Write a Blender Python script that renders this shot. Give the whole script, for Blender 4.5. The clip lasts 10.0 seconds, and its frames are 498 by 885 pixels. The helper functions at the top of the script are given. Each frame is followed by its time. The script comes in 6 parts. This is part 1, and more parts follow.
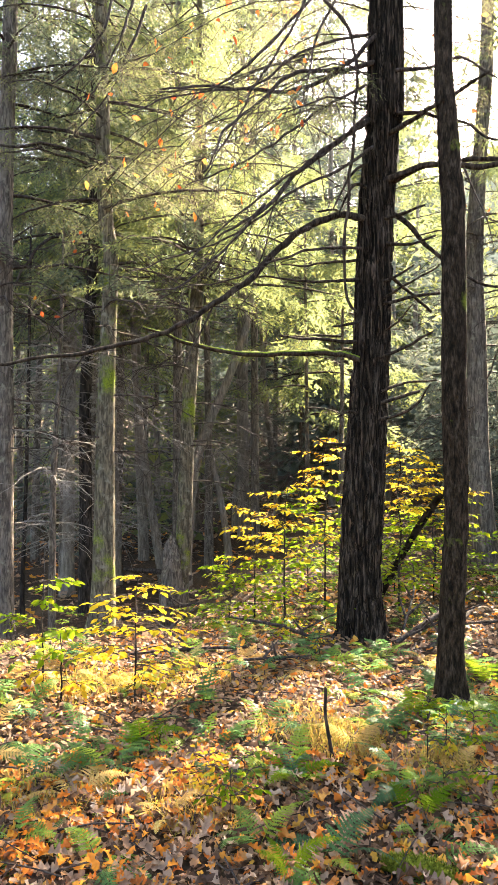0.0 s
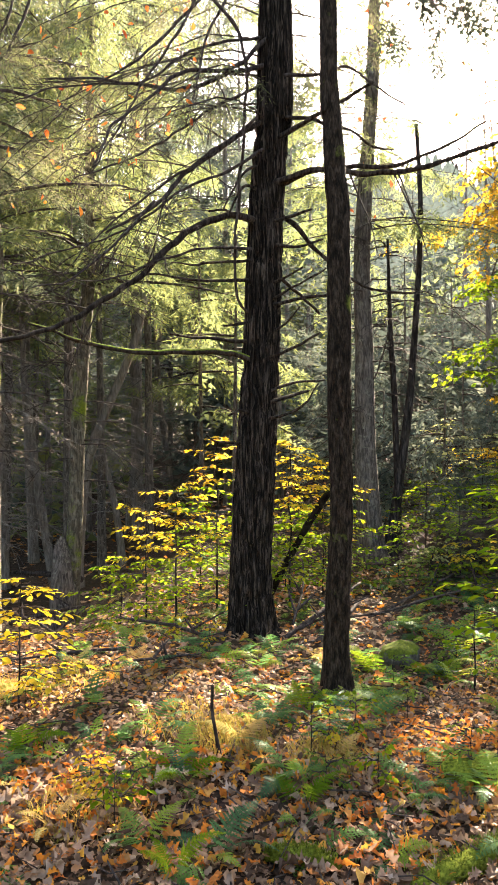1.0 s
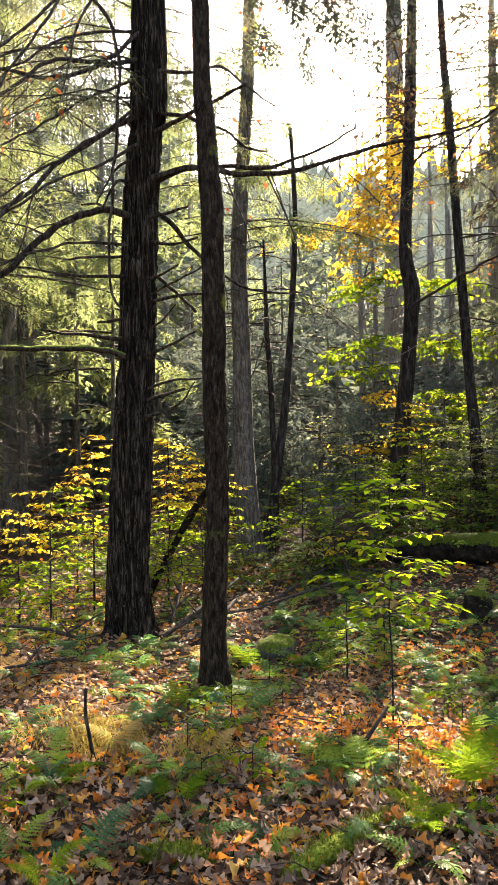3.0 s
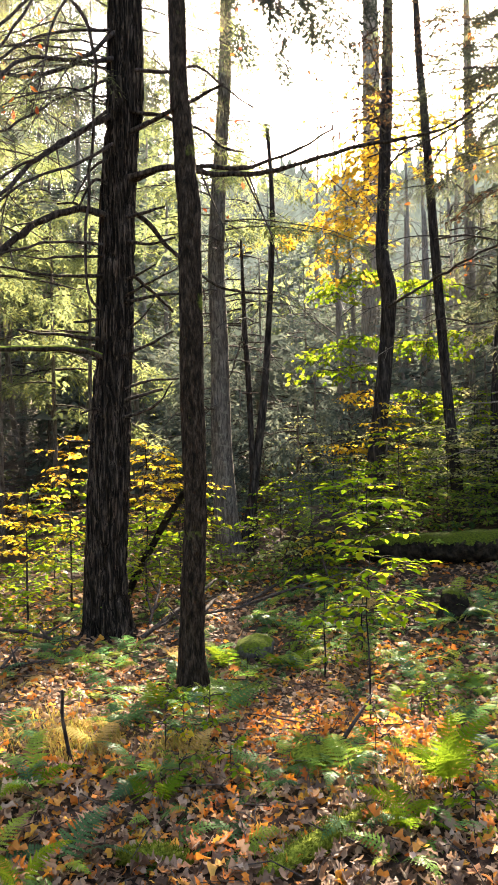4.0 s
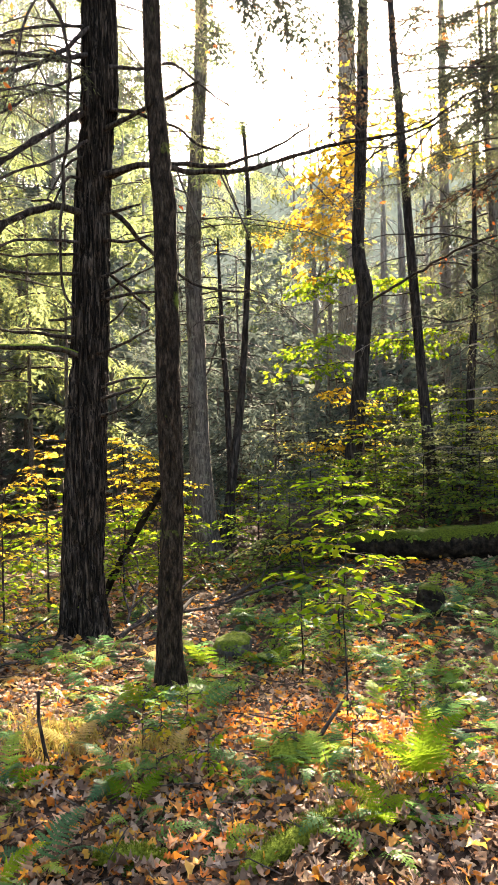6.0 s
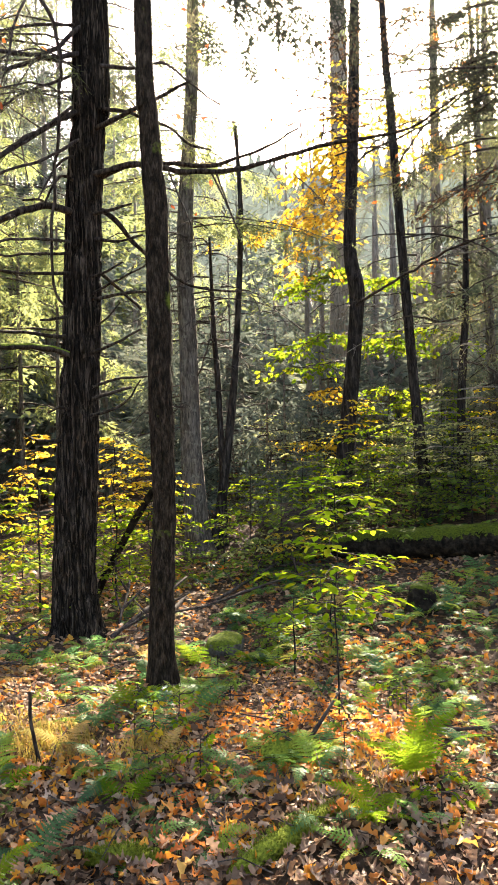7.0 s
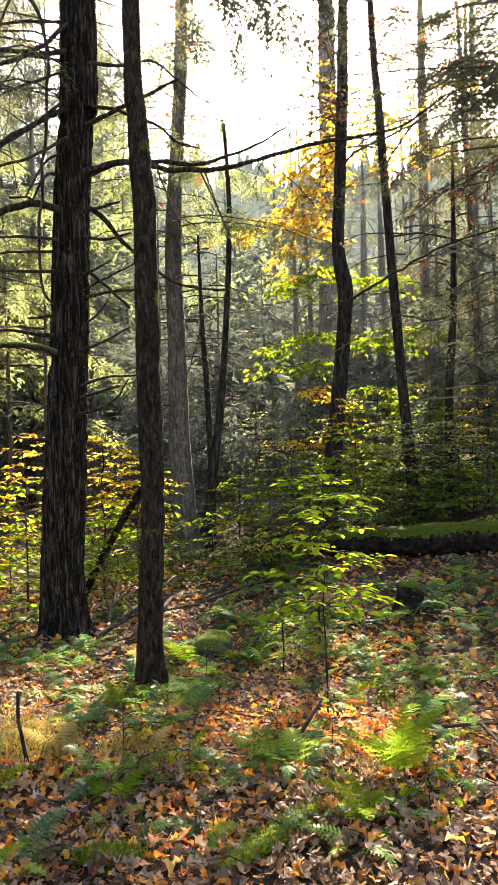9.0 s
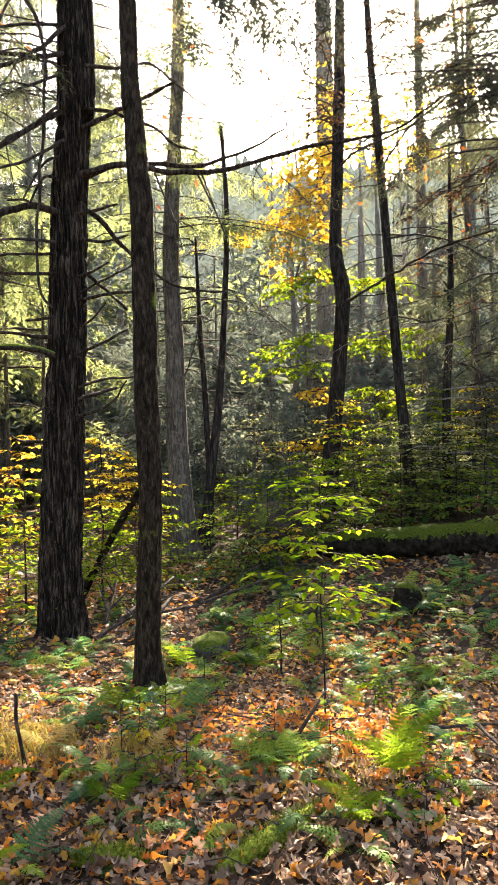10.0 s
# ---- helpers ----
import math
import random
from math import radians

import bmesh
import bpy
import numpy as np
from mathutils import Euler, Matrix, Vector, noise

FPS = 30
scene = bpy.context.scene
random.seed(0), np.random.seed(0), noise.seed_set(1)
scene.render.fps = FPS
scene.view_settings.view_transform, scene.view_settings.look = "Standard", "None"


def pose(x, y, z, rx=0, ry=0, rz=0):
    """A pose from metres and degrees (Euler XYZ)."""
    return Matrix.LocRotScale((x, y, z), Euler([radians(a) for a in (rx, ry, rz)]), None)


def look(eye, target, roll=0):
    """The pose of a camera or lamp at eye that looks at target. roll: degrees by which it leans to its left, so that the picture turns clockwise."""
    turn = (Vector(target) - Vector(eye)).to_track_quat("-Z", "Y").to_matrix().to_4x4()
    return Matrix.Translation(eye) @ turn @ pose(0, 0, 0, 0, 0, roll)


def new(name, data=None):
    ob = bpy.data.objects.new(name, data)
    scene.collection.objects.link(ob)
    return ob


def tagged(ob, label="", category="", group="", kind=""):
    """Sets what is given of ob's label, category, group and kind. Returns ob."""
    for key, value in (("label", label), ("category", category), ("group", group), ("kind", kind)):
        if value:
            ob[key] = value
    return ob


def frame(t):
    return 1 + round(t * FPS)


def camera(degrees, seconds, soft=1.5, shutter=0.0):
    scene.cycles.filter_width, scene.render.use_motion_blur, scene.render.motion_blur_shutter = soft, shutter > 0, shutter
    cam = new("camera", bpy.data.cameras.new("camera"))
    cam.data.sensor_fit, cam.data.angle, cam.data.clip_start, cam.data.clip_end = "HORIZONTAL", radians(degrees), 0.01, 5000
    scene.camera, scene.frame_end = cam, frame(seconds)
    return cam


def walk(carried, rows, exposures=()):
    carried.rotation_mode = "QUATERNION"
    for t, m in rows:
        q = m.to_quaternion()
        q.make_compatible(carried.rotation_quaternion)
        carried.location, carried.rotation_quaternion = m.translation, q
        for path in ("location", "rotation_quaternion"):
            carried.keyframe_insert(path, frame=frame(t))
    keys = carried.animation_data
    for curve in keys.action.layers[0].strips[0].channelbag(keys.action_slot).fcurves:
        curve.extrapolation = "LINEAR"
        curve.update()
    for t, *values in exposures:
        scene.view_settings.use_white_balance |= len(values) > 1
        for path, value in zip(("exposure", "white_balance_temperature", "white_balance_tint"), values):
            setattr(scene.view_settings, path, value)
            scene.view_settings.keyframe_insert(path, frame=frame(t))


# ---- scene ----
LENS = 36.93
cam = camera(LENS, 10.0)
# seconds, place in metres, turn in degrees
ROWS = [
    (0.0, 0.0, 0.0, 1.55, 91.0, -0.0, -0.0),
    (0.5, 0.0306, -0.0027, 1.5461, 90.95, 0.04, -3.678),
    (1.0, 0.0507, -0.0113, 1.5471, 90.907, 0.221, -7.89),
    (1.5, 0.0635, -0.0135, 1.5452, 90.85, 0.43, -10.798),
    (2.0, 0.0778, -0.0142, 1.5478, 90.776, 0.738, -13.043),
    (2.5, 0.086, -0.0188, 1.5462, 90.692, 0.762, -15.227),
    (3.0, 0.0927, -0.0208, 1.5455, 90.679, 0.831, -16.918),
    (4.5, 0.0989, -0.027, 1.5438, 90.647, 1.052, -18.909),
    (5.0, 0.0964, -0.0293, 1.5477, 90.586, 1.1, -19.256),
    (5.5, 0.1092, -0.0298, 1.547, 90.52, 1.228, -19.759),
    (7.0, 0.1088, -0.0363, 1.5519, 90.393, 1.356, -20.816),
    (7.5, 0.1086, -0.0384, 1.5522, 90.363, 1.381, -21.038),
    (8.0, 0.11, -0.0393, 1.5546, 90.312, 1.344, -21.275),
    (8.5, 0.1113, -0.0404, 1.5525, 90.3, 1.364, -21.562),
    (9.0, 0.109, -0.0377, 1.5519, 90.27, 1.386, -21.681),
    (9.5, 0.1101, -0.0423, 1.5533, 90.329, 1.428, -21.713),
    (10.0, 0.1105, -0.0503, 1.5563, 90.35, 1.488, -21.814),
]
walk(cam, [(t, pose(x, y, z, rx, ry, rz)) for t, x, y, z, rx, ry, rz in ROWS],
     exposures=[(0.0, 4.26, 7200, 12), (1.0, 3.80, 7200, 12), (2.5, 3.57, 7200, 12), (3.2, 3.60, 7200, 12), (5.0, 3.86, 7200, 12), (5.7, 3.87, 7200, 12), (7.0, 3.82, 7200, 12), (9.0, 3.67, 7200, 12), (10.0, 3.76, 7200, 12)])

# ---- light: low autumn sun ahead, seen through the crowns ----
SUN_AZ, SUN_EL = 32.0, 30.6
world = bpy.data.worlds.new("world")
scene.world = world
world.use_nodes = True
wn = world.node_tree.nodes
sky = wn.new("ShaderNodeTexSky")
sky.sky_type, sky.sun_disc = "NISHITA", False
sky.sun_elevation, sky.sun_rotation = radians(SUN_EL), radians(SUN_AZ)
sky.air_density, sky.dust_density = 1.0, 3.5
wn["Background"].inputs["Strength"].default_value = 0.09
world.node_tree.links.new(sky.outputs[0], wn["Background"].inputs["Color"])
sun_data = bpy.data.lights.new("sun", "SUN")
sun_data.energy, sun_data.angle, sun_data.color = 5.0, radians(1.3), (1.0, 0.9, 0.74)
sun = new("sun", sun_data)
SUN_DIR = Vector((math.sin(radians(SUN_AZ)) * math.cos(radians(SUN_EL)), math.cos(radians(SUN_AZ)) * math.cos(radians(SUN_EL)), math.sin(radians(SUN_EL))))
sun.matrix_world = look(SUN_DIR * 60, (0, 0, 0))

# ---- materials ----
def shader(name):
    m = bpy.data.materials.new(name)
    m.use_nodes = True
    nt = m.node_tree
    return m, nt, nt.nodes, nt.nodes["Principled BSDF"]


def ramp(nt, source, stops):
    r = nt.nodes.new("ShaderNodeValToRGB")
    els = r.color_ramp.elements
    while len(els) < len(stops):
        els.new(0.5)
    for e, (p, c) in zip(els, stops):
        e.position, e.color = p, (*c, 1)
    nt.links.new(source, r.inputs[0])
    return r.outputs[0]


def noise_out(nt, scale, detail=5, stretch=(1, 1, 1), rough=0.6):
    tc = nt.nodes.new("ShaderNodeTexCoord")
    mp = nt.nodes.new("ShaderNodeMapping")
    mp.inputs["Scale"].default_value = stretch
    n = nt.nodes.new("ShaderNodeTexNoise")
    n.inputs["Scale"].default_value, n.inputs["Detail"].default_value, n.inputs["Roughness"].default_value = scale, detail, rough
    nt.links.new(tc.outputs["Object"], mp.inputs[0])
    nt.links.new(mp.outputs[0], n.inputs["Vector"])
    return n.outputs["Fac"]


def bump(nt, bsdf, height, strength, distance):
    b = nt.nodes.new("ShaderNodeBump")
    b.inputs["Strength"].default_value, b.inputs["Distance"].default_value = strength, distance
    nt.links.new(height, b.inputs["Height"])
    nt.links.new(b.outputs[0], bsdf.inputs["Normal"])


def mix_rgb(nt, fac, a, b):
    m = nt.nodes.new("ShaderNodeMix")
    m.data_type = "RGBA"
    for s, v in ((m.inputs[0], fac), (m.inputs[6], a), (m.inputs[7], b)):
        if isinstance(v, (tuple, float)):
            s.default_value = (*v, 1) if isinstance(v, tuple) else v
        else:
            nt.links.new(v, s)
    return m.outputs[2]


def bark(name, dark, mid, pale, stretch=(1, 1, 0.2), scale=30, moss=0.0, depth=0.01, lichen=0.0, top=False, cracks=0.0, lush=1.0):
    """Bark with vertical grain, paler flakes and, from moss > 0, green growth in patches."""
    m, nt, nodes, b = shader(name)
    grain = noise_out(nt, scale, 7, stretch, 0.65)
    col = ramp(nt, grain, [(0.36, dark), (0.5, mid), (0.68, pale)])
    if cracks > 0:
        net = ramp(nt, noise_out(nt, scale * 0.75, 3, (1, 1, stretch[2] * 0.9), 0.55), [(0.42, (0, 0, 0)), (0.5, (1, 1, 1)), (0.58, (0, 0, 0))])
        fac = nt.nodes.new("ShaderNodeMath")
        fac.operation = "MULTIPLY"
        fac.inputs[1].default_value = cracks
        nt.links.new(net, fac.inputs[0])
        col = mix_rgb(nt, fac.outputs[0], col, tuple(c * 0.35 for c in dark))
    if lichen > 0:
        spots = ramp(nt, noise_out(nt, 14, 4), [(0.62 - lichen * 0.2, (0, 0, 0)), (0.7, (1, 1, 1))])
        col = mix_rgb(nt, spots, col, (0.15, 0.14, 0.11))
    if moss > 0:
        patch = ramp(nt, noise_out(nt, 3.2, 6), [(0.62 - moss * 0.3, (0, 0, 0)), (0.74 - moss * 0.3, (1, 1, 1))])
        if top:
            sep = nt.nodes.new("ShaderNodeSeparateXYZ")
            nt.links.new(nt.nodes.new("ShaderNodeNewGeometry").outputs["Normal"], sep.inputs[0])
            add = nt.nodes.new("ShaderNodeMath")
            add.operation = "MULTIPLY_ADD"
            nt.links.new(noise_out(nt, 18, 4), add.inputs[0])
            add.inputs[1].default_value = 1.2
            nt.links.new(sep.outputs["Z"], add.inputs[2])
            patch = ramp(nt, add.outputs[0], [(1.15 - moss * 0.5, (0, 0, 0)), (1.4 - moss * 0.5, (1, 1, 1))])
        green = ramp(nt, noise_out(nt, 60, 3), [(0.3, (0.045 * lush, 0.06 * lush, 0.015 * lush)), (0.7, (0.17 * lush, 0.21 * lush, 0.016 * lush))])
        col = mix_rgb(nt, patch, col, green)
    nt.links.new(col, b.inputs["Base Color"])
    b.inputs["Roughness"].default_value = 0.9
    b.inputs["Specular IOR Level"].default_value = 0.05
    bump(nt, b, grain, 0.8, depth)
    return m


def leaf_mat(name, stops, through_light=0.5, gloss=0.45, by_object=False, shine=0.0):
    """A thin leaf: reflects and lets light through; colour by the leaf."""
    m, nt, nodes, b = shader(name)
    if by_object:
        pick = nodes.new("ShaderNodeObjectInfo").outputs["Random"]
    else:
        pick = nodes.new("ShaderNodeNewGeometry").outputs["Random Per Island"]
    col = ramp(nt, pick, stops)
    blotch = ramp(nt, noise_out(nt, 45, 4), [(0.3, (0.62, 0.6, 0.55)), (0.7, (1, 1, 1))])
    mul = nodes.new("ShaderNodeMix")
    mul.data_type, mul.blend_type = "RGBA", "MULTIPLY"
    mul.inputs[0].default_value = 0.8
    nt.links.new(col, mul.inputs[6])
    nt.links.new(blotch, mul.inputs[7])
    col = mul.outputs[2]
    nt.links.new(col, b.inputs["Base Color"])
    b.inputs["Roughness"].default_value = gloss
    b.inputs["Specular IOR Level"].default_value = shine
    tr = nodes.new("ShaderNodeBsdfTranslucent")
    nt.links.new(col, tr.inputs["Color"])
    mx = nodes.new("ShaderNodeMixShader")
    mx.inputs[0].default_value = through_light
    nt.links.new(b.outputs[0], mx.inputs[1])
    nt.links.new(tr.outputs[0], mx.inputs[2])
    nt.links.new(mx.outputs[0], nodes["Material Output"].inputs["Surface"])
    return m


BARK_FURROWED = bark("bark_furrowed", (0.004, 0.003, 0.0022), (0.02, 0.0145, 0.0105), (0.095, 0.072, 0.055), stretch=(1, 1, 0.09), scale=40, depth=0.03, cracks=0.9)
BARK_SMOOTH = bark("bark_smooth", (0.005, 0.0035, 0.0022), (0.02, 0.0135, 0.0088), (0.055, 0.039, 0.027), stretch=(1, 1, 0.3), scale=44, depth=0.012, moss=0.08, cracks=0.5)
BARK_GREY = bark("bark_grey", (0.054, 0.0446, 0.0365), (0.101, 0.0837, 0.0702), (0.169, 0.142, 0.119), scale=34, depth=0.008, lichen=0.25, cracks=0.7)
# Bark of the farther trunks, paled in colour to stand in for haze.
BARK_HAZE = bark("bark_haze", (0.093, 0.0795, 0.066), (0.15, 0.129, 0.109), (0.225, 0.198, 0.171), scale=30, depth=0.006, cracks=0.4)
# The thick far trunk's grey, lifted again for the haze over it.
BARK_HAZE_LIGHT = bark("bark_haze_light", (0.12, 0.095, 0.07), (0.19, 0.155, 0.12), (0.27, 0.225, 0.18), scale=26, depth=0.008, lichen=0.2, cracks=0.5)
BARK_MOSSY = bark("bark_mossy", (0.052, 0.0442, 0.0312), (0.0975, 0.0819, 0.0585), (0.163, 0.14, 0.101), scale=34, moss=0.3, lichen=0.4, cracks=0.7)
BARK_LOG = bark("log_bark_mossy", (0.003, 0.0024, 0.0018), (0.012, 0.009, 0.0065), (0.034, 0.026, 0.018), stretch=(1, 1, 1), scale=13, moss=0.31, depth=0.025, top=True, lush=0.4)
BARK_DARK = bark("bark_dark", (0.012, 0.010, 0.008), (0.030, 0.024, 0.021), (0.060, 0.051, 0.045), scale=26, depth=0.008, cracks=0.7)
TWIG_DEAD = bark("dead_twig_bark", (0.015, 0.011, 0.009), (0.038, 0.029, 0.025), (0.077, 0.062, 0.052), scale=40, depth=0.003)
# Grey of dead wood, paled further in colour to suggest haze.
TWIG_PALE = bark("dead_twig_grey_haze", (0.091, 0.078, 0.0676), (0.156, 0.137, 0.12), (0.247, 0.221, 0.195), scale=40, depth=0.003)
LIMB_LUSH = bark("limb_green_moss", (0.012, 0.009, 0.006), (0.035, 0.026, 0.02), (0.08, 0.062, 0.048), scale=40, moss=0.6, depth=0.006, top=True)
LIMB_MOSSY = bark("limb_mossy", (0.008, 0.006, 0.0045), (0.026, 0.019, 0.0145), (0.07, 0.054, 0.042), scale=40, moss=0.22, depth=0.006, top=True)
MOSS = bark("moss_cushion", (0.04, 0.05, 0.006), (0.12, 0.14, 0.014), (0.24, 0.25, 0.03), stretch=(1, 1, 1), scale=55, depth=0.02)
ROCK_MOSSY = bark("rock_mossy", (0.02, 0.018, 0.015), (0.06, 0.054, 0.046), (0.13, 0.12, 0.1), stretch=(1, 1, 1), scale=16, moss=0.45, depth=0.02, top=True, lush=0.6)
ROTTEN = bark("rotten_wood", (0.015, 0.011, 0.008), (0.045, 0.032, 0.022), (0.1, 0.076, 0.055), stretch=(0.3, 1, 1), scale=20, moss=0.25)

LITTER = leaf_mat("fallen_leaf", [(0.0, (0.06, 0.034, 0.022)), (0.28, (0.19, 0.11, 0.07)), (0.5, (0.32, 0.2, 0.13)), (0.66, (0.42, 0.29, 0.2)), (0.77, (0.38, 0.17, 0.065)), (0.87, (0.6, 0.18, 0.025)), (1.0, (0.6, 0.34, 0.06))], 0.45, 0.5, False, 0.08)
LITTER_ORANGE = leaf_mat("fallen_leaf_orange_sunlit", [(0.0, (0.42, 0.12, 0.03)), (0.5, (0.62, 0.2, 0.025)), (0.8, (0.66, 0.32, 0.04)), (1.0, (0.5, 0.24, 0.1))], 0.5, 0.5, False, 0.06)
LITTER_ONE = leaf_mat("fallen_leaf_single", [(0.0, (0.08, 0.047, 0.032)), (0.3, (0.19, 0.12, 0.08)), (0.6, (0.32, 0.22, 0.155)), (0.8, (0.45, 0.33, 0.25)), (0.9, (0.52, 0.17, 0.035)), (1.0, (0.6, 0.35, 0.09))], 0.35, 0.5, True, 0.08)
LEAF_YELLOW = leaf_mat("leaf_yellow", [(0.0, (0.5, 0.36, 0.03)), (0.6, (0.62, 0.46, 0.04)), (0.9, (0.6, 0.34, 0.04)), (1.0, (0.42, 0.42, 0.06))], 0.66)
LEAF_GOLD = leaf_mat("leaf_gold", [(0.0, (0.6, 0.32, 0.03)), (0.6, (0.68, 0.42, 0.04)), (1.0, (0.6, 0.48, 0.06))], 0.66)
LEAF_LIME = leaf_mat("leaf_lime", [(0.0, (0.10, 0.185, 0.012)), (0.55, (0.18, 0.27, 0.014)), (1.0, (0.32, 0.32, 0.018))], 0.72)
LEAF_GREEN = leaf_mat("leaf_green", [(0.0, (0.1, 0.17, 0.03)), (0.7, (0.17, 0.24, 0.04)), (1.0, (0.28, 0.3, 0.05))], 0.68)
LEAF_DULL = leaf_mat("leaf_fading", [(0.0, (0.2, 0.23, 0.08)), (0.6, (0.32, 0.33, 0.14)), (1.0, (0.42, 0.38, 0.16))], 0.6)
LEAF_BROWN = leaf_mat("leaf_withered", [(0.0, (0.05, 0.03, 0.02)), (0.7, (0.12, 0.07, 0.04)), (1.0, (0.3, 0.14, 0.05))], 0.4)
LEAF_RED = leaf_mat("leaf_red", [(0.0, (0.3, 0.07, 0.03)), (0.5, (0.5, 0.13, 0.03)), (1.0, (0.55, 0.25, 0.05))], 0.5)
NEEDLE = leaf_mat("hemlock_needles", [(0.0, (0.08, 0.1, 0.065)), (0.55, (0.125, 0.145, 0.088)), (1.0, (0.2, 0.2, 0.11))], 0.52, 0.5)
# Lit copy of the needles: sunshine put in as a yellower green.
NEEDLE_LIT = leaf_mat("hemlock_needles_lit", [(0.0, (0.105, 0.135, 0.07)), (0.55, (0.165, 0.195, 0.085)), (1.0, (0.28, 0.29, 0.09))], 0.6, 0.5)
# Dark copy for near boughs against the sky, backlit shade in its colour.
NEEDLE_DARK = leaf_mat("hemlock_needles_shaded", [(0.0, (0.03, 0.034, 0.026)), (0.6, (0.05, 0.055, 0.038)), (1.0, (0.09, 0.085, 0.06))], 0.25, 0.6)
# Blue-grey needle copy for trees farther off: haze put into the colour.
NEEDLE_HAZE = leaf_mat("hemlock_needles_haze", [(0.0, (0.066, 0.084, 0.074)), (0.55, (0.102, 0.122, 0.103)), (1.0, (0.16, 0.172, 0.128))], 0.38, 0.6)
NEEDLE_DRY = leaf_mat("hemlock_needles_dry", [(0.0, (0.085, 0.078, 0.055)), (0.5, (0.14, 0.13, 0.085)), (0.8, (0.17, 0.185, 0.075)), (1.0, (0.24, 0.26, 0.08))], 0.55, 0.6)
FERN = leaf_mat("fern_green", [(0.0, (0.055, 0.125, 0.055)), (0.4, (0.1, 0.2, 0.06)), (0.75, (0.19, 0.31, 0.045)), (1.0, (0.33, 0.36, 0.045))], 0.6, 0.4, True, 0.06)
# Lime copy of the fern green, with sunlight painted into the colour.
FERN_LIME = leaf_mat("fern_sunlit", [(0.0, (0.12, 0.22, 0.014)), (1.0, (0.2, 0.27, 0.018))], 0.68, 0.4, True)
FERN_DRY = leaf_mat("fern_dry", [(0.0, (0.4, 0.24, 0.08)), (0.6, (0.52, 0.34, 0.12)), (1.0, (0.5, 0.42, 0.14))], 0.45, 0.5, True)
GRASS_DRY = leaf_mat("grass_dry", [(0.0, (0.28, 0.17, 0.045)), (0.6, (0.4, 0.27, 0.07)), (1.0, (0.28, 0.28, 0.045))], 0.4, 0.5)


def ground_mat():
    m, nt, nodes, b = shader("forest_soil")
    n1 = noise_out(nt, 22, 8)
    n2 = noise_out(nt, 1.3, 4)
    base = ramp(nt, n1, [(0.3, (0.009, 0.006, 0.004)), (0.5, (0.034, 0.02, 0.013)), (0.72, (0.1, 0.06, 0.038))])
    over = ramp(nt, n2, [(0.45, (0, 0, 0)), (0.65, (0.6, 0.6, 0.6))])
    nt.links.new(mix_rgb(nt, over, base, (0.05, 0.036, 0.02)), b.inputs["Base Color"])
    b.inputs["Roughness"].default_value = 0.95
    b.inputs["Specular IOR Level"].default_value = 0.1
    bump(nt, b, n1, 0.9, 0.04)
    return m


LEAF_YELLOW_ONE = leaf_mat("leaf_yellow_single", [(0.0, (0.52, 0.4, 0.03)), (0.6, (0.62, 0.48, 0.04)), (0.92, (0.58, 0.38, 0.04)), (1.0, (0.42, 0.42, 0.06))], 0.66, 0.45, True)
LEAF_LIME_ONE = leaf_mat("leaf_lime_single", [(0.0, (0.16, 0.28, 0.012)), (0.55, (0.23, 0.34, 0.014)), (1.0, (0.34, 0.36, 0.018))], 0.66, 0.45, True)
SOIL = ground_mat()

# ---- mesh helpers ----
ORIGIN = {}


def rng_of(seed):
    return np.random.default_rng(seed)


def vnoise(p, seed=0):
    """Smooth random values 0 to 1 at the points p."""
    i = np.floor(p).astype(np.int64)
    f = p - i
    f = f * f * (3 - 2 * f)
    out = np.zeros(len(p))
    for dx in (0, 1):
        for dy in (0, 1):
            for dz in (0, 1):
                h = (i[:, 0] + dx) * 374761393 + (i[:, 1] + dy) * 668265263 + (i[:, 2] + dz) * 1440662683 + seed * 97561
                h = ((h & 0xFFFFFFFF) ^ ((h & 0xFFFFFFFF) >> 13)) * 1274126177 & 0xFFFFFFFF
                v = ((h ^ (h >> 16)) & 0xFFFF) / 65535
                out += v * np.where(dx, f[:, 0], 1 - f[:, 0]) * np.where(dy, f[:, 1], 1 - f[:, 1]) * np.where(dz, f[:, 2], 1 - f[:, 2])
    return out


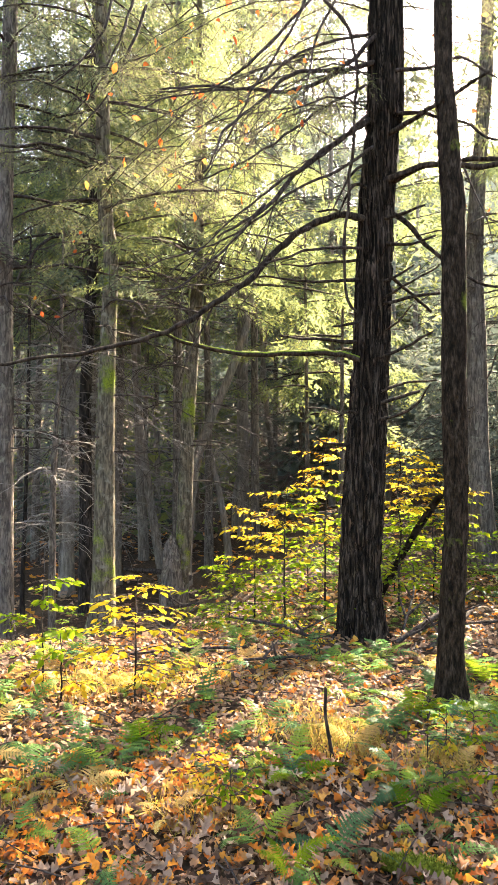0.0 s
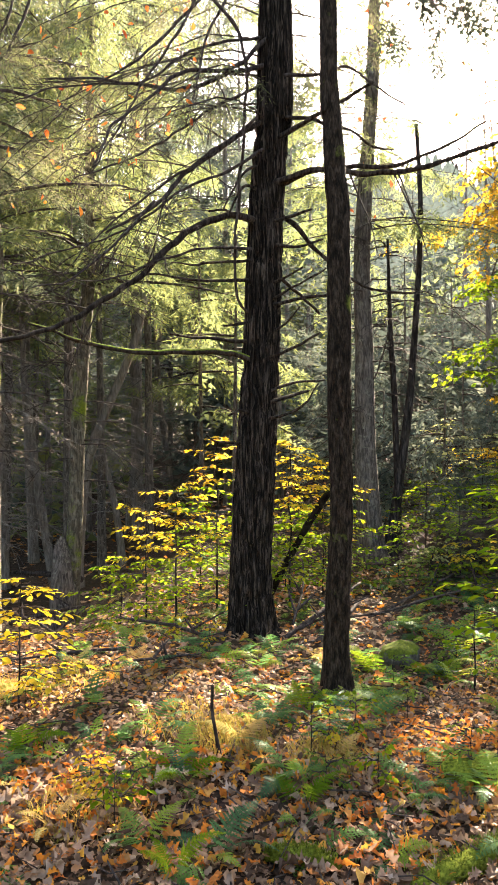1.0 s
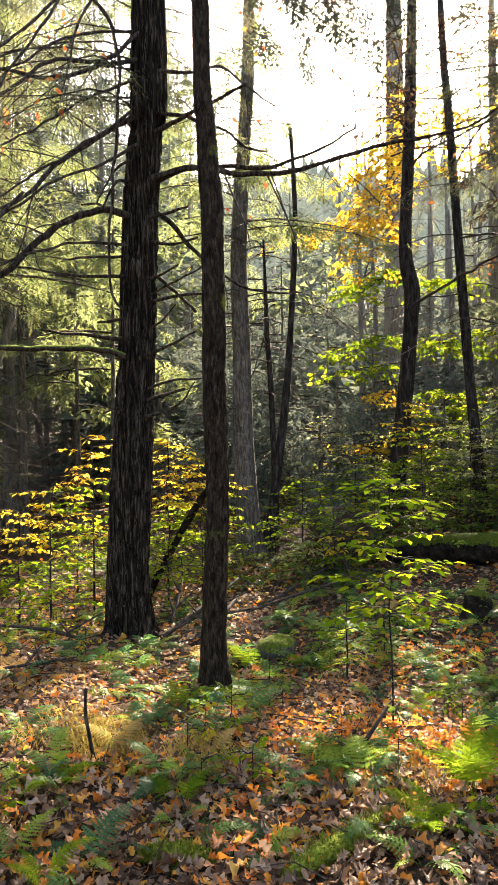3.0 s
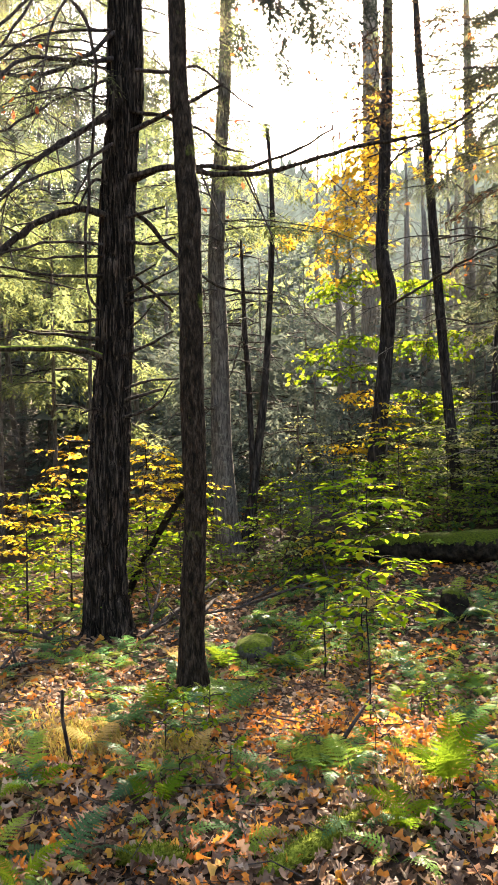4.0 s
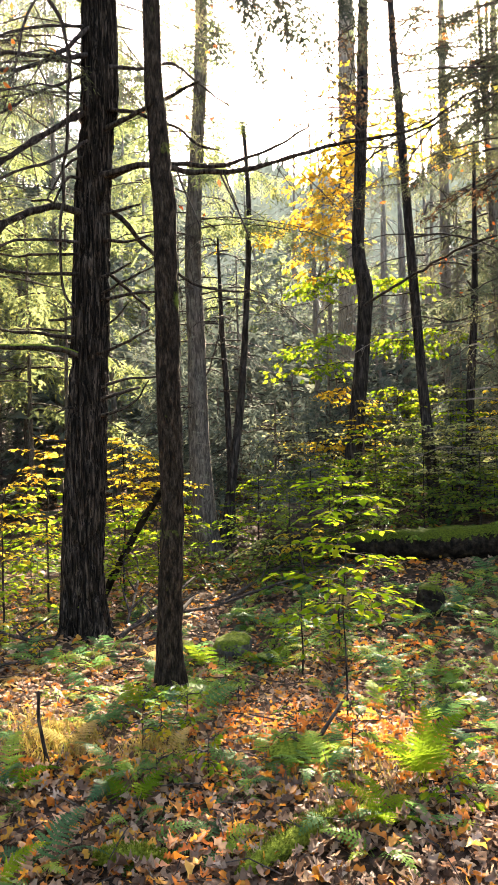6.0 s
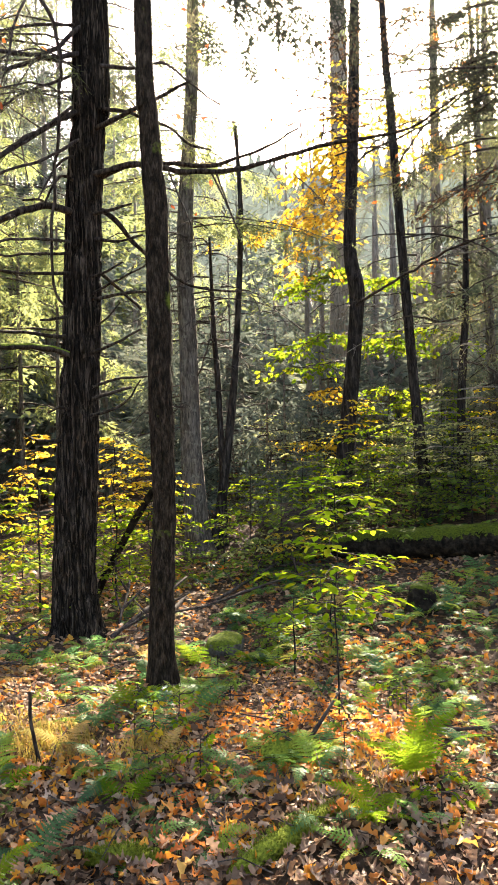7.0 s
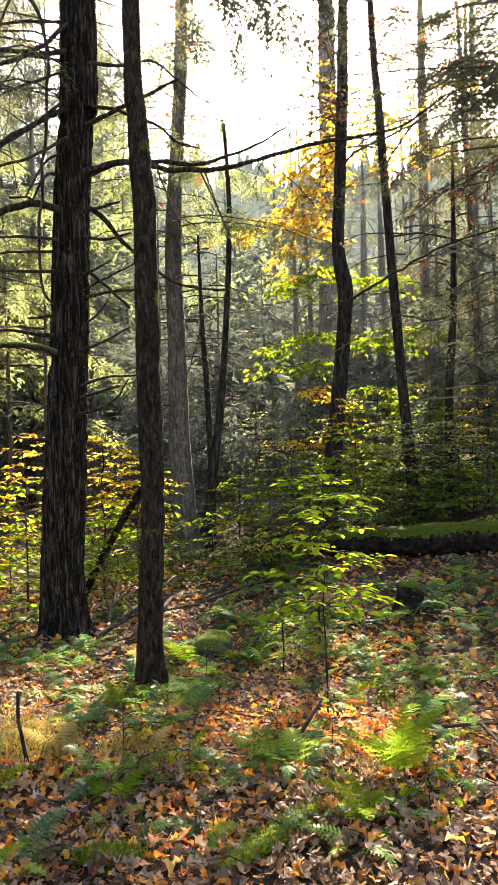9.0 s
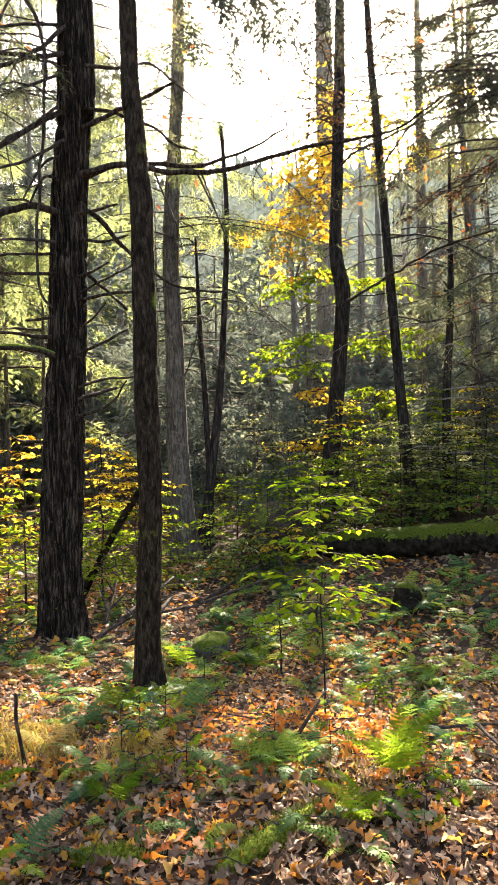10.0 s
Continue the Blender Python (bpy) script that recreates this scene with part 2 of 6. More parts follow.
class Geo:
    """Collects vertices and faces (triangles or quads), with a material slot for each."""

    def __init__(self):
        self.v, self.f, self.n = [], [], 0

    def add(self, v, faces, slot=0):
        self.v.append(np.asarray(v, float))
        for f in faces if isinstance(faces, list) else [faces]:
            self.f.append((np.asarray(f) + self.n, slot))
        self.n += len(v)
        return self

    def stamp(self, shape, place, turn, size, slot=0):
        """Copies of a template (v, tris) at many places; turn: N 3x3 matrices; size: N or N x 3 scales."""
        v, f = shape
        size = np.asarray(size, float)
        s = size[:, None, None] if size.ndim == 1 else size[:, None, :]
        w = np.einsum("nij,nkj->nki", turn, v[None] * s) + place[:, None, :]
        k = len(v)
        off = (np.arange(len(place)) * k)[:, None, None]
        return self.add(w.reshape(-1, 3), (f[None] + off).reshape(-1, f.shape[1]), slot)

    def mesh(self, name, origin, mats, smooth=True):
        me = bpy.data.meshes.new(name)
        v = np.concatenate(self.v) - np.asarray(origin)
        me.vertices.add(len(v))
        me.vertices.foreach_set("co", v.ravel())
        loops = np.concatenate([f.ravel() for f, _ in self.f])
        total = np.concatenate([np.full(len(f), f.shape[1]) for f, _ in self.f])
        slots = np.concatenate([np.full(len(f), s) for f, s in self.f])
        me.loops.add(len(loops))
        me.loops.foreach_set("vertex_index", loops.astype(np.int32))
        me.polygons.add(len(total))
        me.polygons.foreach_set("loop_start", np.concatenate([[0], np.cumsum(total)[:-1]]).astype(np.int32))
        me.polygons.foreach_set("loop_total", total.astype(np.int32))
        me.polygons.foreach_set("material_index", slots.astype(np.int32))
        me.polygons.foreach_set("use_smooth", np.full(len(total), smooth))
        for m in mats if isinstance(mats, (list, tuple)) else [mats]:
            me.materials.append(m)
        me.update(calc_edges=True)
        return me


def base_of(name, at, label, category, group="", kind=""):
    """The Empty at a thing's foot that holds its parts."""
    ob = new(name)
    ob.empty_display_size = 0.1
    ob.location = at
    ORIGIN[ob.name] = np.array(at, float)
    return tagged(ob, label, category, group, kind)


def part(name, geo, mats, parent, label="", smooth=True):
    o = ORIGIN[parent.name]
    ob = new(name, geo.mesh(name, o, mats, smooth))
    ob.parent = parent
    ORIGIN[ob.name] = o
    return tagged(ob, label) if label else ob


def thing(name, geo, mats, at, label, category, group="", kind="", smooth=True):
    ob = new(name, geo.mesh(name, at, mats, smooth))
    ob.location = at
    ORIGIN[ob.name] = np.array(at, float)
    return tagged(ob, label, category, group, kind)


def smoothed(rows, step):
    """Points of a smooth curve through the rows (x, y, z, radius)."""
    p = np.asarray(rows, float)
    q = np.vstack([2 * p[0] - p[1], p, 2 * p[-1] - p[-2]])
    out = []
    for i in range(1, len(q) - 2):
        n = max(1, int(round(np.linalg.norm(q[i + 1, :3] - q[i, :3]) / step)))
        t = (np.arange(n) / n)[:, None]
        a, b, c, d = q[i - 1], q[i], q[i + 1], q[i + 2]
        out.append(0.5 * (2 * b + (c - a) * t + (2 * a - 5 * b + 4 * c - d) * t ** 2 + (3 * b - a - 3 * c + d) * t ** 3))
    out = np.vstack(out + [p[-1:]])
    out[:, 3] = np.maximum(out[:, 3], 0.0006)
    return out


def tube(geo, line, sides, shape=None, slot=0):
    """A closed-tipped tube along the points (x, y, z, radius). shape(angle, along, points) gives the radius' factor."""
    p, r = line[:, :3], line[:, 3]
    t = np.gradient(p, axis=0)
    t /= np.linalg.norm(t, axis=1, keepdims=True) + 1e-9
    u = np.cross(t[0], (0.31, 0.95, 0.05) if abs(t[0][2]) > 0.7 else (0.05, 0.1, 1))
    us = []
    for k in range(len(p)):
        u = u - t[k] * (u @ t[k])
        u /= np.linalg.norm(u) + 1e-9
        us.append(u)
    us = np.array(us)
    vs = np.cross(t, us)
    a = np.linspace(0, 2 * math.pi, sides, endpoint=False)
    ring = us[:, None] * np.cos(a)[None, :, None] + vs[:, None] * np.sin(a)[None, :, None]
    rr = np.repeat(r[:, None], sides, 1)
    if shape is not None:
        flat = (p[:, None] + ring * rr[..., None]).reshape(-1, 3)
        along = np.repeat(np.concatenate([[0], np.cumsum(np.linalg.norm(np.diff(p, axis=0), axis=1))]), sides)
        rr = rr * shape(np.tile(a, len(p)), along, flat).reshape(len(p), sides)
    v = (p[:, None] + ring * rr[..., None]).reshape(-1, 3)
    i = np.arange(len(p) - 1)[:, None] * sides
    j = np.arange(sides)[None]
    k = (j + 1) % sides
    quads = np.stack([i + j, i + k, i + sides + k, i + sides + j], -1).reshape(-1, 4)
    tip = len(v)
    v = np.vstack([v, p[-1:] + t[-1:] * r[-1]])
    e = (len(p) - 1) * sides
    caps = np.stack([e + j[0], e + k[0], np.full(sides, tip)], -1)
    geo.add(v, [quads, caps], slot)


def frames_from(fwd, up):
    """Turns whose x runs along fwd and whose z is near up."""
    f = fwd / (np.linalg.norm(fwd, axis=1, keepdims=True) + 1e-9)
    s = np.cross(up, f)
    s /= np.linalg.norm(s, axis=1, keepdims=True) + 1e-9
    return np.stack([f, s, np.cross(f, s)], -1)


# ---- leaf templates: x along the leaf, y across, z up ----
def ovate_leaf():
    v = np.array([(0, 0, 0), (0.3, 0.24, 0.05), (0.3, 0, 0), (0.3, -0.24, 0.05), (0.66, 0.22, 0.03), (0.68, 0, -0.02), (0.66, -0.22, 0.03), (1, 0, -0.1)])
    f = np.array([(0, 2, 1), (0, 3, 2), (1, 2, 5), (1, 5, 4), (2, 3, 6), (2, 6, 5), (4, 5, 7), (5, 6, 7)])
    return v, f


def lobed_leaf(seed, lobes=3, curl=0.25):
    """An oak or maple leaf: rounded lobes and bays down both sides of a creased midrib, curled as it dried."""
    r = rng_of(seed)
    n = lobes * 4 + 2
    xs = np.linspace(0.0, 1.0, n)
    bend, roll, twist = r.uniform(-curl, curl), r.uniform(0.1, 1.0) * curl * 1.6, r.uniform(-0.5, 0.5)
    v = [(x, 0, 0) for x in xs]
    for s in (1, -1):
        body = 0.3 * np.sin(math.pi * np.clip(xs * 0.86 + 0.05, 0, 1)) ** 0.8
        wave = 0.72 + 0.34 * np.sin(xs * lobes * 2 * math.pi - 1.2 + r.uniform(-0.4, 0.4))
        w = body * wave * r.uniform(0.85, 1.15, n) + 0.012
        w[0] = 0.012
        v += [(x + 0.25 * a * (1 if i % 2 else 0.6), s * a, 0) for i, (x, a) in enumerate(zip(xs, w))]
    v = np.array(v)
    y = v[:, 1]
    v[:, 2] = roll * 2.2 * y * y / 0.3 + 0.12 * np.abs(y) + bend * 2 * (v[:, 0] - 0.45) ** 2 + twist * y * (v[:, 0] - 0.4) + 0.025 * np.sin(v[:, 0] * 13 + y * 20 + seed)
    f = []
    for side in (1, 2):
        for i in range(n - 1):
            a, b, c, d = i, i + 1, side * n + i + 1, side * n + i
            f += [(a, b, c), (a, c, d)] if side == 2 else [(a, c, b), (a, d, c)]
    return v, np.array(f)


def cheap_leaf(seed):
    """A fallen leaf some way off: a notched, curled blade."""
    r = rng_of(seed)
    v = np.array([(0, 0, 0), (0.3, 0.3, 0.1), (0.55, 0.2, 0.05), (0.75, 0.3, 0.12), (1, 0, 0.05), (0.72, -0.3, 0.1), (0.5, -0.18, 0.05), (0.28, -0.3, 0.12), (0.5, 0, -0.05)])
    v = v * r.uniform(0.8, 1.2, v.shape)
    v[:, 2] += r.uniform(-0.3, 0.3) * (v[:, 0] - 0.5) ** 2 * 2
    f = np.array([(8, i + 1, i) if i < 7 else (8, 0, 7) for i in range(8)])
    return v, f


def hemlock_spray(seed, shoots=7, blades=4, wide=0.028):
    """A flat needle spray: forked side shoots in two ranks along an axis of length 1, each set with short pointed blades."""
    r = rng_of(seed)
    v, f = [], []
    for k in range(shoots + 1):
        x0 = 0.05 + 0.8 * k / shoots
        ang = 0.0 if k == shoots else radians(r.uniform(32, 62)) * (1 if k % 2 else -1)
        ln = 0.22 if k == shoots else (0.34 * (1 - x0) + 0.12) * r.uniform(0.7, 1.15)
        z = r.uniform(-0.22, 0.08)
        for j in range(blades):
            t = (j + r.random()) / blades
            a = ang + radians(r.uniform(20, 58)) * (1 if (j + k) % 2 else -1) * (j < blades - 1)
            p = np.array((x0 + math.cos(ang) * ln * t, math.sin(ang) * ln * t, z * ln * t))
            d = np.array((math.cos(a), math.sin(a), r.uniform(-0.3, 0.1))) * ln * r.uniform(0.42, 0.75)
            w = np.array((-math.sin(a), math.cos(a), 0)) * wide * r.uniform(0.7, 1.3)
            n = len(v)
            v += [p - w, p + w, p + d]
            f.append((n, n + 1, n + 2))
    return np.array(v, float), np.array(f)


OVATE = ovate_leaf()
SPRAYS = [hemlock_spray(s) for s in range(5)]
SPRAYS_MID = [hemlock_spray(s + 50, 6, 3, 0.04) for s in range(4)]
SPRAYS_TWIG = [hemlock_spray(s + 30, 7, 3, 0.013) for s in range(4)]
SPRAYS_FAR = [hemlock_spray(s + 9, 5, 2, 0.075) for s in range(3)]


# ---- ground ----
def ease(a, b, v):
    t = np.clip((v - a) / (b - a), 0, 1)
    return t * t * (3 - 2 * t)


def ground_z(x, y):
    """Height of the forest floor: a bank rising ahead to one side, a hollow on the other, hills far off."""
    r = np.hypot(x, y)
    z = 0.18 * np.clip(0.8 * x + 0.35 * y - 4.3, 0, 12)
    z = z - 0.55 * ease(5.6, 8.5, y) * ease(-0.8, 1.2, -x)
    z = z + 0.10 * np.maximum(0, np.minimum(r, 75) - 24)
    z = z - 0.14 * np.exp(-((x - 1.36) ** 2 + (y - 5.0) ** 2) / 0.6)
    return z + 0.04 * np.sin(1.7 * x + 0.5) * np.cos(1.3 * y + 0.2) + 0.05 * np.sin(0.6 * x - 1) * np.cos(0.55 * y + 0.4)


def ground():
    rs = np.concatenate([np.arange(0.25, 9, 0.16), np.geomspace(9, 60, 44), np.geomspace(66, 2500, 14)])
    na = 220
    a = np.linspace(0, 2 * math.pi, na, endpoint=False)
    x, y = rs[:, None] * np.sin(a), rs[:, None] * np.cos(a)
    z = ground_z(x, y)
    p = np.stack([x, y, z], -1).reshape(-1, 3)
    rough = (vnoise(p * 2.2, 3) - 0.5) * 0.02 + (vnoise(p * 7, 5) - 0.5) * 0.02
    p[:, 2] += np.where(np.hypot(p[:, 0], p[:, 1]) < 30, rough, 0)
    i, j = np.arange(len(rs) - 1)[:, None] * na, np.arange(na)[None]
    k = (j + 1) % na
    quads = np.stack([i + j, i + na + j, i + na + k, i + k], -1).reshape(-1, 4)
    g = Geo().add(np.vstack([p, [(0, 0, ground_z(0.0, 0.0))]]), [quads, np.stack([np.full(na, len(p)), j[0], k[0]], -1)])
    thing("ground", g, SOIL, (0, 0, 0), "brown woodland floor of soil and rotting leaves", "ground", kind="structure")


ground()


# ---- trees ----
def tree(name, rows, mat, sides, label, category, step, furrow=0.0, group="forest trees", flare=1.0):
    """A trunk through the rows (x, y, z, radius), with roots flaring at the foot and uneven bark."""
    line = smoothed(rows, step)
    foot = line[0, 2]
    base = (rows[0][0], rows[0][1], float(ground_z(rows[0][0], rows[0][1])))
    ob = base_of(name, base, label, category, group)
    seed = int(abs(rows[0][0] * 131 + rows[0][1] * 17)) + 1

    def shape(a, s, p):
        h = p[:, 2] - base[2]
        k = 1 + 0.05 * (vnoise(p * (3, 3, 1.6), seed) - 0.5) * 2
        roots = np.exp(-np.maximum(h, 0) / 0.16) * (0.12 + 0.3 * np.maximum(0, np.sin(a * 4 + seed + np.sin(a * 3 + seed))))
        k = k + roots * flare
        if furrow > 0:
            w = p + 0.03 * np.stack([vnoise(p * 5, 7), vnoise(p * 5, 8), np.zeros(len(p))], -1)
            ridge = np.abs(vnoise(w * (24, 24, 4.5), seed + 2) - 0.5) * 2
            k = k - furrow * (1 - np.minimum(1, ridge * 2.2)) ** 1.5 + furrow * 0.5 * (vnoise(w * (70, 70, 22), seed + 4) - 0.5)
        return k

    g = Geo()
    tube(g, line, sides, shape)
    part("trunk", g, mat, ob)
    return ob


def limb(owner, rows, mat, twigs=0, name="limb"):
    """A dead, knotty limb; its own short side twigs belong to it."""
    line = smoothed(rows, 0.05)
    seed = int(abs(rows[-1][0] * 977 + rows[-1][2] * 331)) + 3
    r = rng_of(seed)
    n = len(line)
    wob = np.stack([vnoise(line[:, :3] * 7, seed), vnoise(line[:, :3] * 7, seed + 1), vnoise(line[:, :3] * 7, seed + 2)], -1) - 0.5
    line[:, :3] += wob * 0.03 * np.minimum(1, np.arange(n) / 6)[:, None]
    g = Geo()
    tube(g, line, 8, lambda a, s, p: 0.85 + 0.4 * vnoise(p * 24, seed))
    ob = part(name, g, mat, owner)
    g = Geo()
    for _ in range(twigs):
        k = r.integers(n // 5, n)
        d = line[min(k + 1, n - 1), :3] - line[max(k - 1, 0), :3]
        d = d / (np.linalg.norm(d) + 1e-9) + r.normal(0, 0.7, 3) + (0, 0, -0.25)
        d /= np.linalg.norm(d)
        ln = r.uniform(0.2, 0.75)
        q = line[k, :3]
        pts = [(*(q + d * ln * s + np.array((0, 0, -0.12)) * s * s * ln + r.normal(0, 0.02, 3) * s), max(0.0022, line[k, 3] * 0.4 * (1 - s * 0.7))) for s in (0, 0.35, 0.7, 1)]
        sub = smoothed(pts, 0.08)
        g = Geo()
        tube(g, sub, 4)
        for _ in range(3):
            m = r.integers(1, len(sub))
            e = d + r.normal(0, 0.6, 3)
            e = e / np.linalg.norm(e) * r.uniform(0.08, 0.3)
            tube(g, np.array([(*sub[m, :3], 0.0026), (*(sub[m, :3] + e * 0.5), 0.0022), (*(sub[m, :3] + e + (0, 0, -0.03)), 0.0015)]), 3)
        part("twig", g, TWIG_DEAD, ob)
    return ob


def bough(g, r, start, heading, length, droop, sprays, size, slots, spacing=0.13, gap=0.15, thick=1.0):
    """A conifer bough: an axis that sags outwards, with side shoots carrying flat needle sprays."""
    n = 9
    s = np.linspace(0, 1, n)
    h = np.array((math.sin(heading), math.cos(heading), 0))
    p = np.array(start) + s[:, None] * h * length + np.stack([0 * s, 0 * s, 0.1 * length * s - droop * length * s ** 2], -1)
    p += r.normal(0, 0.012 * length, p.shape) * s[:, None]
    line = np.c_[p, np.linspace(0.009 + 0.006 * length, 0.003, n) * thick]
    tube(g, line, 4, slot=slots[0])
    count = max(4, int(length / spacing) * 2)
    t = r.uniform(0.12, 1.0, count)
    q = np.stack([np.interp(t, s, p[:, k]) for k in range(3)], -1)
    side = np.where(r.random(count) < 0.5, 1, -1)
    perp = np.array((h[1], -h[0], 0))
    fwd = h[None] * r.uniform(0.35, 1.0, (count, 1)) + perp[None] * (side * r.uniform(0.25, 1.0, count))[:, None]
    fwd[:, 2] += r.uniform(-1.25, 0.0, count) - droop * 0.6
    up = np.stack([r.normal(0, 0.35, count), r.normal(0, 0.35, count), np.ones(count)], -1)
    turn = frames_from(fwd, up)
    ln = size * (1.25 - 0.55 * t) * r.uniform(0.6, 1.2, count)
    keep = r.random(count) > gap
    pick = r.integers(0, len(sprays), count)
    for k, shape in enumerate(sprays):
        m = keep & (pick == k)
        if m.any():
            g.stamp(shape, q[m], turn[m], ln[m], slots[1])
    return p


def crown(owner, top_of, z0, z1, length, count, needles, seed, sprays=None, size=0.5, spacing=0.16, droop=0.4, sector=None, gap=0.25, name="crown", red=0, thick=1.0, single=False, taper=0.75):
    """Boughs round the trunk between the heights z0 and z1, longest low down; sector (from, to) in degrees limits where they point."""
    r = rng_of(seed)
    g = Geo()
    x, y = top_of
    for k in range(count):
        g = Geo() if single else g
        f = (k + r.random()) / count
        z = z0 + (z1 - z0) * f
        ln = length * (1 - taper * f) * r.uniform(0.6, 1.1)
        a = radians(r.uniform(*sector)) if sector else r.uniform(0, 2 * math.pi)
        axis = bough(g, r, (x, y, z), a, ln, droop * r.uniform(0.6, 1.4), sprays or SPRAYS, size, (0, 1), spacing, gap, thick)
        if red:
            q = axis[r.integers(3, 9, red)] + r.normal(0, 0.06, (red, 3)) - (0, 0, 0.05)
            g.stamp(OVATE, q, frames_from(r.normal(0, 1, (red, 3)) + (0, 0, -0.8), r.normal(0, 1, (red, 3))), r.uniform(0.05, 0.085, red), 2)
        if single:
            part("bough", g, [TWIG_DEAD, needles, LEAF_RED], owner)
    if single:
        return None
    return part(name, g, [TWIG_DEAD, needles, LEAF_RED], owner)


def bare_boughs(owner, x, y, z0, z1, length, count, seed, mat=None):
    """Dead lower boughs with fine bare side shoots."""
    r = rng_of(seed)
    for k in range(count):
        g = Geo()
        z = r.uniform(z0, z1)
        a = r.uniform(0, 2 * math.pi)
        ln = length * r.uniform(0.4, 1.1)
        h = np.array((math.sin(a), math.cos(a), 0))
        s = np.linspace(0, 1, 7)
        p = np.array((x, y, z)) + s[:, None] * h * ln + np.stack([0 * s, 0 * s, 0.15 * ln * s - 0.4 * ln * s ** 2], -1) + r.normal(0, 0.02 * ln, (7, 3)) * s[:, None]
        tube(g, smoothed(np.c_[p, np.linspace(0.012, 0.003, 7)], 0.12), 5)
        for _ in range(int(11 * ln)):
            i = r.integers(1, 7)
            e = h * r.uniform(0, 0.8) + np.array((h[1], -h[0], 0)) * r.choice((-1, 1)) * r.uniform(0.3, 1) + (0, 0, r.uniform(-0.7, 0.1))
            e = e / np.linalg.norm(e) * r.uniform(0.15, 0.5)
            tube(g, np.array([(*p[i], 0.004), (*(p[i] + e * 0.5 + r.normal(0, 0.015, 3)), 0.003), (*(p[i] + e + (0, 0, -0.05)), 0.0018)]), 3)
        part("dead_bough", g, mat or TWIG_DEAD, owner)


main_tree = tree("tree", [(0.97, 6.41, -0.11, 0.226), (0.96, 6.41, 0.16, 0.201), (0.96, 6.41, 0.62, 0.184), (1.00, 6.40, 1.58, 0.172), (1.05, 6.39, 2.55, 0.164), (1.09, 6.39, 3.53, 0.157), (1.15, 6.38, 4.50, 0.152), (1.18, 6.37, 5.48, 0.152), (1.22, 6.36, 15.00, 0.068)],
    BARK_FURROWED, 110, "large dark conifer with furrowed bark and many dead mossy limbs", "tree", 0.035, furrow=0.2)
limb(main_tree, [(0.98, 6.32, 2.35, 0.029), (0.76, 6.27, 2.41, 0.026), (0.51, 6.20, 2.41, 0.024), (0.18, 6.13, 2.39, 0.022), (-0.10, 6.05, 2.38, 0.019), (-0.41, 5.95, 2.42, 0.017), (-0.54, 5.85, 2.46, 0.014), (-0.68, 5.75, 2.51, 0.012), (-0.80, 5.64, 2.52, 0.010)], LIMB_LUSH)
limb(main_tree, [(-0.39, 5.84, 2.40, 0.014), (-0.42, 5.81, 2.45, 0.011), (-0.48, 5.78, 2.56, 0.007)], LIMB_LUSH)
limb(main_tree, [(1.01, 6.32, 3.56, 0.031), (0.80, 6.23, 3.57, 0.029), (0.60, 6.14, 3.49, 0.027), (0.39, 6.04, 3.36, 0.025), (0.18, 5.93, 3.15, 0.024), (-0.00, 5.82, 2.93, 0.022), (-0.22, 5.70, 2.74, 0.020), (-0.43, 5.57, 2.58, 0.018), (-0.66, 5.43, 2.43, 0.016), (-0.96, 5.26, 2.32, 0.014), (-1.31, 5.07, 2.23, 0.012), (-1.62, 4.85, 2.15, 0.010), (-1.78, 4.67, 2.09, 0.008)], LIMB_MOSSY, twigs=10)
limb(main_tree, [(0.96, 6.33, 3.05, 0.016), (0.75, 6.23, 3.02, 0.013), (0.51, 6.13, 2.99, 0.011), (0.27, 6.02, 2.98, 0.009), (0.04, 5.90, 2.97, 0.007)], LIMB_MOSSY)
limb(main_tree, [(0.98, 6.32, 3.22, 0.013), (0.71, 6.23, 3.17, 0.011), (0.48, 6.11, 3.11, 0.008), (0.25, 5.99, 3.09, 0.006)], LIMB_MOSSY)
limb(main_tree, [(0.93, 6.33, 2.52, 0.017), (0.70, 6.19, 2.50, 0.014), (0.45, 6.05, 2.51, 0.011), (0.24, 5.90, 2.50, 0.008)], LIMB_MOSSY)
limb(main_tree, [(1.05, 6.31, 4.42, 0.024), (0.80, 6.18, 4.22, 0.021), (0.53, 6.04, 3.98, 0.018), (0.31, 5.89, 3.73, 0.016), (0.15, 5.73, 3.47, 0.013), (-0.05, 5.57, 3.30, 0.010), (-0.23, 5.40, 3.14, 0.007)], TWIG_DEAD, twigs=12)
limb(main_tree, [(1.01, 6.32, 3.56, 0.016), (0.80, 6.25, 3.58, 0.013), (0.70, 6.16, 3.59, 0.010), (0.58, 6.07, 3.54, 0.007)], LIMB_MOSSY)
limb(main_tree, [(0.88, 6.34, 1.64, 0.014), (0.73, 6.22, 1.65, 0.012), (0.62, 6.10, 1.66, 0.009), (0.54, 5.98, 1.70, 0.006)], LIMB_MOSSY)
limb(main_tree, [(0.96, 6.33, 2.74, 0.010), (0.84, 6.27, 2.87, 0.010), (0.80, 6.21, 3.28, 0.011), (0.83, 6.13, 3.78, 0.012), (0.87, 6.05, 4.40, 0.012), (0.85, 5.98, 4.83, 0.013), (0.77, 5.92, 5.02, 0.014), (0.54, 5.88, 5.22, 0.014)], TWIG_DEAD)
limb(main_tree, [(1.03, 6.32, 3.82, 0.014), (0.90, 6.24, 3.83, 0.012), (0.80, 6.15, 3.69, 0.010), (0.73, 6.06, 3.52, 0.007)], LIMB_MOSSY)
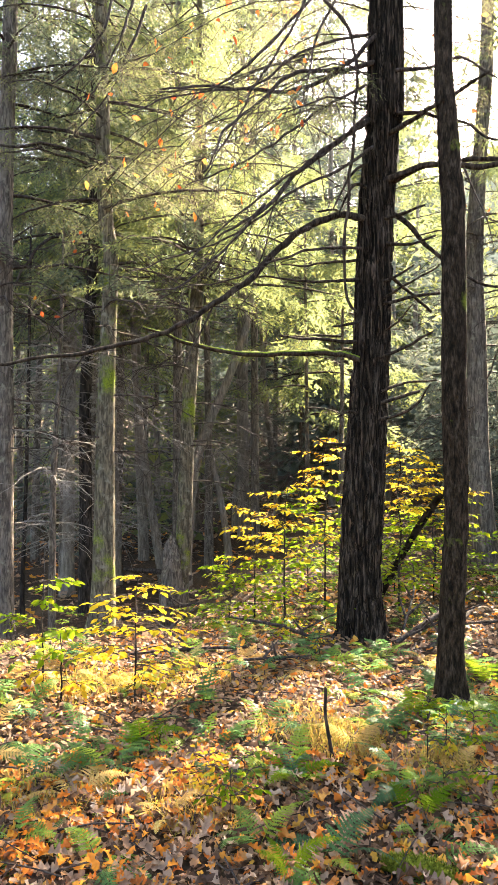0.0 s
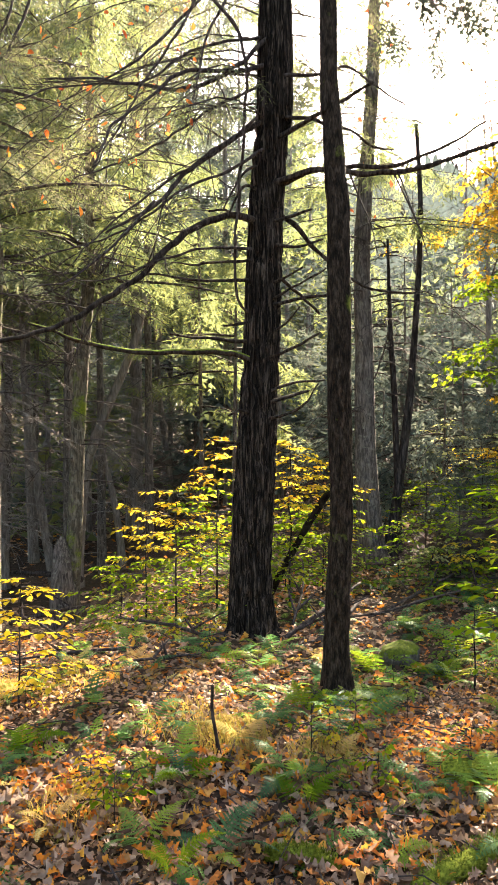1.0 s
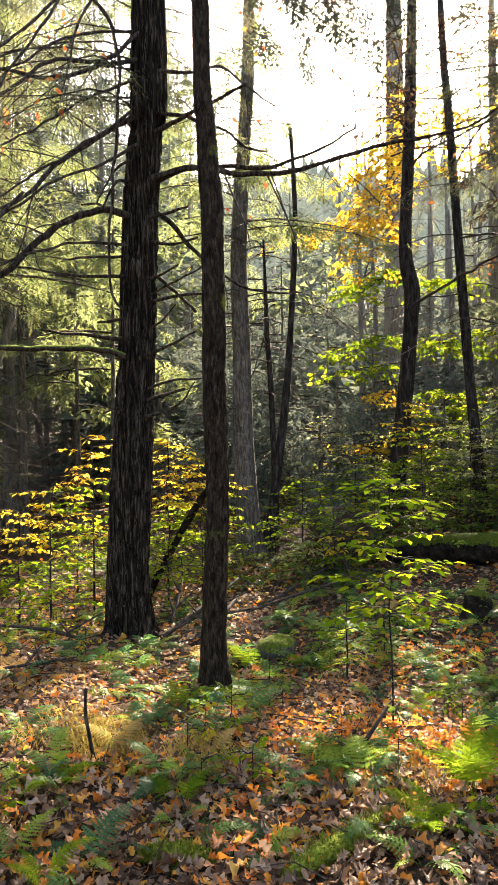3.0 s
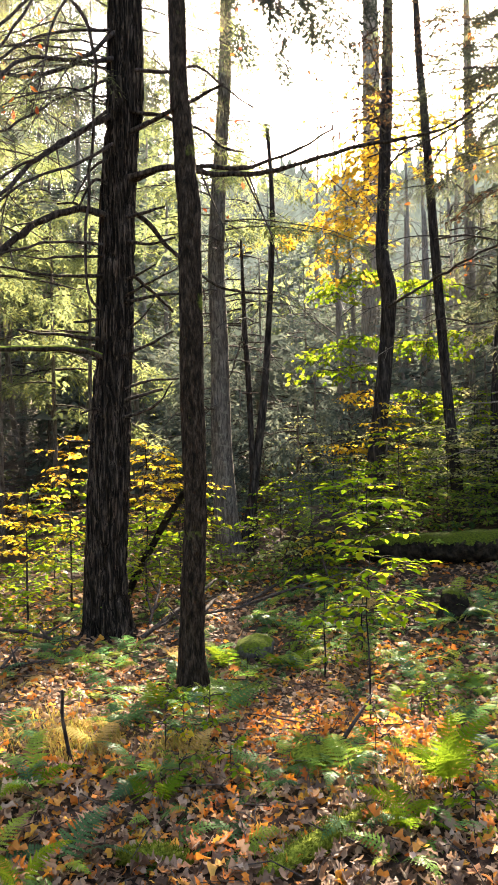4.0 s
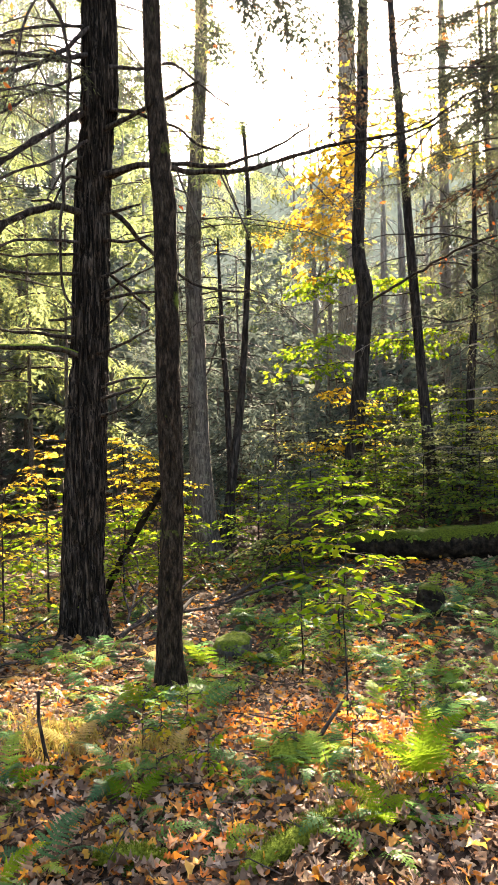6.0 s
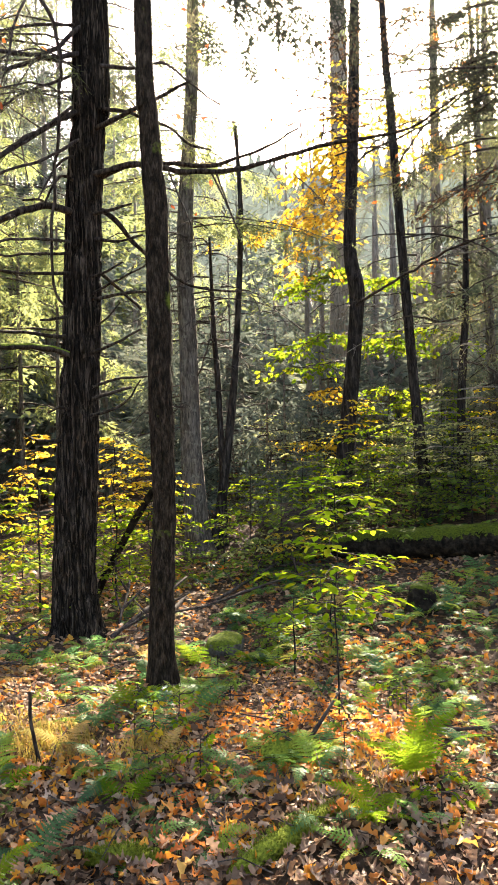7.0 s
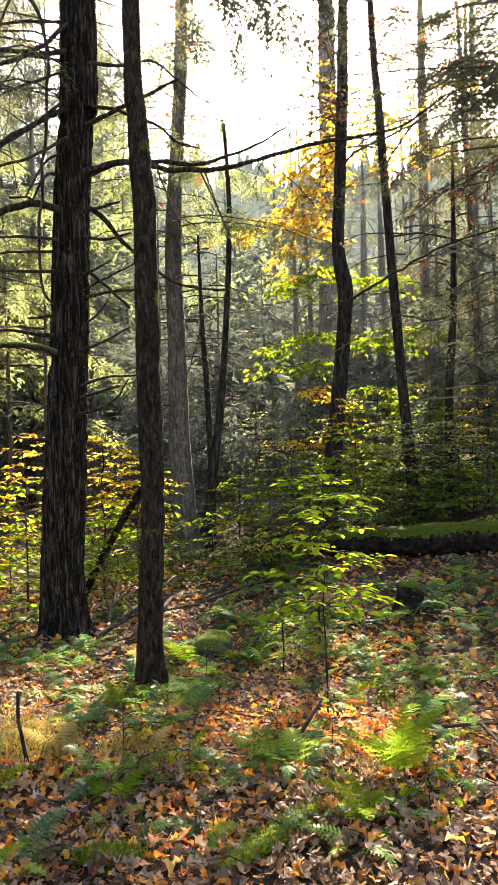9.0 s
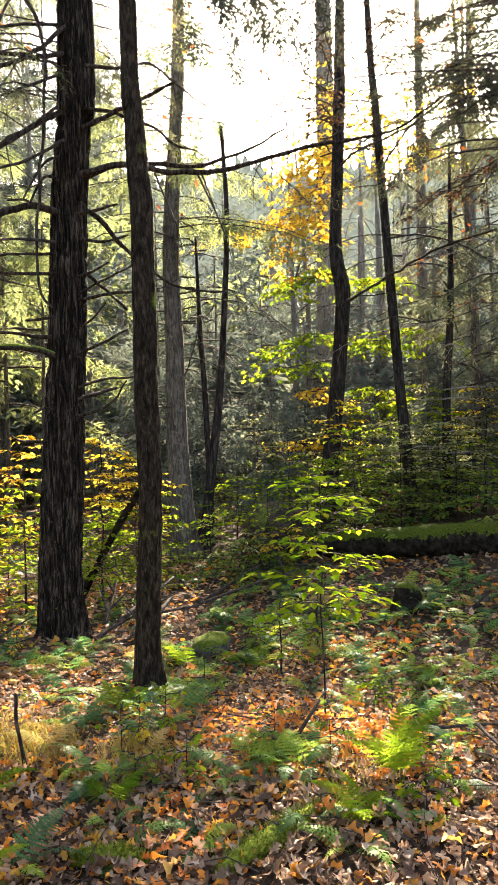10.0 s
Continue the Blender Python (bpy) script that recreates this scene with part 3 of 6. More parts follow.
limb(main_tree, [(0.96, 6.33, 2.69, 0.014), (0.80, 6.20, 2.64, 0.011), (0.69, 6.06, 2.60, 0.008)], LIMB_MOSSY)
limb(main_tree, [(1.03, 6.32, 4.04, 0.013), (0.91, 6.23, 3.96, 0.011), (0.79, 6.15, 3.78, 0.008), (0.69, 6.06, 3.56, 0.006)], TWIG_DEAD)
limb(main_tree, [(1.08, 6.31, 4.91, 0.022), (0.74, 6.12, 4.71, 0.018), (0.36, 5.91, 4.47, 0.015), (-0.00, 5.68, 4.36, 0.012), (-0.34, 5.43, 4.27, 0.009), (-0.63, 5.16, 4.10, 0.006)], TWIG_DEAD, twigs=14)
limb(main_tree, [(1.10, 6.30, 5.15, 0.019), (0.74, 6.08, 4.74, 0.017), (0.35, 5.83, 4.56, 0.014), (0.08, 5.56, 4.21, 0.011), (-0.17, 5.28, 3.87, 0.009), (-0.27, 4.99, 3.48, 0.006)], TWIG_DEAD, twigs=14)
limb(main_tree, [(0.95, 6.33, 1.90, 0.013), (0.84, 6.24, 1.92, 0.010), (0.74, 6.16, 1.87, 0.007)], LIMB_MOSSY)
limb(main_tree, [(0.54, 5.98, 5.29, 0.012), (0.17, 5.80, 4.79, 0.010), (-0.09, 5.60, 4.45, 0.008), (-0.33, 5.39, 4.22, 0.006), (-0.63, 5.16, 4.08, 0.004)], TWIG_DEAD, twigs=9)
limb(main_tree, [(0.47, 5.88, 5.23, 0.012), (0.30, 5.75, 4.83, 0.010), (0.08, 5.62, 4.41, 0.009), (-0.09, 5.48, 4.05, 0.007), (-0.23, 5.34, 3.73, 0.005), (-0.31, 5.19, 3.50, 0.004)], TWIG_DEAD, twigs=9)
limb(main_tree, [(0.99, 6.22, 4.41, 0.012), (0.55, 6.04, 3.95, 0.010), (0.28, 5.81, 3.72, 0.009), (-0.00, 5.58, 3.43, 0.007), (-0.25, 5.33, 3.12, 0.005), (-0.43, 5.08, 2.85, 0.004)], TWIG_DEAD, twigs=9)
limb(main_tree, [(1.04, 6.21, 4.14, 0.012), (0.73, 6.04, 3.88, 0.011), (0.35, 5.86, 3.63, 0.009), (-0.00, 5.65, 3.30, 0.008), (-0.25, 5.43, 3.11, 0.006), (-0.56, 5.19, 2.92, 0.005), (-0.79, 4.94, 2.78, 0.004)], TWIG_DEAD, twigs=9)
limb(main_tree, [(0.12, 5.60, 3.45, 0.012), (-0.17, 5.40, 3.06, 0.009), (-0.44, 5.18, 2.76, 0.006), (-0.68, 4.95, 2.63, 0.004)], TWIG_DEAD, twigs=9)
limb(main_tree, [(1.02, 6.22, 5.10, 0.012), (0.45, 5.96, 4.81, 0.010), (0.04, 5.65, 4.38, 0.008), (-0.45, 5.31, 4.15, 0.006), (-0.76, 4.94, 3.86, 0.004)], TWIG_DEAD, twigs=9)
limb(main_tree, [(0.99, 6.22, 4.67, 0.012), (0.54, 5.98, 4.32, 0.010), (0.17, 5.70, 3.93, 0.008), (-0.17, 5.40, 3.64, 0.006), (-0.43, 5.08, 3.40, 0.004)], TWIG_DEAD, twigs=9)
limb(main_tree, [(0.72, 5.96, 5.27, 0.012), (0.53, 5.84, 4.84, 0.009), (0.45, 5.72, 4.42, 0.006), (0.34, 5.59, 4.01, 0.004)], TWIG_DEAD, twigs=9)
limb(main_tree, [(0.94, 6.23, 3.29, 0.012), (0.55, 6.03, 3.23, 0.010), (0.13, 5.80, 3.04, 0.008), (-0.17, 5.55, 2.84, 0.006), (-0.45, 5.28, 2.76, 0.004)], TWIG_DEAD, twigs=9)
limb(main_tree, [(1.14, 6.28, 3.87, 0.029), (1.30, 6.21, 3.92, 0.027), (1.50, 6.13, 3.95, 0.025), (1.94, 5.97, 3.89, 0.023), (2.20, 5.84, 3.87, 0.021), (2.41, 5.72, 3.90, 0.019), (2.74, 5.53, 3.98, 0.017), (3.05, 5.33, 4.03, 0.015), (3.30, 5.13, 4.04, 0.012), (3.54, 4.93, 4.09, 0.010), (3.73, 4.75, 4.24, 0.008)], LIMB_MOSSY, twigs=8)
limb(main_tree, [(1.22, 6.31, 3.88, 0.024), (1.47, 6.22, 3.98, 0.021), (1.83, 6.09, 3.99, 0.019), (2.14, 5.95, 3.96, 0.016), (2.40, 5.81, 4.03, 0.014), (2.60, 5.68, 4.11, 0.011), (2.76, 5.57, 4.19, 0.008)], LIMB_MOSSY, twigs=4)
limb(main_tree, [(1.15, 6.28, 4.25, 0.023), (1.32, 6.14, 4.31, 0.020), (1.49, 6.01, 4.38, 0.017), (1.68, 5.85, 4.45, 0.014), (1.85, 5.70, 4.51, 0.011)], LIMB_MOSSY)
limb(main_tree, [(1.19, 6.32, 3.63, 0.023), (1.37, 6.36, 3.53, 0.020), (1.50, 6.41, 3.41, 0.018), (1.68, 6.45, 3.26, 0.015), (1.91, 6.47, 3.10, 0.012), (2.15, 6.47, 3.01, 0.010), (2.54, 6.42, 3.01, 0.007)], LIMB_MOSSY, twigs=4)
limb(main_tree, [(1.14, 6.28, 3.55, 0.017), (1.30, 6.15, 3.56, 0.013), (1.43, 6.02, 3.59, 0.008)], LIMB_MOSSY)
limb(main_tree, [(1.16, 6.27, 3.34, 0.016), (1.33, 6.09, 3.29, 0.011), (1.48, 5.90, 3.30, 0.007)], LIMB_MOSSY)
limb(main_tree, [(1.12, 6.28, 2.83, 0.016), (1.32, 6.09, 2.84, 0.013), (1.51, 5.90, 2.83, 0.010)], LIMB_MOSSY)
limb(main_tree, [(1.13, 6.28, 3.02, 0.013), (1.25, 6.16, 3.05, 0.010), (1.34, 6.04, 3.10, 0.006)], LIMB_MOSSY)
limb(main_tree, [(1.12, 6.28, 2.87, 0.011), (1.32, 6.04, 2.97, 0.008), (1.48, 5.80, 3.04, 0.005)], LIMB_MOSSY)
limb(main_tree, [(1.16, 6.27, 2.61, 0.011), (1.23, 6.11, 2.66, 0.008), (1.30, 5.94, 2.75, 0.005)], LIMB_MOSSY)
limb(main_tree, [(1.09, 6.29, 2.37, 0.016), (1.27, 6.10, 2.43, 0.012), (1.46, 5.91, 2.54, 0.008)], LIMB_MOSSY)
limb(main_tree, [(1.11, 6.28, 2.09, 0.014), (1.33, 6.45, 2.17, 0.011), (1.66, 6.58, 2.21, 0.008)], LIMB_MOSSY)
limb(main_tree, [(1.10, 6.28, 1.99, 0.017), (1.32, 6.40, 2.06, 0.014), (1.49, 6.52, 2.11, 0.012)], LIMB_MOSSY)
limb(main_tree, [(1.08, 6.29, 1.85, 0.014), (1.28, 6.22, 1.90, 0.012), (1.39, 6.16, 1.99, 0.009), (1.49, 6.11, 2.14, 0.006)], LIMB_MOSSY)
limb(main_tree, [(1.21, 6.37, 3.09, 0.017), (1.42, 6.58, 3.00, 0.014), (1.67, 6.79, 2.87, 0.011)], LIMB_MOSSY)
limb(main_tree, [(1.23, 6.26, 4.81, 0.017), (1.52, 6.15, 4.78, 0.014), (1.74, 6.05, 4.81, 0.011), (1.95, 5.93, 4.60, 0.009), (2.15, 5.81, 4.41, 0.006)], TWIG_DEAD, twigs=8)
limb(main_tree, [(1.23, 6.26, 4.45, 0.017), (1.47, 6.16, 4.39, 0.014), (1.77, 6.04, 4.26, 0.012), (1.94, 5.94, 4.10, 0.010), (2.08, 5.84, 4.04, 0.007)], LIMB_MOSSY)

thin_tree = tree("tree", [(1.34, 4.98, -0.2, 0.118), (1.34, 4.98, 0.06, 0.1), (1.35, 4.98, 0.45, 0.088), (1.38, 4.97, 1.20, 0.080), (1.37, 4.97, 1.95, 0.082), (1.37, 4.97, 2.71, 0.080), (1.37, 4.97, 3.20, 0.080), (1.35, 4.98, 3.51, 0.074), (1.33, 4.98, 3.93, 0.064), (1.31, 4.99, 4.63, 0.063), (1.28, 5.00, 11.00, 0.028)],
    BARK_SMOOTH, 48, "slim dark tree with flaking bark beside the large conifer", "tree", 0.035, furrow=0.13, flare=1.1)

t_edge = tree("tree", [(-2.48, 7.61, -0.54, 0.111), (-2.48, 7.60, -0.13, 0.097), (-2.50, 7.60, 3.32, 0.085), (-2.49, 7.60, 4.78, 0.079), (-2.46, 7.61, 6.25, 0.073), (-2.44, 7.62, 11.00, 0.033)],
    BARK_GREY, 14, "dark slender conifer trunk with bare dead lower limbs", "tree", 0.12)
t_b = tree("tree", [(-2.23, 10.16, -0.68, 0.094), (-2.22, 10.16, 0.84, 0.087), (-2.23, 10.16, 2.37, 0.083), (-2.14, 10.18, 4.31, 0.071), (-2.13, 10.18, 5.25, 0.063), (-2.12, 10.18, 9.00, 0.028)],
    BARK_DARK, 14, "dark slender conifer trunk with bare dead lower limbs", "tree", 0.12)
t_c = tree("tree", [(-1.55, 7.64, -0.50, 0.177), (-1.50, 7.66, -0.03, 0.130), (-1.48, 7.66, 0.72, 0.112), (-1.48, 7.66, 1.59, 0.094), (-1.45, 7.66, 2.75, 0.083), (-1.43, 7.67, 3.63, 0.077), (-1.50, 7.65, 4.51, 0.077), (-1.57, 7.64, 9.00, 0.035)],
    BARK_MOSSY, 20, "mossy leaning tree with a flared foot by the hollow", "tree", 0.12)
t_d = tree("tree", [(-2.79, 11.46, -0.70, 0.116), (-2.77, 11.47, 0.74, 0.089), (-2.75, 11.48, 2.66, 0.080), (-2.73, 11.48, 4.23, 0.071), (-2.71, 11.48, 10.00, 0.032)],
    BARK_HAZE, 14, "dark slender conifer trunk with bare dead lower limbs", "tree", 0.12)
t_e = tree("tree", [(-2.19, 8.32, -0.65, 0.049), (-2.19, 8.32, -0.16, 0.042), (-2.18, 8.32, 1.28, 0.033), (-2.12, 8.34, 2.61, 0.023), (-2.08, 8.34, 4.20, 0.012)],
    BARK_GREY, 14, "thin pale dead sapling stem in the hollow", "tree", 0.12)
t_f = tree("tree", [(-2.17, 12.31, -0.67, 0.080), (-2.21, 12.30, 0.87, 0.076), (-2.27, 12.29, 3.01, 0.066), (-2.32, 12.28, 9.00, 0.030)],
    BARK_HAZE, 14, "dark slender conifer trunk with bare dead lower limbs", "tree", 0.12)
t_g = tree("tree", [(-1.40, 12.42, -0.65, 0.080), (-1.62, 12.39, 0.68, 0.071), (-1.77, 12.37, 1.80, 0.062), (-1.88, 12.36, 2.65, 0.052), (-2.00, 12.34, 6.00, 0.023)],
    BARK_HAZE, 14, "slim dark trunk leaning over the hollow", "tree", 0.12)
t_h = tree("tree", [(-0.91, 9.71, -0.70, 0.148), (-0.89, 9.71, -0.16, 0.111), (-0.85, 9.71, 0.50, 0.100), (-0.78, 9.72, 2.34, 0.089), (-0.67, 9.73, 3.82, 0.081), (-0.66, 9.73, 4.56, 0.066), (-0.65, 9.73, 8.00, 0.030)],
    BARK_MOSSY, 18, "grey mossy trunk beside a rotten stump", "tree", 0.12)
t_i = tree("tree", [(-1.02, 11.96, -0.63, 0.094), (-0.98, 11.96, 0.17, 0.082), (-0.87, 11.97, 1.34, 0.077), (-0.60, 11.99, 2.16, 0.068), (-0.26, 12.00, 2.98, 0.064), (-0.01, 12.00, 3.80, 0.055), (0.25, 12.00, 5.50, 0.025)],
    BARK_HAZE, 14, "dark tree leaning at a slant in the hollow", "tree", 0.12)
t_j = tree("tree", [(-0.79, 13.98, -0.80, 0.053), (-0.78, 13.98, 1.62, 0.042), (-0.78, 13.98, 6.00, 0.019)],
    BARK_HAZE, 14, "dark slender conifer trunk with bare dead lower limbs", "tree", 0.12)
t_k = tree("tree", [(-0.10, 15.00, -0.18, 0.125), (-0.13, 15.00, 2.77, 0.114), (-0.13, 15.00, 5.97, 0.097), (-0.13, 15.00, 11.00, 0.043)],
    BARK_HAZE, 14, "dark slender conifer trunk with bare dead lower limbs", "tree", 0.12)
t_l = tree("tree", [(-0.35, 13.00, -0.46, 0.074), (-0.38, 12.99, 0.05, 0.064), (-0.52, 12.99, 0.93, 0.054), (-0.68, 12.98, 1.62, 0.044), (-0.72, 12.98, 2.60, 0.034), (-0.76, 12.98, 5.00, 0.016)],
    BARK_HAZE, 14, "dark slender conifer trunk with bare dead lower limbs", "tree", 0.12)
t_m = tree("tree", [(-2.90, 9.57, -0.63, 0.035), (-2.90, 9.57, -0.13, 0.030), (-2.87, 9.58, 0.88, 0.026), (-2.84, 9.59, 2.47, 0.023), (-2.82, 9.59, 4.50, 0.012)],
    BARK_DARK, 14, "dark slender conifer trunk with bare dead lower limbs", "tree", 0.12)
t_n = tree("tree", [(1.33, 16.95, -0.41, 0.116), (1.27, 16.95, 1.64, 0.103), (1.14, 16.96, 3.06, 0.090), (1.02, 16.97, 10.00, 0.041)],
    BARK_HAZE, 14, "dark slender conifer trunk with bare dead lower limbs", "tree", 0.12)
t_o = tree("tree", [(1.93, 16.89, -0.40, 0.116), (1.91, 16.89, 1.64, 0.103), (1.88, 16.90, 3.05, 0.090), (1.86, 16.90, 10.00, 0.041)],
    BARK_HAZE, 14, "dark slender conifer trunk with bare dead lower limbs", "tree", 0.12)
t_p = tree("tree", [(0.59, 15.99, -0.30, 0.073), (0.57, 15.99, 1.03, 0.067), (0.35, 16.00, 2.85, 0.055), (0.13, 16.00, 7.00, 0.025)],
    BARK_HAZE, 14, "dark slender conifer trunk with bare dead lower limbs", "tree", 0.12)
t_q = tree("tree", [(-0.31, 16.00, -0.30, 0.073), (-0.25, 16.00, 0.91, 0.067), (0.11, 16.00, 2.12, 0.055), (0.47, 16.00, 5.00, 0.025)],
    BARK_HAZE, 14, "dark slender conifer trunk with bare dead lower limbs", "tree", 0.12)
pair_a = tree("tree", [(2.94, 9.13, 0.12, 0.211), (2.88, 9.15, 0.49, 0.160), (2.82, 9.17, 1.51, 0.138), (2.81, 9.17, 2.23, 0.127), (2.81, 9.17, 2.96, 0.116), (2.79, 9.18, 4.05, 0.105), (2.87, 9.16, 5.50, 0.087), (2.95, 9.13, 6.96, 0.080), (3.03, 9.11, 12.00, 0.036)],
    BARK_GREY, 20, "tall grey-brown tree sharing its foot with a forked slim trunk", "tree", 0.12)
pair_b = tree("tree", [(3.07, 9.15, 0.15, 0.124), (3.16, 9.12, 0.63, 0.073), (3.27, 9.08, 1.50, 0.058), (3.36, 9.05, 2.23, 0.051), (3.44, 9.02, 3.25, 0.040), (3.50, 8.99, 4.42, 0.033), (3.49, 9.00, 5.15, 0.029), (3.46, 9.01, 5.73, 0.026)],
    BARK_DARK, 12, "slim broken-topped dark snag", "tree", 0.12)
tree("tree", [(3.23, 9.14, 0.18, 0.051), (3.23, 9.15, 1.06, 0.044), (3.21, 9.15, 1.87, 0.040), (3.19, 9.16, 2.53, 0.037), (3.16, 9.17, 3.04, 0.033), (3.13, 9.18, 4.30, 0.015)],
    BARK_DARK, 10, "slim dark dead stem", "tree", 0.12)
rt_a = tree("tree", [(4.91, 9.19, 0.46, 0.142), (5.00, 9.14, 1.30, 0.122), (5.11, 9.08, 2.39, 0.106), (5.19, 9.04, 3.33, 0.102), (5.20, 9.03, 3.72, 0.110), (5.13, 9.07, 4.27, 0.091), (5.18, 9.04, 5.36, 0.083), (5.24, 9.01, 6.92, 0.079), (5.31, 8.97, 10.00, 0.035)],
    BARK_DARK, 16, "dark crooked slim hardwood on the bank", "tree", 0.12)
rt_b = tree("tree", [(5.72, 8.24, 0.48, 0.096), (5.72, 8.24, 0.70, 0.083), (5.69, 8.26, 1.22, 0.076), (5.62, 8.30, 2.18, 0.068), (5.55, 8.35, 3.52, 0.061), (5.48, 8.39, 4.94, 0.057), (5.43, 8.43, 6.07, 0.053), (5.38, 8.46, 6.97, 0.049), (5.32, 8.50, 10.00, 0.022)],
    BARK_DARK, 16, "dark slim hardwood leaning on the bank", "tree", 0.12)
rt_c = tree("tree", [(7.94, 15.05, 0.76, 0.232), (8.03, 15.00, 3.32, 0.219), (8.14, 14.94, 6.51, 0.200), (8.18, 14.92, 10.36, 0.193), (8.21, 14.91, 16.00, 0.087)],
    BARK_HAZE_LIGHT, 16, "tall thick grey trunk behind the yellow leaves", "tree", 0.12)
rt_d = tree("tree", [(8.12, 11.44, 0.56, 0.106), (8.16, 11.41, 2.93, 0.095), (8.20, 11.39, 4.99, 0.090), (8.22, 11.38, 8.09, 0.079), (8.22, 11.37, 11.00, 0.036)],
    BARK_HAZE, 14, "dark slender conifer trunk with bare dead lower limbs", "tree", 0.12)
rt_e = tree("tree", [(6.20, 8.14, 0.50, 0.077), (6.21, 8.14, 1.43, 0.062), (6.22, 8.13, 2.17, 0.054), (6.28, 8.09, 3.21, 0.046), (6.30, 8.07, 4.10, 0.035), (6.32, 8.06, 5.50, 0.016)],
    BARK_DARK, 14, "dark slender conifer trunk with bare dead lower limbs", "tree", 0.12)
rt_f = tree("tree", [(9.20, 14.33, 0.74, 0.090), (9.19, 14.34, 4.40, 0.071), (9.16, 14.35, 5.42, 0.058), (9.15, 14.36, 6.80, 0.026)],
    BARK_HAZE, 14, "dark slender conifer trunk with bare dead lower limbs", "tree", 0.12)
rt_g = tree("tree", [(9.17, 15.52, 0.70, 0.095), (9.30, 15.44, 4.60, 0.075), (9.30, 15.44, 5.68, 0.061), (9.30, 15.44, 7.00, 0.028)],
    BARK_HAZE, 14, "dark slender conifer trunk with bare dead lower limbs", "tree", 0.12)
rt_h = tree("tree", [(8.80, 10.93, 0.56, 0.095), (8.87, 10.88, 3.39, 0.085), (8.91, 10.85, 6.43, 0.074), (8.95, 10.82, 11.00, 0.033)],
    BARK_HAZE, 14, "dark slender conifer trunk with bare dead lower limbs", "tree", 0.12)
limb(t_b, [(-2.14, 10.18, 4.51, 0.024), (-2.35, 9.93, 4.51, 0.021), (-2.65, 9.64, 4.32, 0.018), (-2.86, 9.37, 3.88, 0.015), (-2.99, 9.12, 3.37, 0.012), (-3.10, 8.87, 2.94, 0.010)], TWIG_DEAD, twigs=7)
limb(t_b, [(-2.17, 10.17, 4.00, 0.019), (-2.39, 9.97, 4.07, 0.016), (-2.53, 9.78, 3.94, 0.013), (-2.70, 9.58, 3.64, 0.010), (-2.82, 9.38, 3.17, 0.007)], TWIG_DEAD, twigs=7)
limb(t_b, [(-2.25, 10.15, 4.07, 0.017), (-2.43, 9.97, 3.73, 0.014), (-2.82, 9.73, 3.49, 0.010), (-3.04, 9.53, 3.05, 0.007)], TWIG_DEAD, twigs=7)
limb(t_b, [(-2.14, 10.18, 5.09, 0.019), (-2.41, 9.84, 4.83, 0.015), (-2.75, 9.48, 4.49, 0.011), (-3.05, 9.10, 4.09, 0.007)], TWIG_DEAD, twigs=7)
limb(t_b, [(-2.14, 10.18, 4.86, 0.014), (-2.23, 10.06, 4.36, 0.011), (-2.27, 9.94, 3.72, 0.007)], TWIG_DEAD, twigs=7)
limb(t_c, [(-1.46, 7.66, 2.75, 0.010), (-1.66, 7.52, 2.56, 0.008), (-1.85, 7.37, 2.15, 0.006), (-1.88, 7.26, 1.81, 0.005)], TWIG_DEAD, twigs=7)
limb(t_c, [(-1.48, 7.66, 1.59, 0.010), (-1.22, 7.65, 1.59, 0.007), (-0.99, 7.64, 1.58, 0.005)], TWIG_DEAD, twigs=7)
limb(t_g, [(-1.74, 12.38, 1.62, 0.014), (-1.49, 12.26, 1.62, 0.011), (-1.29, 12.13, 1.56, 0.007)], TWIG_DEAD, twigs=7)
limb(t_h, [(-0.75, 9.72, 3.37, 0.017), (-1.01, 9.45, 3.54, 0.013), (-1.26, 9.16, 3.55, 0.010), (-1.62, 8.85, 3.35, 0.006)], TWIG_DEAD, twigs=7)
limb(t_h, [(-0.71, 9.72, 3.67, 0.017), (-0.44, 9.56, 3.93, 0.011), (-0.29, 9.40, 4.17, 0.006)], TWIG_DEAD, twigs=7)
limb(t_h, [(-0.67, 9.73, 4.04, 0.017), (-0.87, 9.46, 4.26, 0.013), (-1.19, 9.17, 4.25, 0.010), (-1.49, 8.88, 4.03, 0.006)], TWIG_DEAD, twigs=7)
limb(rt_a, [(5.00, 8.69, 3.41, 0.019), (4.94, 8.14, 3.45, 0.017), (4.97, 7.54, 3.53, 0.015), (5.01, 6.91, 3.61, 0.013), (5.04, 6.26, 3.63, 0.011), (5.01, 5.64, 3.57, 0.008)], TWIG_DEAD, twigs=7)
limb(rt_a, [(5.13, 8.96, 5.32, 0.017), (5.14, 8.54, 5.40, 0.015), (5.32, 8.00, 5.43, 0.013), (5.46, 7.47, 5.41, 0.011), (5.65, 6.88, 5.32, 0.009), (5.69, 6.37, 5.08, 0.007)], TWIG_DEAD, twigs=7)
limb(rt_b, [(5.42, 8.31, 5.13, 0.017), (5.42, 7.90, 5.34, 0.014), (5.50, 7.42, 5.50, 0.012), (5.60, 6.90, 5.61, 0.010), (5.70, 6.36, 5.74, 0.007)], TWIG_DEAD, twigs=7)
limb(rt_b, [(5.47, 8.29, 4.24, 0.014), (5.65, 7.80, 4.16, 0.012), (5.84, 7.29, 3.93, 0.009), (5.98, 6.78, 3.55, 0.006)], TWIG_DEAD, twigs=7)
limb(rt_e, [(6.28, 8.09, 3.21, 0.014), (5.91, 8.10, 3.12, 0.012), (5.51, 8.14, 3.19, 0.009), (5.16, 8.12, 3.10, 0.006)], TWIG_DEAD, twigs=7)
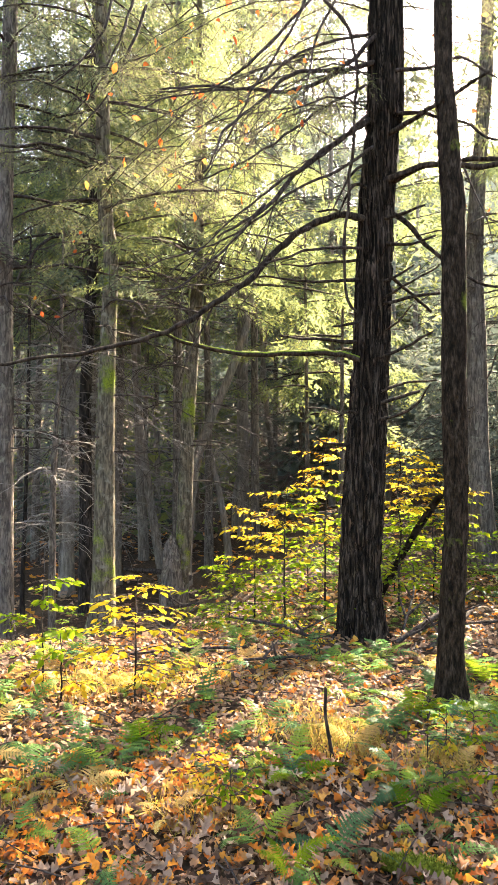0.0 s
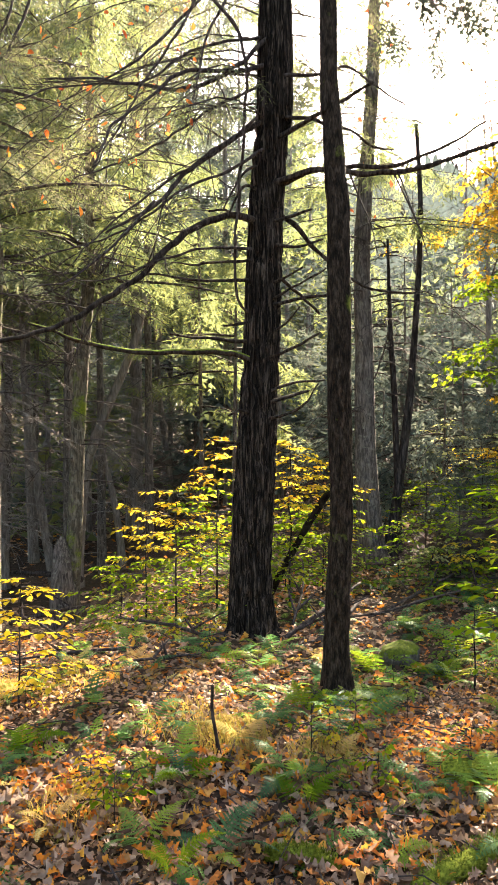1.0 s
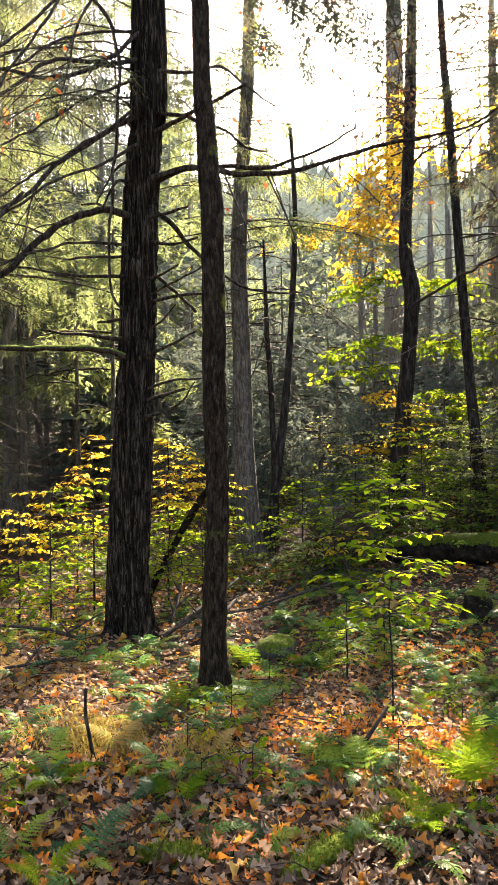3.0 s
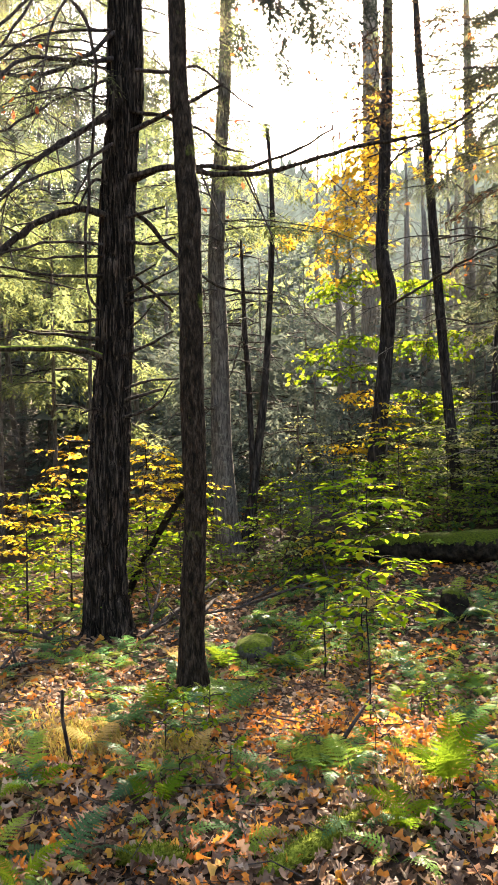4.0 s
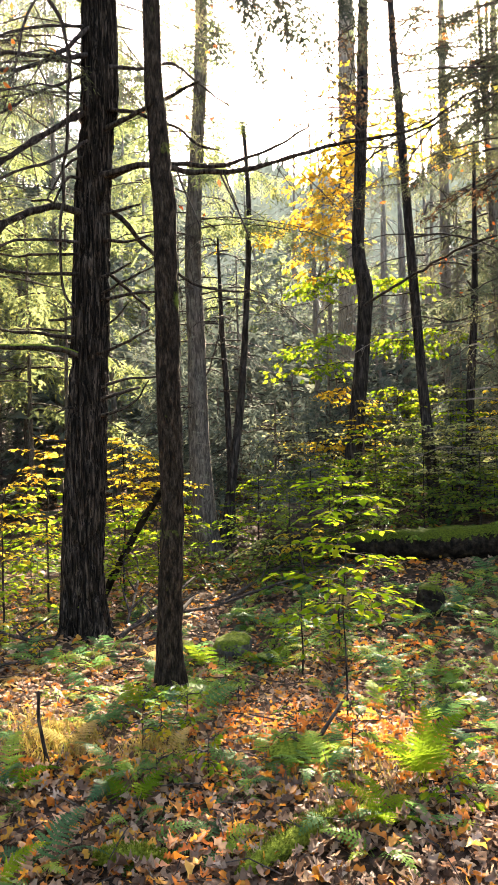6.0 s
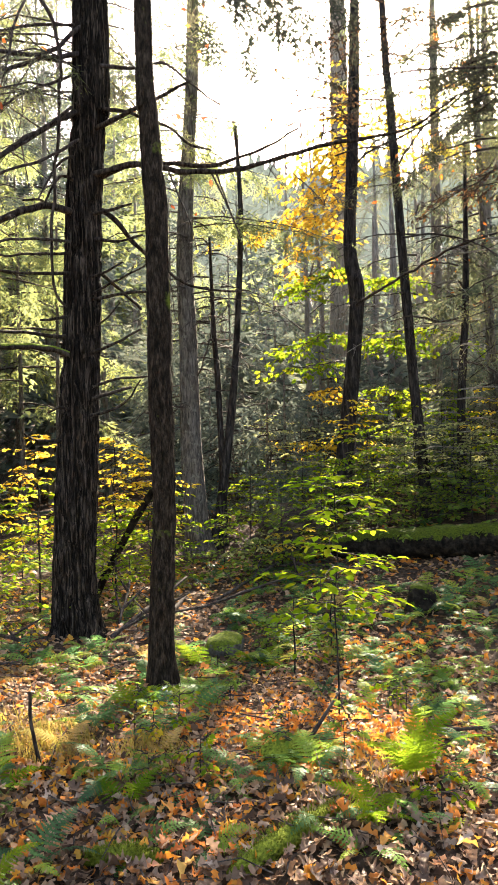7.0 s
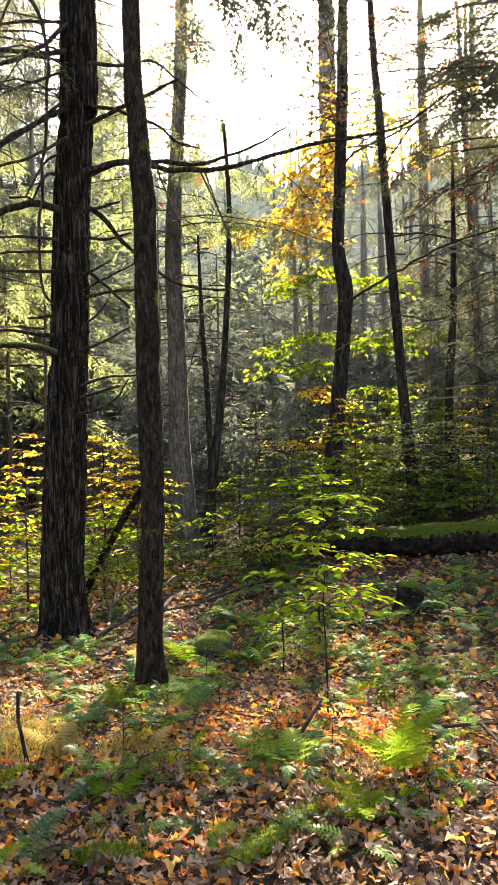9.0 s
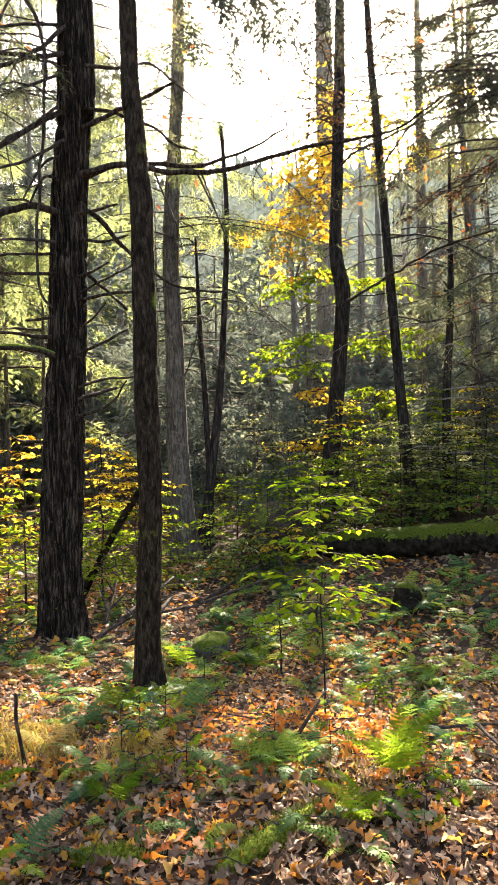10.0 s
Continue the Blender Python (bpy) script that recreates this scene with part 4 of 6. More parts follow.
limb(rt_e, [(6.24, 8.11, 2.62, 0.014), (6.29, 7.70, 2.50, 0.010), (6.35, 7.26, 2.24, 0.006)], TWIG_DEAD, twigs=7)
limb(pair_a, [(2.84, 9.16, 3.54, 0.012), (2.99, 8.80, 3.51, 0.009), (3.35, 8.36, 3.45, 0.006)], TWIG_DEAD, twigs=7)
limb(pair_a, [(2.79, 9.18, 2.24, 0.012), (2.96, 9.02, 2.66, 0.009), (3.07, 8.88, 3.21, 0.006)], TWIG_DEAD, twigs=7)
limb(t_c, [(-1.13, 7.31, 6.12, 0.014), (-1.24, 7.19, 5.66, 0.011), (-1.43, 7.06, 5.11, 0.008), (-1.66, 6.90, 4.72, 0.005)], TWIG_DEAD, twigs=8)
limb(t_c, [(-1.34, 7.28, 6.10, 0.014), (-1.43, 7.16, 5.64, 0.011), (-1.66, 7.01, 5.23, 0.008), (-1.84, 6.86, 4.99, 0.005)], TWIG_DEAD, twigs=8)
limb(t_c, [(-1.02, 7.33, 6.02, 0.014), (-1.22, 7.20, 5.38, 0.011), (-1.36, 7.07, 4.99, 0.008), (-1.64, 6.91, 4.54, 0.005)], TWIG_DEAD, twigs=8)


def needles_on(owner, x, y, z0, z1, length, count, needles, seed, **more):
    return crown(owner, (x, y), z0, z1, length, count, needles, seed, **more)


# crowns of the trees that stand near
needles_on(main_tree, 1.2, 6.4, 6.9, 13.5, 2.8, 24, NEEDLE, 11, size=0.7, spacing=0.28, gap=0.3)
needles_on(main_tree, 1.15, 6.4, 4.4, 7.2, 3.4, 28, NEEDLE_DRY, 26, sprays=SPRAYS_TWIG, size=0.27, spacing=0.06, gap=0.45, droop=0.6, sector=(-150, -35), red=6, thick=0.4, single=True)
needles_on(main_tree, 1.15, 6.4, 4.8, 7.2, 3.0, 20, NEEDLE_DRY, 27, sprays=SPRAYS_TWIG, size=0.28, spacing=0.08, gap=0.45, droop=0.45, sector=(35, 110), red=3, thick=0.4, single=True)
needles_on(thin_tree, 1.25, 5.0, 6.4, 10.5, 1.5, 14, NEEDLE, 12, size=0.45, gap=0.3)
needles_on(t_edge, -2.5, 7.6, 3.3, 10, 2.3, 44, NEEDLE, 13, size=0.36, spacing=0.1)
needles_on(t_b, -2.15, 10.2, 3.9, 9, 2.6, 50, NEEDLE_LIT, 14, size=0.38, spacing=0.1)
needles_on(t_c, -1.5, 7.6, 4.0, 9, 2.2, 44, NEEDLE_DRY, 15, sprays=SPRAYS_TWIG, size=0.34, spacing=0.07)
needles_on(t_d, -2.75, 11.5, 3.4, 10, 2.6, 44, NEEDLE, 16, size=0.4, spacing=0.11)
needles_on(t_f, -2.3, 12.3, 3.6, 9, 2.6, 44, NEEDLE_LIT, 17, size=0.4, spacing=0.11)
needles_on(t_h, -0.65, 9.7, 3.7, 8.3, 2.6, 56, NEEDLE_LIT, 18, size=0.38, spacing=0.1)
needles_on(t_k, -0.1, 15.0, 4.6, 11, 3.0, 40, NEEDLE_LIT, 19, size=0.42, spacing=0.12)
needles_on(t_n, 1.2, 17.0, 2.4, 10, 3.2, 40, NEEDLE_HAZE, 20)
needles_on(t_o, 1.9, 17.0, 2.4, 10, 3.0, 40, NEEDLE_HAZE, 21)
needles_on(pair_a, 2.75, 9.25, 4.2, 8.6, 2.1, 54, NEEDLE_LIT, 22, size=0.36, spacing=0.12, gap=0.35, thick=0.6)
needles_on(rt_e, 6.2, 8.1, 3.2, 5.0, 1.5, 9, NEEDLE_DRY, 23, sprays=SPRAYS_TWIG, size=0.3, spacing=0.08, gap=0.5, red=6)
needles_on(rt_d, 7.4, 11.9, 7.6, 11, 1.6, 9, NEEDLE_LIT, 24, gap=0.5)
needles_on(rt_h, 8.6, 11.0, 4.2, 10, 2.2, 18, NEEDLE_HAZE, 25, gap=0.4)
for owner, x, y, z0, z1, ln, n, sd in ((t_b, -2.25, 10.2, 0.9, 3.6, 1.5, 16, 31), (t_c, -1.5, 7.65, 1.3, 4.0, 1.4, 12, 32), (t_d, -2.8, 11.5, 0.4, 3.0, 1.7, 16, 33), (t_edge, -2.6, 7.6, 0.9, 3.8, 1.3, 14, 34),
                                       (t_f, -2.2, 12.3, 0.5, 3.0, 1.6, 12, 35), (t_h, -0.8, 9.7, 1.2, 3.8, 1.3, 12, 36), (t_e, -2.2, 8.3, 0.8, 3.6, 0.8, 12, 37), (pair_b, 3.1, 9.15, 1.4, 4.6, 1.0, 10, 38),
                                       (rt_e, 6.15, 8.1, 1.2, 4.4, 1.7, 18, 39), (rt_d, 7.4, 11.9, 1.6, 5.0, 1.8, 14, 40), (rt_b, 5.7, 8.3, 3.0, 5.2, 1.4, 6, 41), (t_k, -0.1, 15, 1, 4, 1.6, 12, 42), (pair_a, 2.85, 9.2, 2.0, 6.0, 1.2, 12, 43), (rt_c, 8.05, 14.98, 3, 9, 1.8, 10, 44), (rt_f, 9.15, 14.35, 2.0, 6, 1.4, 8, 45), (rt_g, 9.25, 15.45, 2.0, 6, 1.4, 8, 46), (t_j, -0.8, 14, 1, 4, 1.0, 6, 47), (t_p, 0.6, 16, 1.5, 5, 1.2, 6, 48), (t_q, -0.3, 16, 1.5, 4, 1.0, 5, 49), (t_l, -0.5, 13, 1.2, 4, 0.9, 6, 50), (t_m, -3.0, 9.5, 0.8, 3.6, 0.9, 8, 51), (t_g, -1.5, 12.4, 1.0, 4, 1.0, 6, 52), (t_i, -0.6, 12, 1.5, 4, 0.8, 5, 53)):
    # farther boughs get the paler twigs, with haze in their colour
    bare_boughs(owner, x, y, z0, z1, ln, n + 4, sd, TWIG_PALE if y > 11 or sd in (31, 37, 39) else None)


# fine bare twigs of the hardwoods against the sky
for owner, x, y, z0, z1, ln, n, sd in ((rt_a, 4.95, 9.1, 5.4, 8.0, 1.5, 14, 571), (rt_b, 5.35, 8.35, 5.2, 7.6, 1.4, 12, 572), (pair_b, 3.25, 9.1, 3.2, 5.0, 0.8, 8, 574)):
    bare_boughs(owner, x, y, z0, z1, ln, n, sd)
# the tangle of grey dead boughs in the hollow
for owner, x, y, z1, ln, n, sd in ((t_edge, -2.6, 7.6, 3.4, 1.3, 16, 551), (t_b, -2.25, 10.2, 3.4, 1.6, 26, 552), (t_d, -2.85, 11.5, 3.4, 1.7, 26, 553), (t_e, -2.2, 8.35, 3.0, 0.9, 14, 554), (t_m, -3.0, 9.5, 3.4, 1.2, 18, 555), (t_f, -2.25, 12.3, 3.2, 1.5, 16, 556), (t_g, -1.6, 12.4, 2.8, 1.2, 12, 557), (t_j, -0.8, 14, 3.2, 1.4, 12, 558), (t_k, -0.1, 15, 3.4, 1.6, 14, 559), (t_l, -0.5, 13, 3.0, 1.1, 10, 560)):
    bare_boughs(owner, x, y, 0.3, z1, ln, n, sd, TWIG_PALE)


# hemlocks further back, by x, y, height, lowest bough, bough length, needles
def hemlock(x, y, height, low, length, needles, seed, sprays=None, size=0.44, count=None, radius=None, label="hemlock with drooping feathery green boughs in the woods behind", dense=1.0):
    """A conifer of that height; the boughs near its top, high over the clearing, are fewer."""
    away = math.hypot(x, y)
    rad = radius or 0.002 * height + 0.03
    z = float(ground_z(x, y))
    r = rng_of(seed)
    lean = r.normal(0, 0.015, 2) * height
    rows = [(x, y, z - 0.1, rad * 1.2), (x + lean[0] * 0.1, y + lean[1] * 0.1, z + height * 0.15, rad), (x + lean[0] * 0.5, y + lean[1] * 0.5, z + height * 0.55, rad * 0.6), (x + lean[0], y + lean[1], z + height, 0.012)]
    ob = tree("hemlock", rows, BARK_GREY, 10, label, "tree", 0.4, flare=0.4)
    # past 12 m plain needles change to the haze-tinted copy
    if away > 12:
        sprays, needles = sprays or SPRAYS_MID, NEEDLE_HAZE if needles is NEEDLE else needles
    size = size if away > 9 else 0.32
    size = 0.62 if away > 24 else size
    thick_to = min(height, 0.66 * away + 2.8)
    f = (thick_to - low) / (height - low)
    near_top = (x + lean[0] * 0.4, y + lean[1] * 0.4)
    spacing = 0.2 if away > 24 else 0.115 if size > 0.4 else 0.09
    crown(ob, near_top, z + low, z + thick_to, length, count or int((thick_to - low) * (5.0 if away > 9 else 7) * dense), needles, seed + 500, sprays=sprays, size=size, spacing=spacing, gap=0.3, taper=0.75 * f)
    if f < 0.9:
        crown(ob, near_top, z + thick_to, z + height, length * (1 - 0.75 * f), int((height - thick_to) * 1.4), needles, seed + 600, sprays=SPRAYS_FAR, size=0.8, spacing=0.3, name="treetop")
    return ob


for k, (az, d, height, low, length, needles) in enumerate((
        (-27, 12, 15.2, 2.6, 2.4, NEEDLE), (-22, 15, 17, 3.0, 2.8, NEEDLE), (-17, 18, 17, 3.2, 3.0, NEEDLE), (-12, 15, 17, 3.6, 2.8, NEEDLE_LIT), (-7, 18, 17, 3.4, 3.0, NEEDLE_LIT), (-3, 13, 15.8, 5.2, 2.2, NEEDLE_LIT),
        (2, 19, 17, 2.0, 3.0, NEEDLE_HAZE), (4.5, 12.5, 6.5, 2.0, 2.0, NEEDLE_LIT), (8, 26.2, 10.4, 1.6, 2.6, NEEDLE), (12, 31.5, 12.3, 1.2, 2.6, NEEDLE_HAZE), (15.5, 14, 5.6, 0.8, 2.2, NEEDLE), (20, 15, 4.6, 0.6, 2.4, NEEDLE),
        (23.5, 18, 4.6, 0.8, 2.4, NEEDLE), (27, 14, 3, 0.5, 2.0, NEEDLE), (31, 17, 3.8, 0.6, 2.4, NEEDLE), (36, 15, 3.4, 0.6, 2.4, NEEDLE), (41, 13, 5, 0.8, 2.4, NEEDLE), (46, 10, 8.2, 0.8, 2.4, NEEDLE), (0.5, 14.2, 14.5, 5.5, 2.2, NEEDLE_LIT), (7, 11.5, 5.6, 3.0, 2.2, NEEDLE_LIT), (-8, 16, 14.3, 4.0, 2.6, NEEDLE_LIT), (11.5, 35, 13.6, 2.0, 3.0, NEEDLE_LIT), (14.2, 43.8, 16.8, 2.0, 3.2, NEEDLE_HAZE), (9.8, 29.8, 11.7, 2.4, 2.6, NEEDLE_HAZE), (-20, 14, 14.6, 4.2, 2.4, NEEDLE), (-14, 12.5, 15.5, 4.6, 2.4, NEEDLE_LIT), (-5, 15, 17, 5.0, 2.6, NEEDLE_LIT), (52, 12, 9.4, 0.8, 2.6, NEEDLE), (3.2, 25, 19, 3.0, 3.0, NEEDLE_LIT), (6, 27, 20, 3.0, 3.2, NEEDLE_HAZE), (8.6, 30, 21, 3.0, 3.2, NEEDLE_LIT), (-1, 27, 19, 3.0, 3.0, NEEDLE_HAZE), (-6, 24, 18, 4.0, 3.0, NEEDLE_LIT), (10.8, 33, 19, 3.0, 3.2, NEEDLE_HAZE), (4.6, 29, 21, 4.0, 3.2, NEEDLE_HAZE), (7.4, 24, 18, 4.0, 3.0, NEEDLE_LIT), (9.7, 27, 18, 4.0, 3.0, NEEDLE_HAZE), (12.2, 32, 18, 3.0, 3.0, NEEDLE_LIT))):
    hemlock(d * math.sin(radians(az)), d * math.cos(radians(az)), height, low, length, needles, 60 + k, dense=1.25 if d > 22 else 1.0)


# young hemlocks on the bank, boughed to the ground
r = rng_of(33)
for k in range(17):
    az, d = 15 + k * 1.85 + r.uniform(-0.6, 0.6), r.uniform(10.8, 14.5)
    hemlock(d * math.sin(radians(az)), d * math.cos(radians(az)), r.uniform(1.3, 2.1) if 22 < az < 36 else r.uniform(1.8, 3.0), 0.15, r.uniform(1.3, 1.9), NEEDLE_HAZE, 960 + k, sprays=SPRAYS_MID, count=16, radius=0.035, label="young hemlock with grey-green boughs reaching the ground")
# hemlocks closing the bank beside the low sun
for k, (az, d, height) in enumerate(((37.8, 27, 14.0), (39.8, 11.6, 8.5), (41.5, 14.5, 11.0), (36.4, 17.5, 5.5), (38.6, 19, 14.0), (43.5, 11, 12.0), (35.2, 25, 8.5), (33.4, 33, 10.0), (30.6, 36, 10.0), (28.4, 31, 9.0))):
    hemlock(d * math.sin(radians(az)), d * math.cos(radians(az)), height, 0.9, 2.2, NEEDLE if k % 2 else NEEDLE_DRY, 975 + k, sprays=SPRAYS_MID, radius=0.08, dense=0.6)
# crowns overhead on the hollow's side
for k, (az, d, low) in enumerate(((-16, 15.5, 4.2), (-10, 14, 4.6), (-5.5, 11.6, 5.0), (-18.5, 13, 5.2), (0.5, 13.2, 5.4), (4, 15.5, 6.0), (6.5, 16.5, 4.6), (9.2, 26, 4.8), (11.2, 29, 4.8), (12.8, 27, 5.2))):
    hemlock(d * math.sin(radians(az)), d * math.cos(radians(az)), 16 if az < 3 else 0.3 * d + 1.5, low if az < 3 else 2.6, 2.5, NEEDLE_LIT if k % 2 else NEEDLE, 990 + k, sprays=SPRAYS_MID, radius=0.07)


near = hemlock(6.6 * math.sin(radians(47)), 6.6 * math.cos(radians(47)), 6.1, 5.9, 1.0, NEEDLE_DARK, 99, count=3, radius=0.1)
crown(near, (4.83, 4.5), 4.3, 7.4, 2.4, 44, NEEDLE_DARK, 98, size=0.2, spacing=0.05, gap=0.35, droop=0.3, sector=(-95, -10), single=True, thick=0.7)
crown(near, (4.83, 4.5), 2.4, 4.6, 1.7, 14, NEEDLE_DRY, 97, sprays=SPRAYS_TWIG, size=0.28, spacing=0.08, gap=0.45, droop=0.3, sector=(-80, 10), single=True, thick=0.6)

side = hemlock(8.6 * math.sin(radians(42.5)), 8.6 * math.cos(radians(42.5)), 7.3, 7.0, 0.8, NEEDLE_DRY, 94, count=2, radius=0.1)
crown(side, (5.81, 6.34), 4.6, 7.6, 2.2, 30, NEEDLE_DRY, 93, sprays=SPRAYS_TWIG, size=0.3, spacing=0.06, gap=0.35, droop=0.45, sector=(-130, 0), red=5, thick=0.6, single=True)

# leafless trees, their fine twigs against the sky
def bare_tree(x, y, height, seed):
    r = rng_of(seed)
    z = float(ground_z(x, y))
    lean = r.normal(0, 0.03, 2) * height
    tip = np.array((x + lean[0], y + lean[1], z + height))
    foot = np.array((x, y, z - 0.1))
    rad = 0.006 * height + 0.02
    ob = tree("bare_tree", [(*foot, rad * 1.2), (*(foot * 0.6 + tip * 0.4 + r.normal(0, 0.15, 3)), rad * 0.8), (*tip, 0.012)], BARK_HAZE, 9, "slender leafless tree with fine upswept twigs", "tree", 0.4, group="leafless trees")
    g = Geo()
    for _ in range(int(height * 2.6)):
        t = r.uniform(0.3, 1.0)
        p = foot + (tip - foot) * t
        a = r.uniform(0, 2 * math.pi)
        d = np.array((math.sin(a), math.cos(a), r.uniform(0.1, 0.9)))
        ln = height * 0.2 * (1.15 - t) * r.uniform(0.6, 1.3)
        mid, end = p + d * ln * 0.5 + r.normal(0, 0.06, 3), p + d * ln + r.normal(0, 0.1, 3)
        tube(g, np.array([(*p, 0.016), (*mid, 0.011), (*end, 0.004)]), 4)
        for _ in range(5):
            q = mid + (end - mid) * r.random()
            e = d * 0.6 + r.normal(0, 0.5, 3)
            e = e / np.linalg.norm(e) * ln * r.uniform(0.2, 0.5)
            tube(g, np.array([(*q, 0.006), (*(q + e * 0.5 + r.normal(0, 0.03, 3)), 0.005), (*(q + e), 0.003)]), 3)
    # beyond 15 m the twig colour carries the haze
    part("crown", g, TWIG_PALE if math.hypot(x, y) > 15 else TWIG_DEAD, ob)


for k, (az, d, height) in enumerate(((24, 22, 12), (26.5, 17, 11), (29, 25, 14), (26, 15, 10), (44.5, 20, 13), (35, 16, 11), (37, 24, 15), (38.5, 14, 11), (40.5, 18, 12), (43, 13, 11), (32, 28, 14), (33.5, 21, 11), (30, 19, 9), (31, 32, 16), (-8, 15, 12), (17, 26, 10), (21, 28, 10))):
    bare_tree(d * math.sin(radians(az)), d * math.cos(radians(az)), min(height, 0.47 * d) if az > 15 else height, 800 + k)


def far_woods(name, places, label, seed):
    """Trees too far off to tell apart: stems and layered crowns."""
    r = rng_of(seed)
    g = Geo()
    for x, y, h, spread, low in places:
        z = float(ground_z(x, y))
        tube(g, np.array([(x, y, z - 0.2, 0.07 + h * 0.005), (x, y, z + h * 0.5, 0.06), (x + r.normal(0, 0.3), y, z + h, 0.02)]), 7, slot=0)
        n = max(44, int(h * 8))
        t = r.uniform(low, 1, n) ** 0.9
        a = r.uniform(0, 2 * math.pi, n)
        rad = spread * (1.08 - t) * np.sqrt(r.uniform(0.05, 1, n))
        q = np.stack([x + rad * np.sin(a), y + rad * np.cos(a), z + h * t], -1)
        fwd = np.stack([np.sin(a) + r.normal(0, 0.4, n), np.cos(a) + r.normal(0, 0.4, n), r.uniform(-0.8, 0.1, n)], -1)
        turn = frames_from(fwd, np.stack([r.normal(0, 0.4, n), r.normal(0, 0.4, n), np.ones(n)], -1))
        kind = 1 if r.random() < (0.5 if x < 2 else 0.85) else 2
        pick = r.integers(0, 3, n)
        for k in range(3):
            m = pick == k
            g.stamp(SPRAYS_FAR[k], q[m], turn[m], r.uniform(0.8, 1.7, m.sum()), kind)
    thing(name, g, [BARK_HAZE, NEEDLE_HAZE, NEEDLE_LIT], (0, 0, 0), label, "woods", kind="stuff")


r = rng_of(5)
ring = []
for k in range(135):
    az = r.uniform(-34, 58) if k % 3 else r.uniform(10, 40)
    d = r.uniform(20, 52)
    x, y = d * math.sin(radians(az)), d * math.cos(radians(az))
    el = 28 if not 13 < az < 44 else 19 if az < 28 and d > 26 else 15
    ring.append((x, y, max(3.0, 1.5 + d * math.tan(radians(el * r.uniform(0.55, 1.0))) - float(ground_z(x, y))), r.uniform(2.0, 3.4), r.uniform(0.0, 0.12)))
for k in range(14):
    az, d = r.uniform(-34, 13), r.uniform(20, 46)
    x, y = d * math.sin(radians(az)), d * math.cos(radians(az))
    ring.append((x, y, max(3.0, 1.5 + d * math.tan(radians(r.uniform(9, 16))) - float(ground_z(x, y))), r.uniform(2.4, 3.6), 0.0))
for k in range(50):
    az, d = r.uniform(6, 46), r.uniform(15, 32)
    ring.append((d * math.sin(radians(az)), d * math.cos(radians(az)), r.uniform(1.6, 4.0), r.uniform(1.2, 2.2), 0.0))
for k in range(16):
    az, d = r.uniform(-32, -3), r.uniform(17, 30)
    ring.append((d * math.sin(radians(az)), d * math.cos(radians(az)), r.uniform(2.4, 5.5), r.uniform(1.4, 2.4), 0.0))
far_woods("far_woods", ring, "distant mixed woods of green conifers and bare stems", 6)
# unseen ring of trees, added to close the place and dim skylight from behind
ring = []
for k in range(32):
    az = 70 + k * 7.2 + r.uniform(-2, 2)
    d = r.uniform(9, 20)
    ring.append((d * math.sin(radians(az)), d * math.cos(radians(az)), r.uniform(7, 11), r.uniform(2, 3.2), r.uniform(0.1, 0.3)))
far_woods("woods_out_of_view", ring, "unseen conifer woods added round the clearing to hold back sky light", 7)



# ---- the wooded hills beyond, haze painted in as a faint glow ----
def hills(az0, az1, dist, height, seed):
    """Slopes of far forest, closed by a jagged line of tree tops; height(az) in degrees."""
    az = np.arange(az0, az1, 0.05)
    p = np.stack([az * 0.45, az * 0, az * 0 + seed], -1)
    crest = height(az) + 2.6 * (vnoise(p, seed) - 0.5) + 1.8 * (vnoise(p * 5, seed + 1) - 0.5) + 1.2 * (vnoise(p * 17, seed + 2) - 0.5) + 0.8 * (vnoise(p * 45, seed + 3) - 0.5)
    a = np.radians(az)
    rows = []
    for f in (0.0, 0.35, 0.7, 1.0):
        d = dist * (0.8 + 0.2 * f)
        rows.append(np.stack([d * np.sin(a), d * np.cos(a), -4 + (d * np.tan(np.radians(crest)) + 4) * f], -1))
    n = len(az)
    i, j = np.arange(3)[:, None] * n, np.arange(n - 1)[None]
    quads = np.stack([i + j, i + j + 1, i + n + j + 1, i + n + j], -1).reshape(-1, 4)
    return Geo().add(np.vstack(rows), quads)


def haze_glow_mat(name, dim, bright):
    """Far woods whose haze is painted as emission: brighter towards the sun's side."""
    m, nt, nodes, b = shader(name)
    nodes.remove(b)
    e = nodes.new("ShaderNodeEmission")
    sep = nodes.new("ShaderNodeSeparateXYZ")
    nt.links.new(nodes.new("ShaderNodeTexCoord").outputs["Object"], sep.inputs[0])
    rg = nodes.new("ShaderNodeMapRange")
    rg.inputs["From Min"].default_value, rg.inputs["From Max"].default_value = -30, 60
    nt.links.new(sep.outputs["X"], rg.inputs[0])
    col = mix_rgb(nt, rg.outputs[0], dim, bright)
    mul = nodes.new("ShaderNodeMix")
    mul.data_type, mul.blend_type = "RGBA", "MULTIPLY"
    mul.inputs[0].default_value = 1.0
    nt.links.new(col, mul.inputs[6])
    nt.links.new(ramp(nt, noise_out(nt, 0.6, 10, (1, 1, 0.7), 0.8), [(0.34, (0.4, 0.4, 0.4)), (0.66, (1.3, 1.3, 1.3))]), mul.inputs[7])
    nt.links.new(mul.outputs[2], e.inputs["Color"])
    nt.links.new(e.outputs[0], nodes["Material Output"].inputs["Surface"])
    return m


thing("backdrop", hills(-70, 80, 150, lambda az: 15 + 6.0 * ease(2, 18, az), 12), haze_glow_mat("hills_haze_glow", (0.028, 0.029, 0.0255), (0.041, 0.049, 0.0425)), (0, 0, 0), "wooded hillside far behind the trees, haze painted in as a glow", "backdrop", kind="structure")
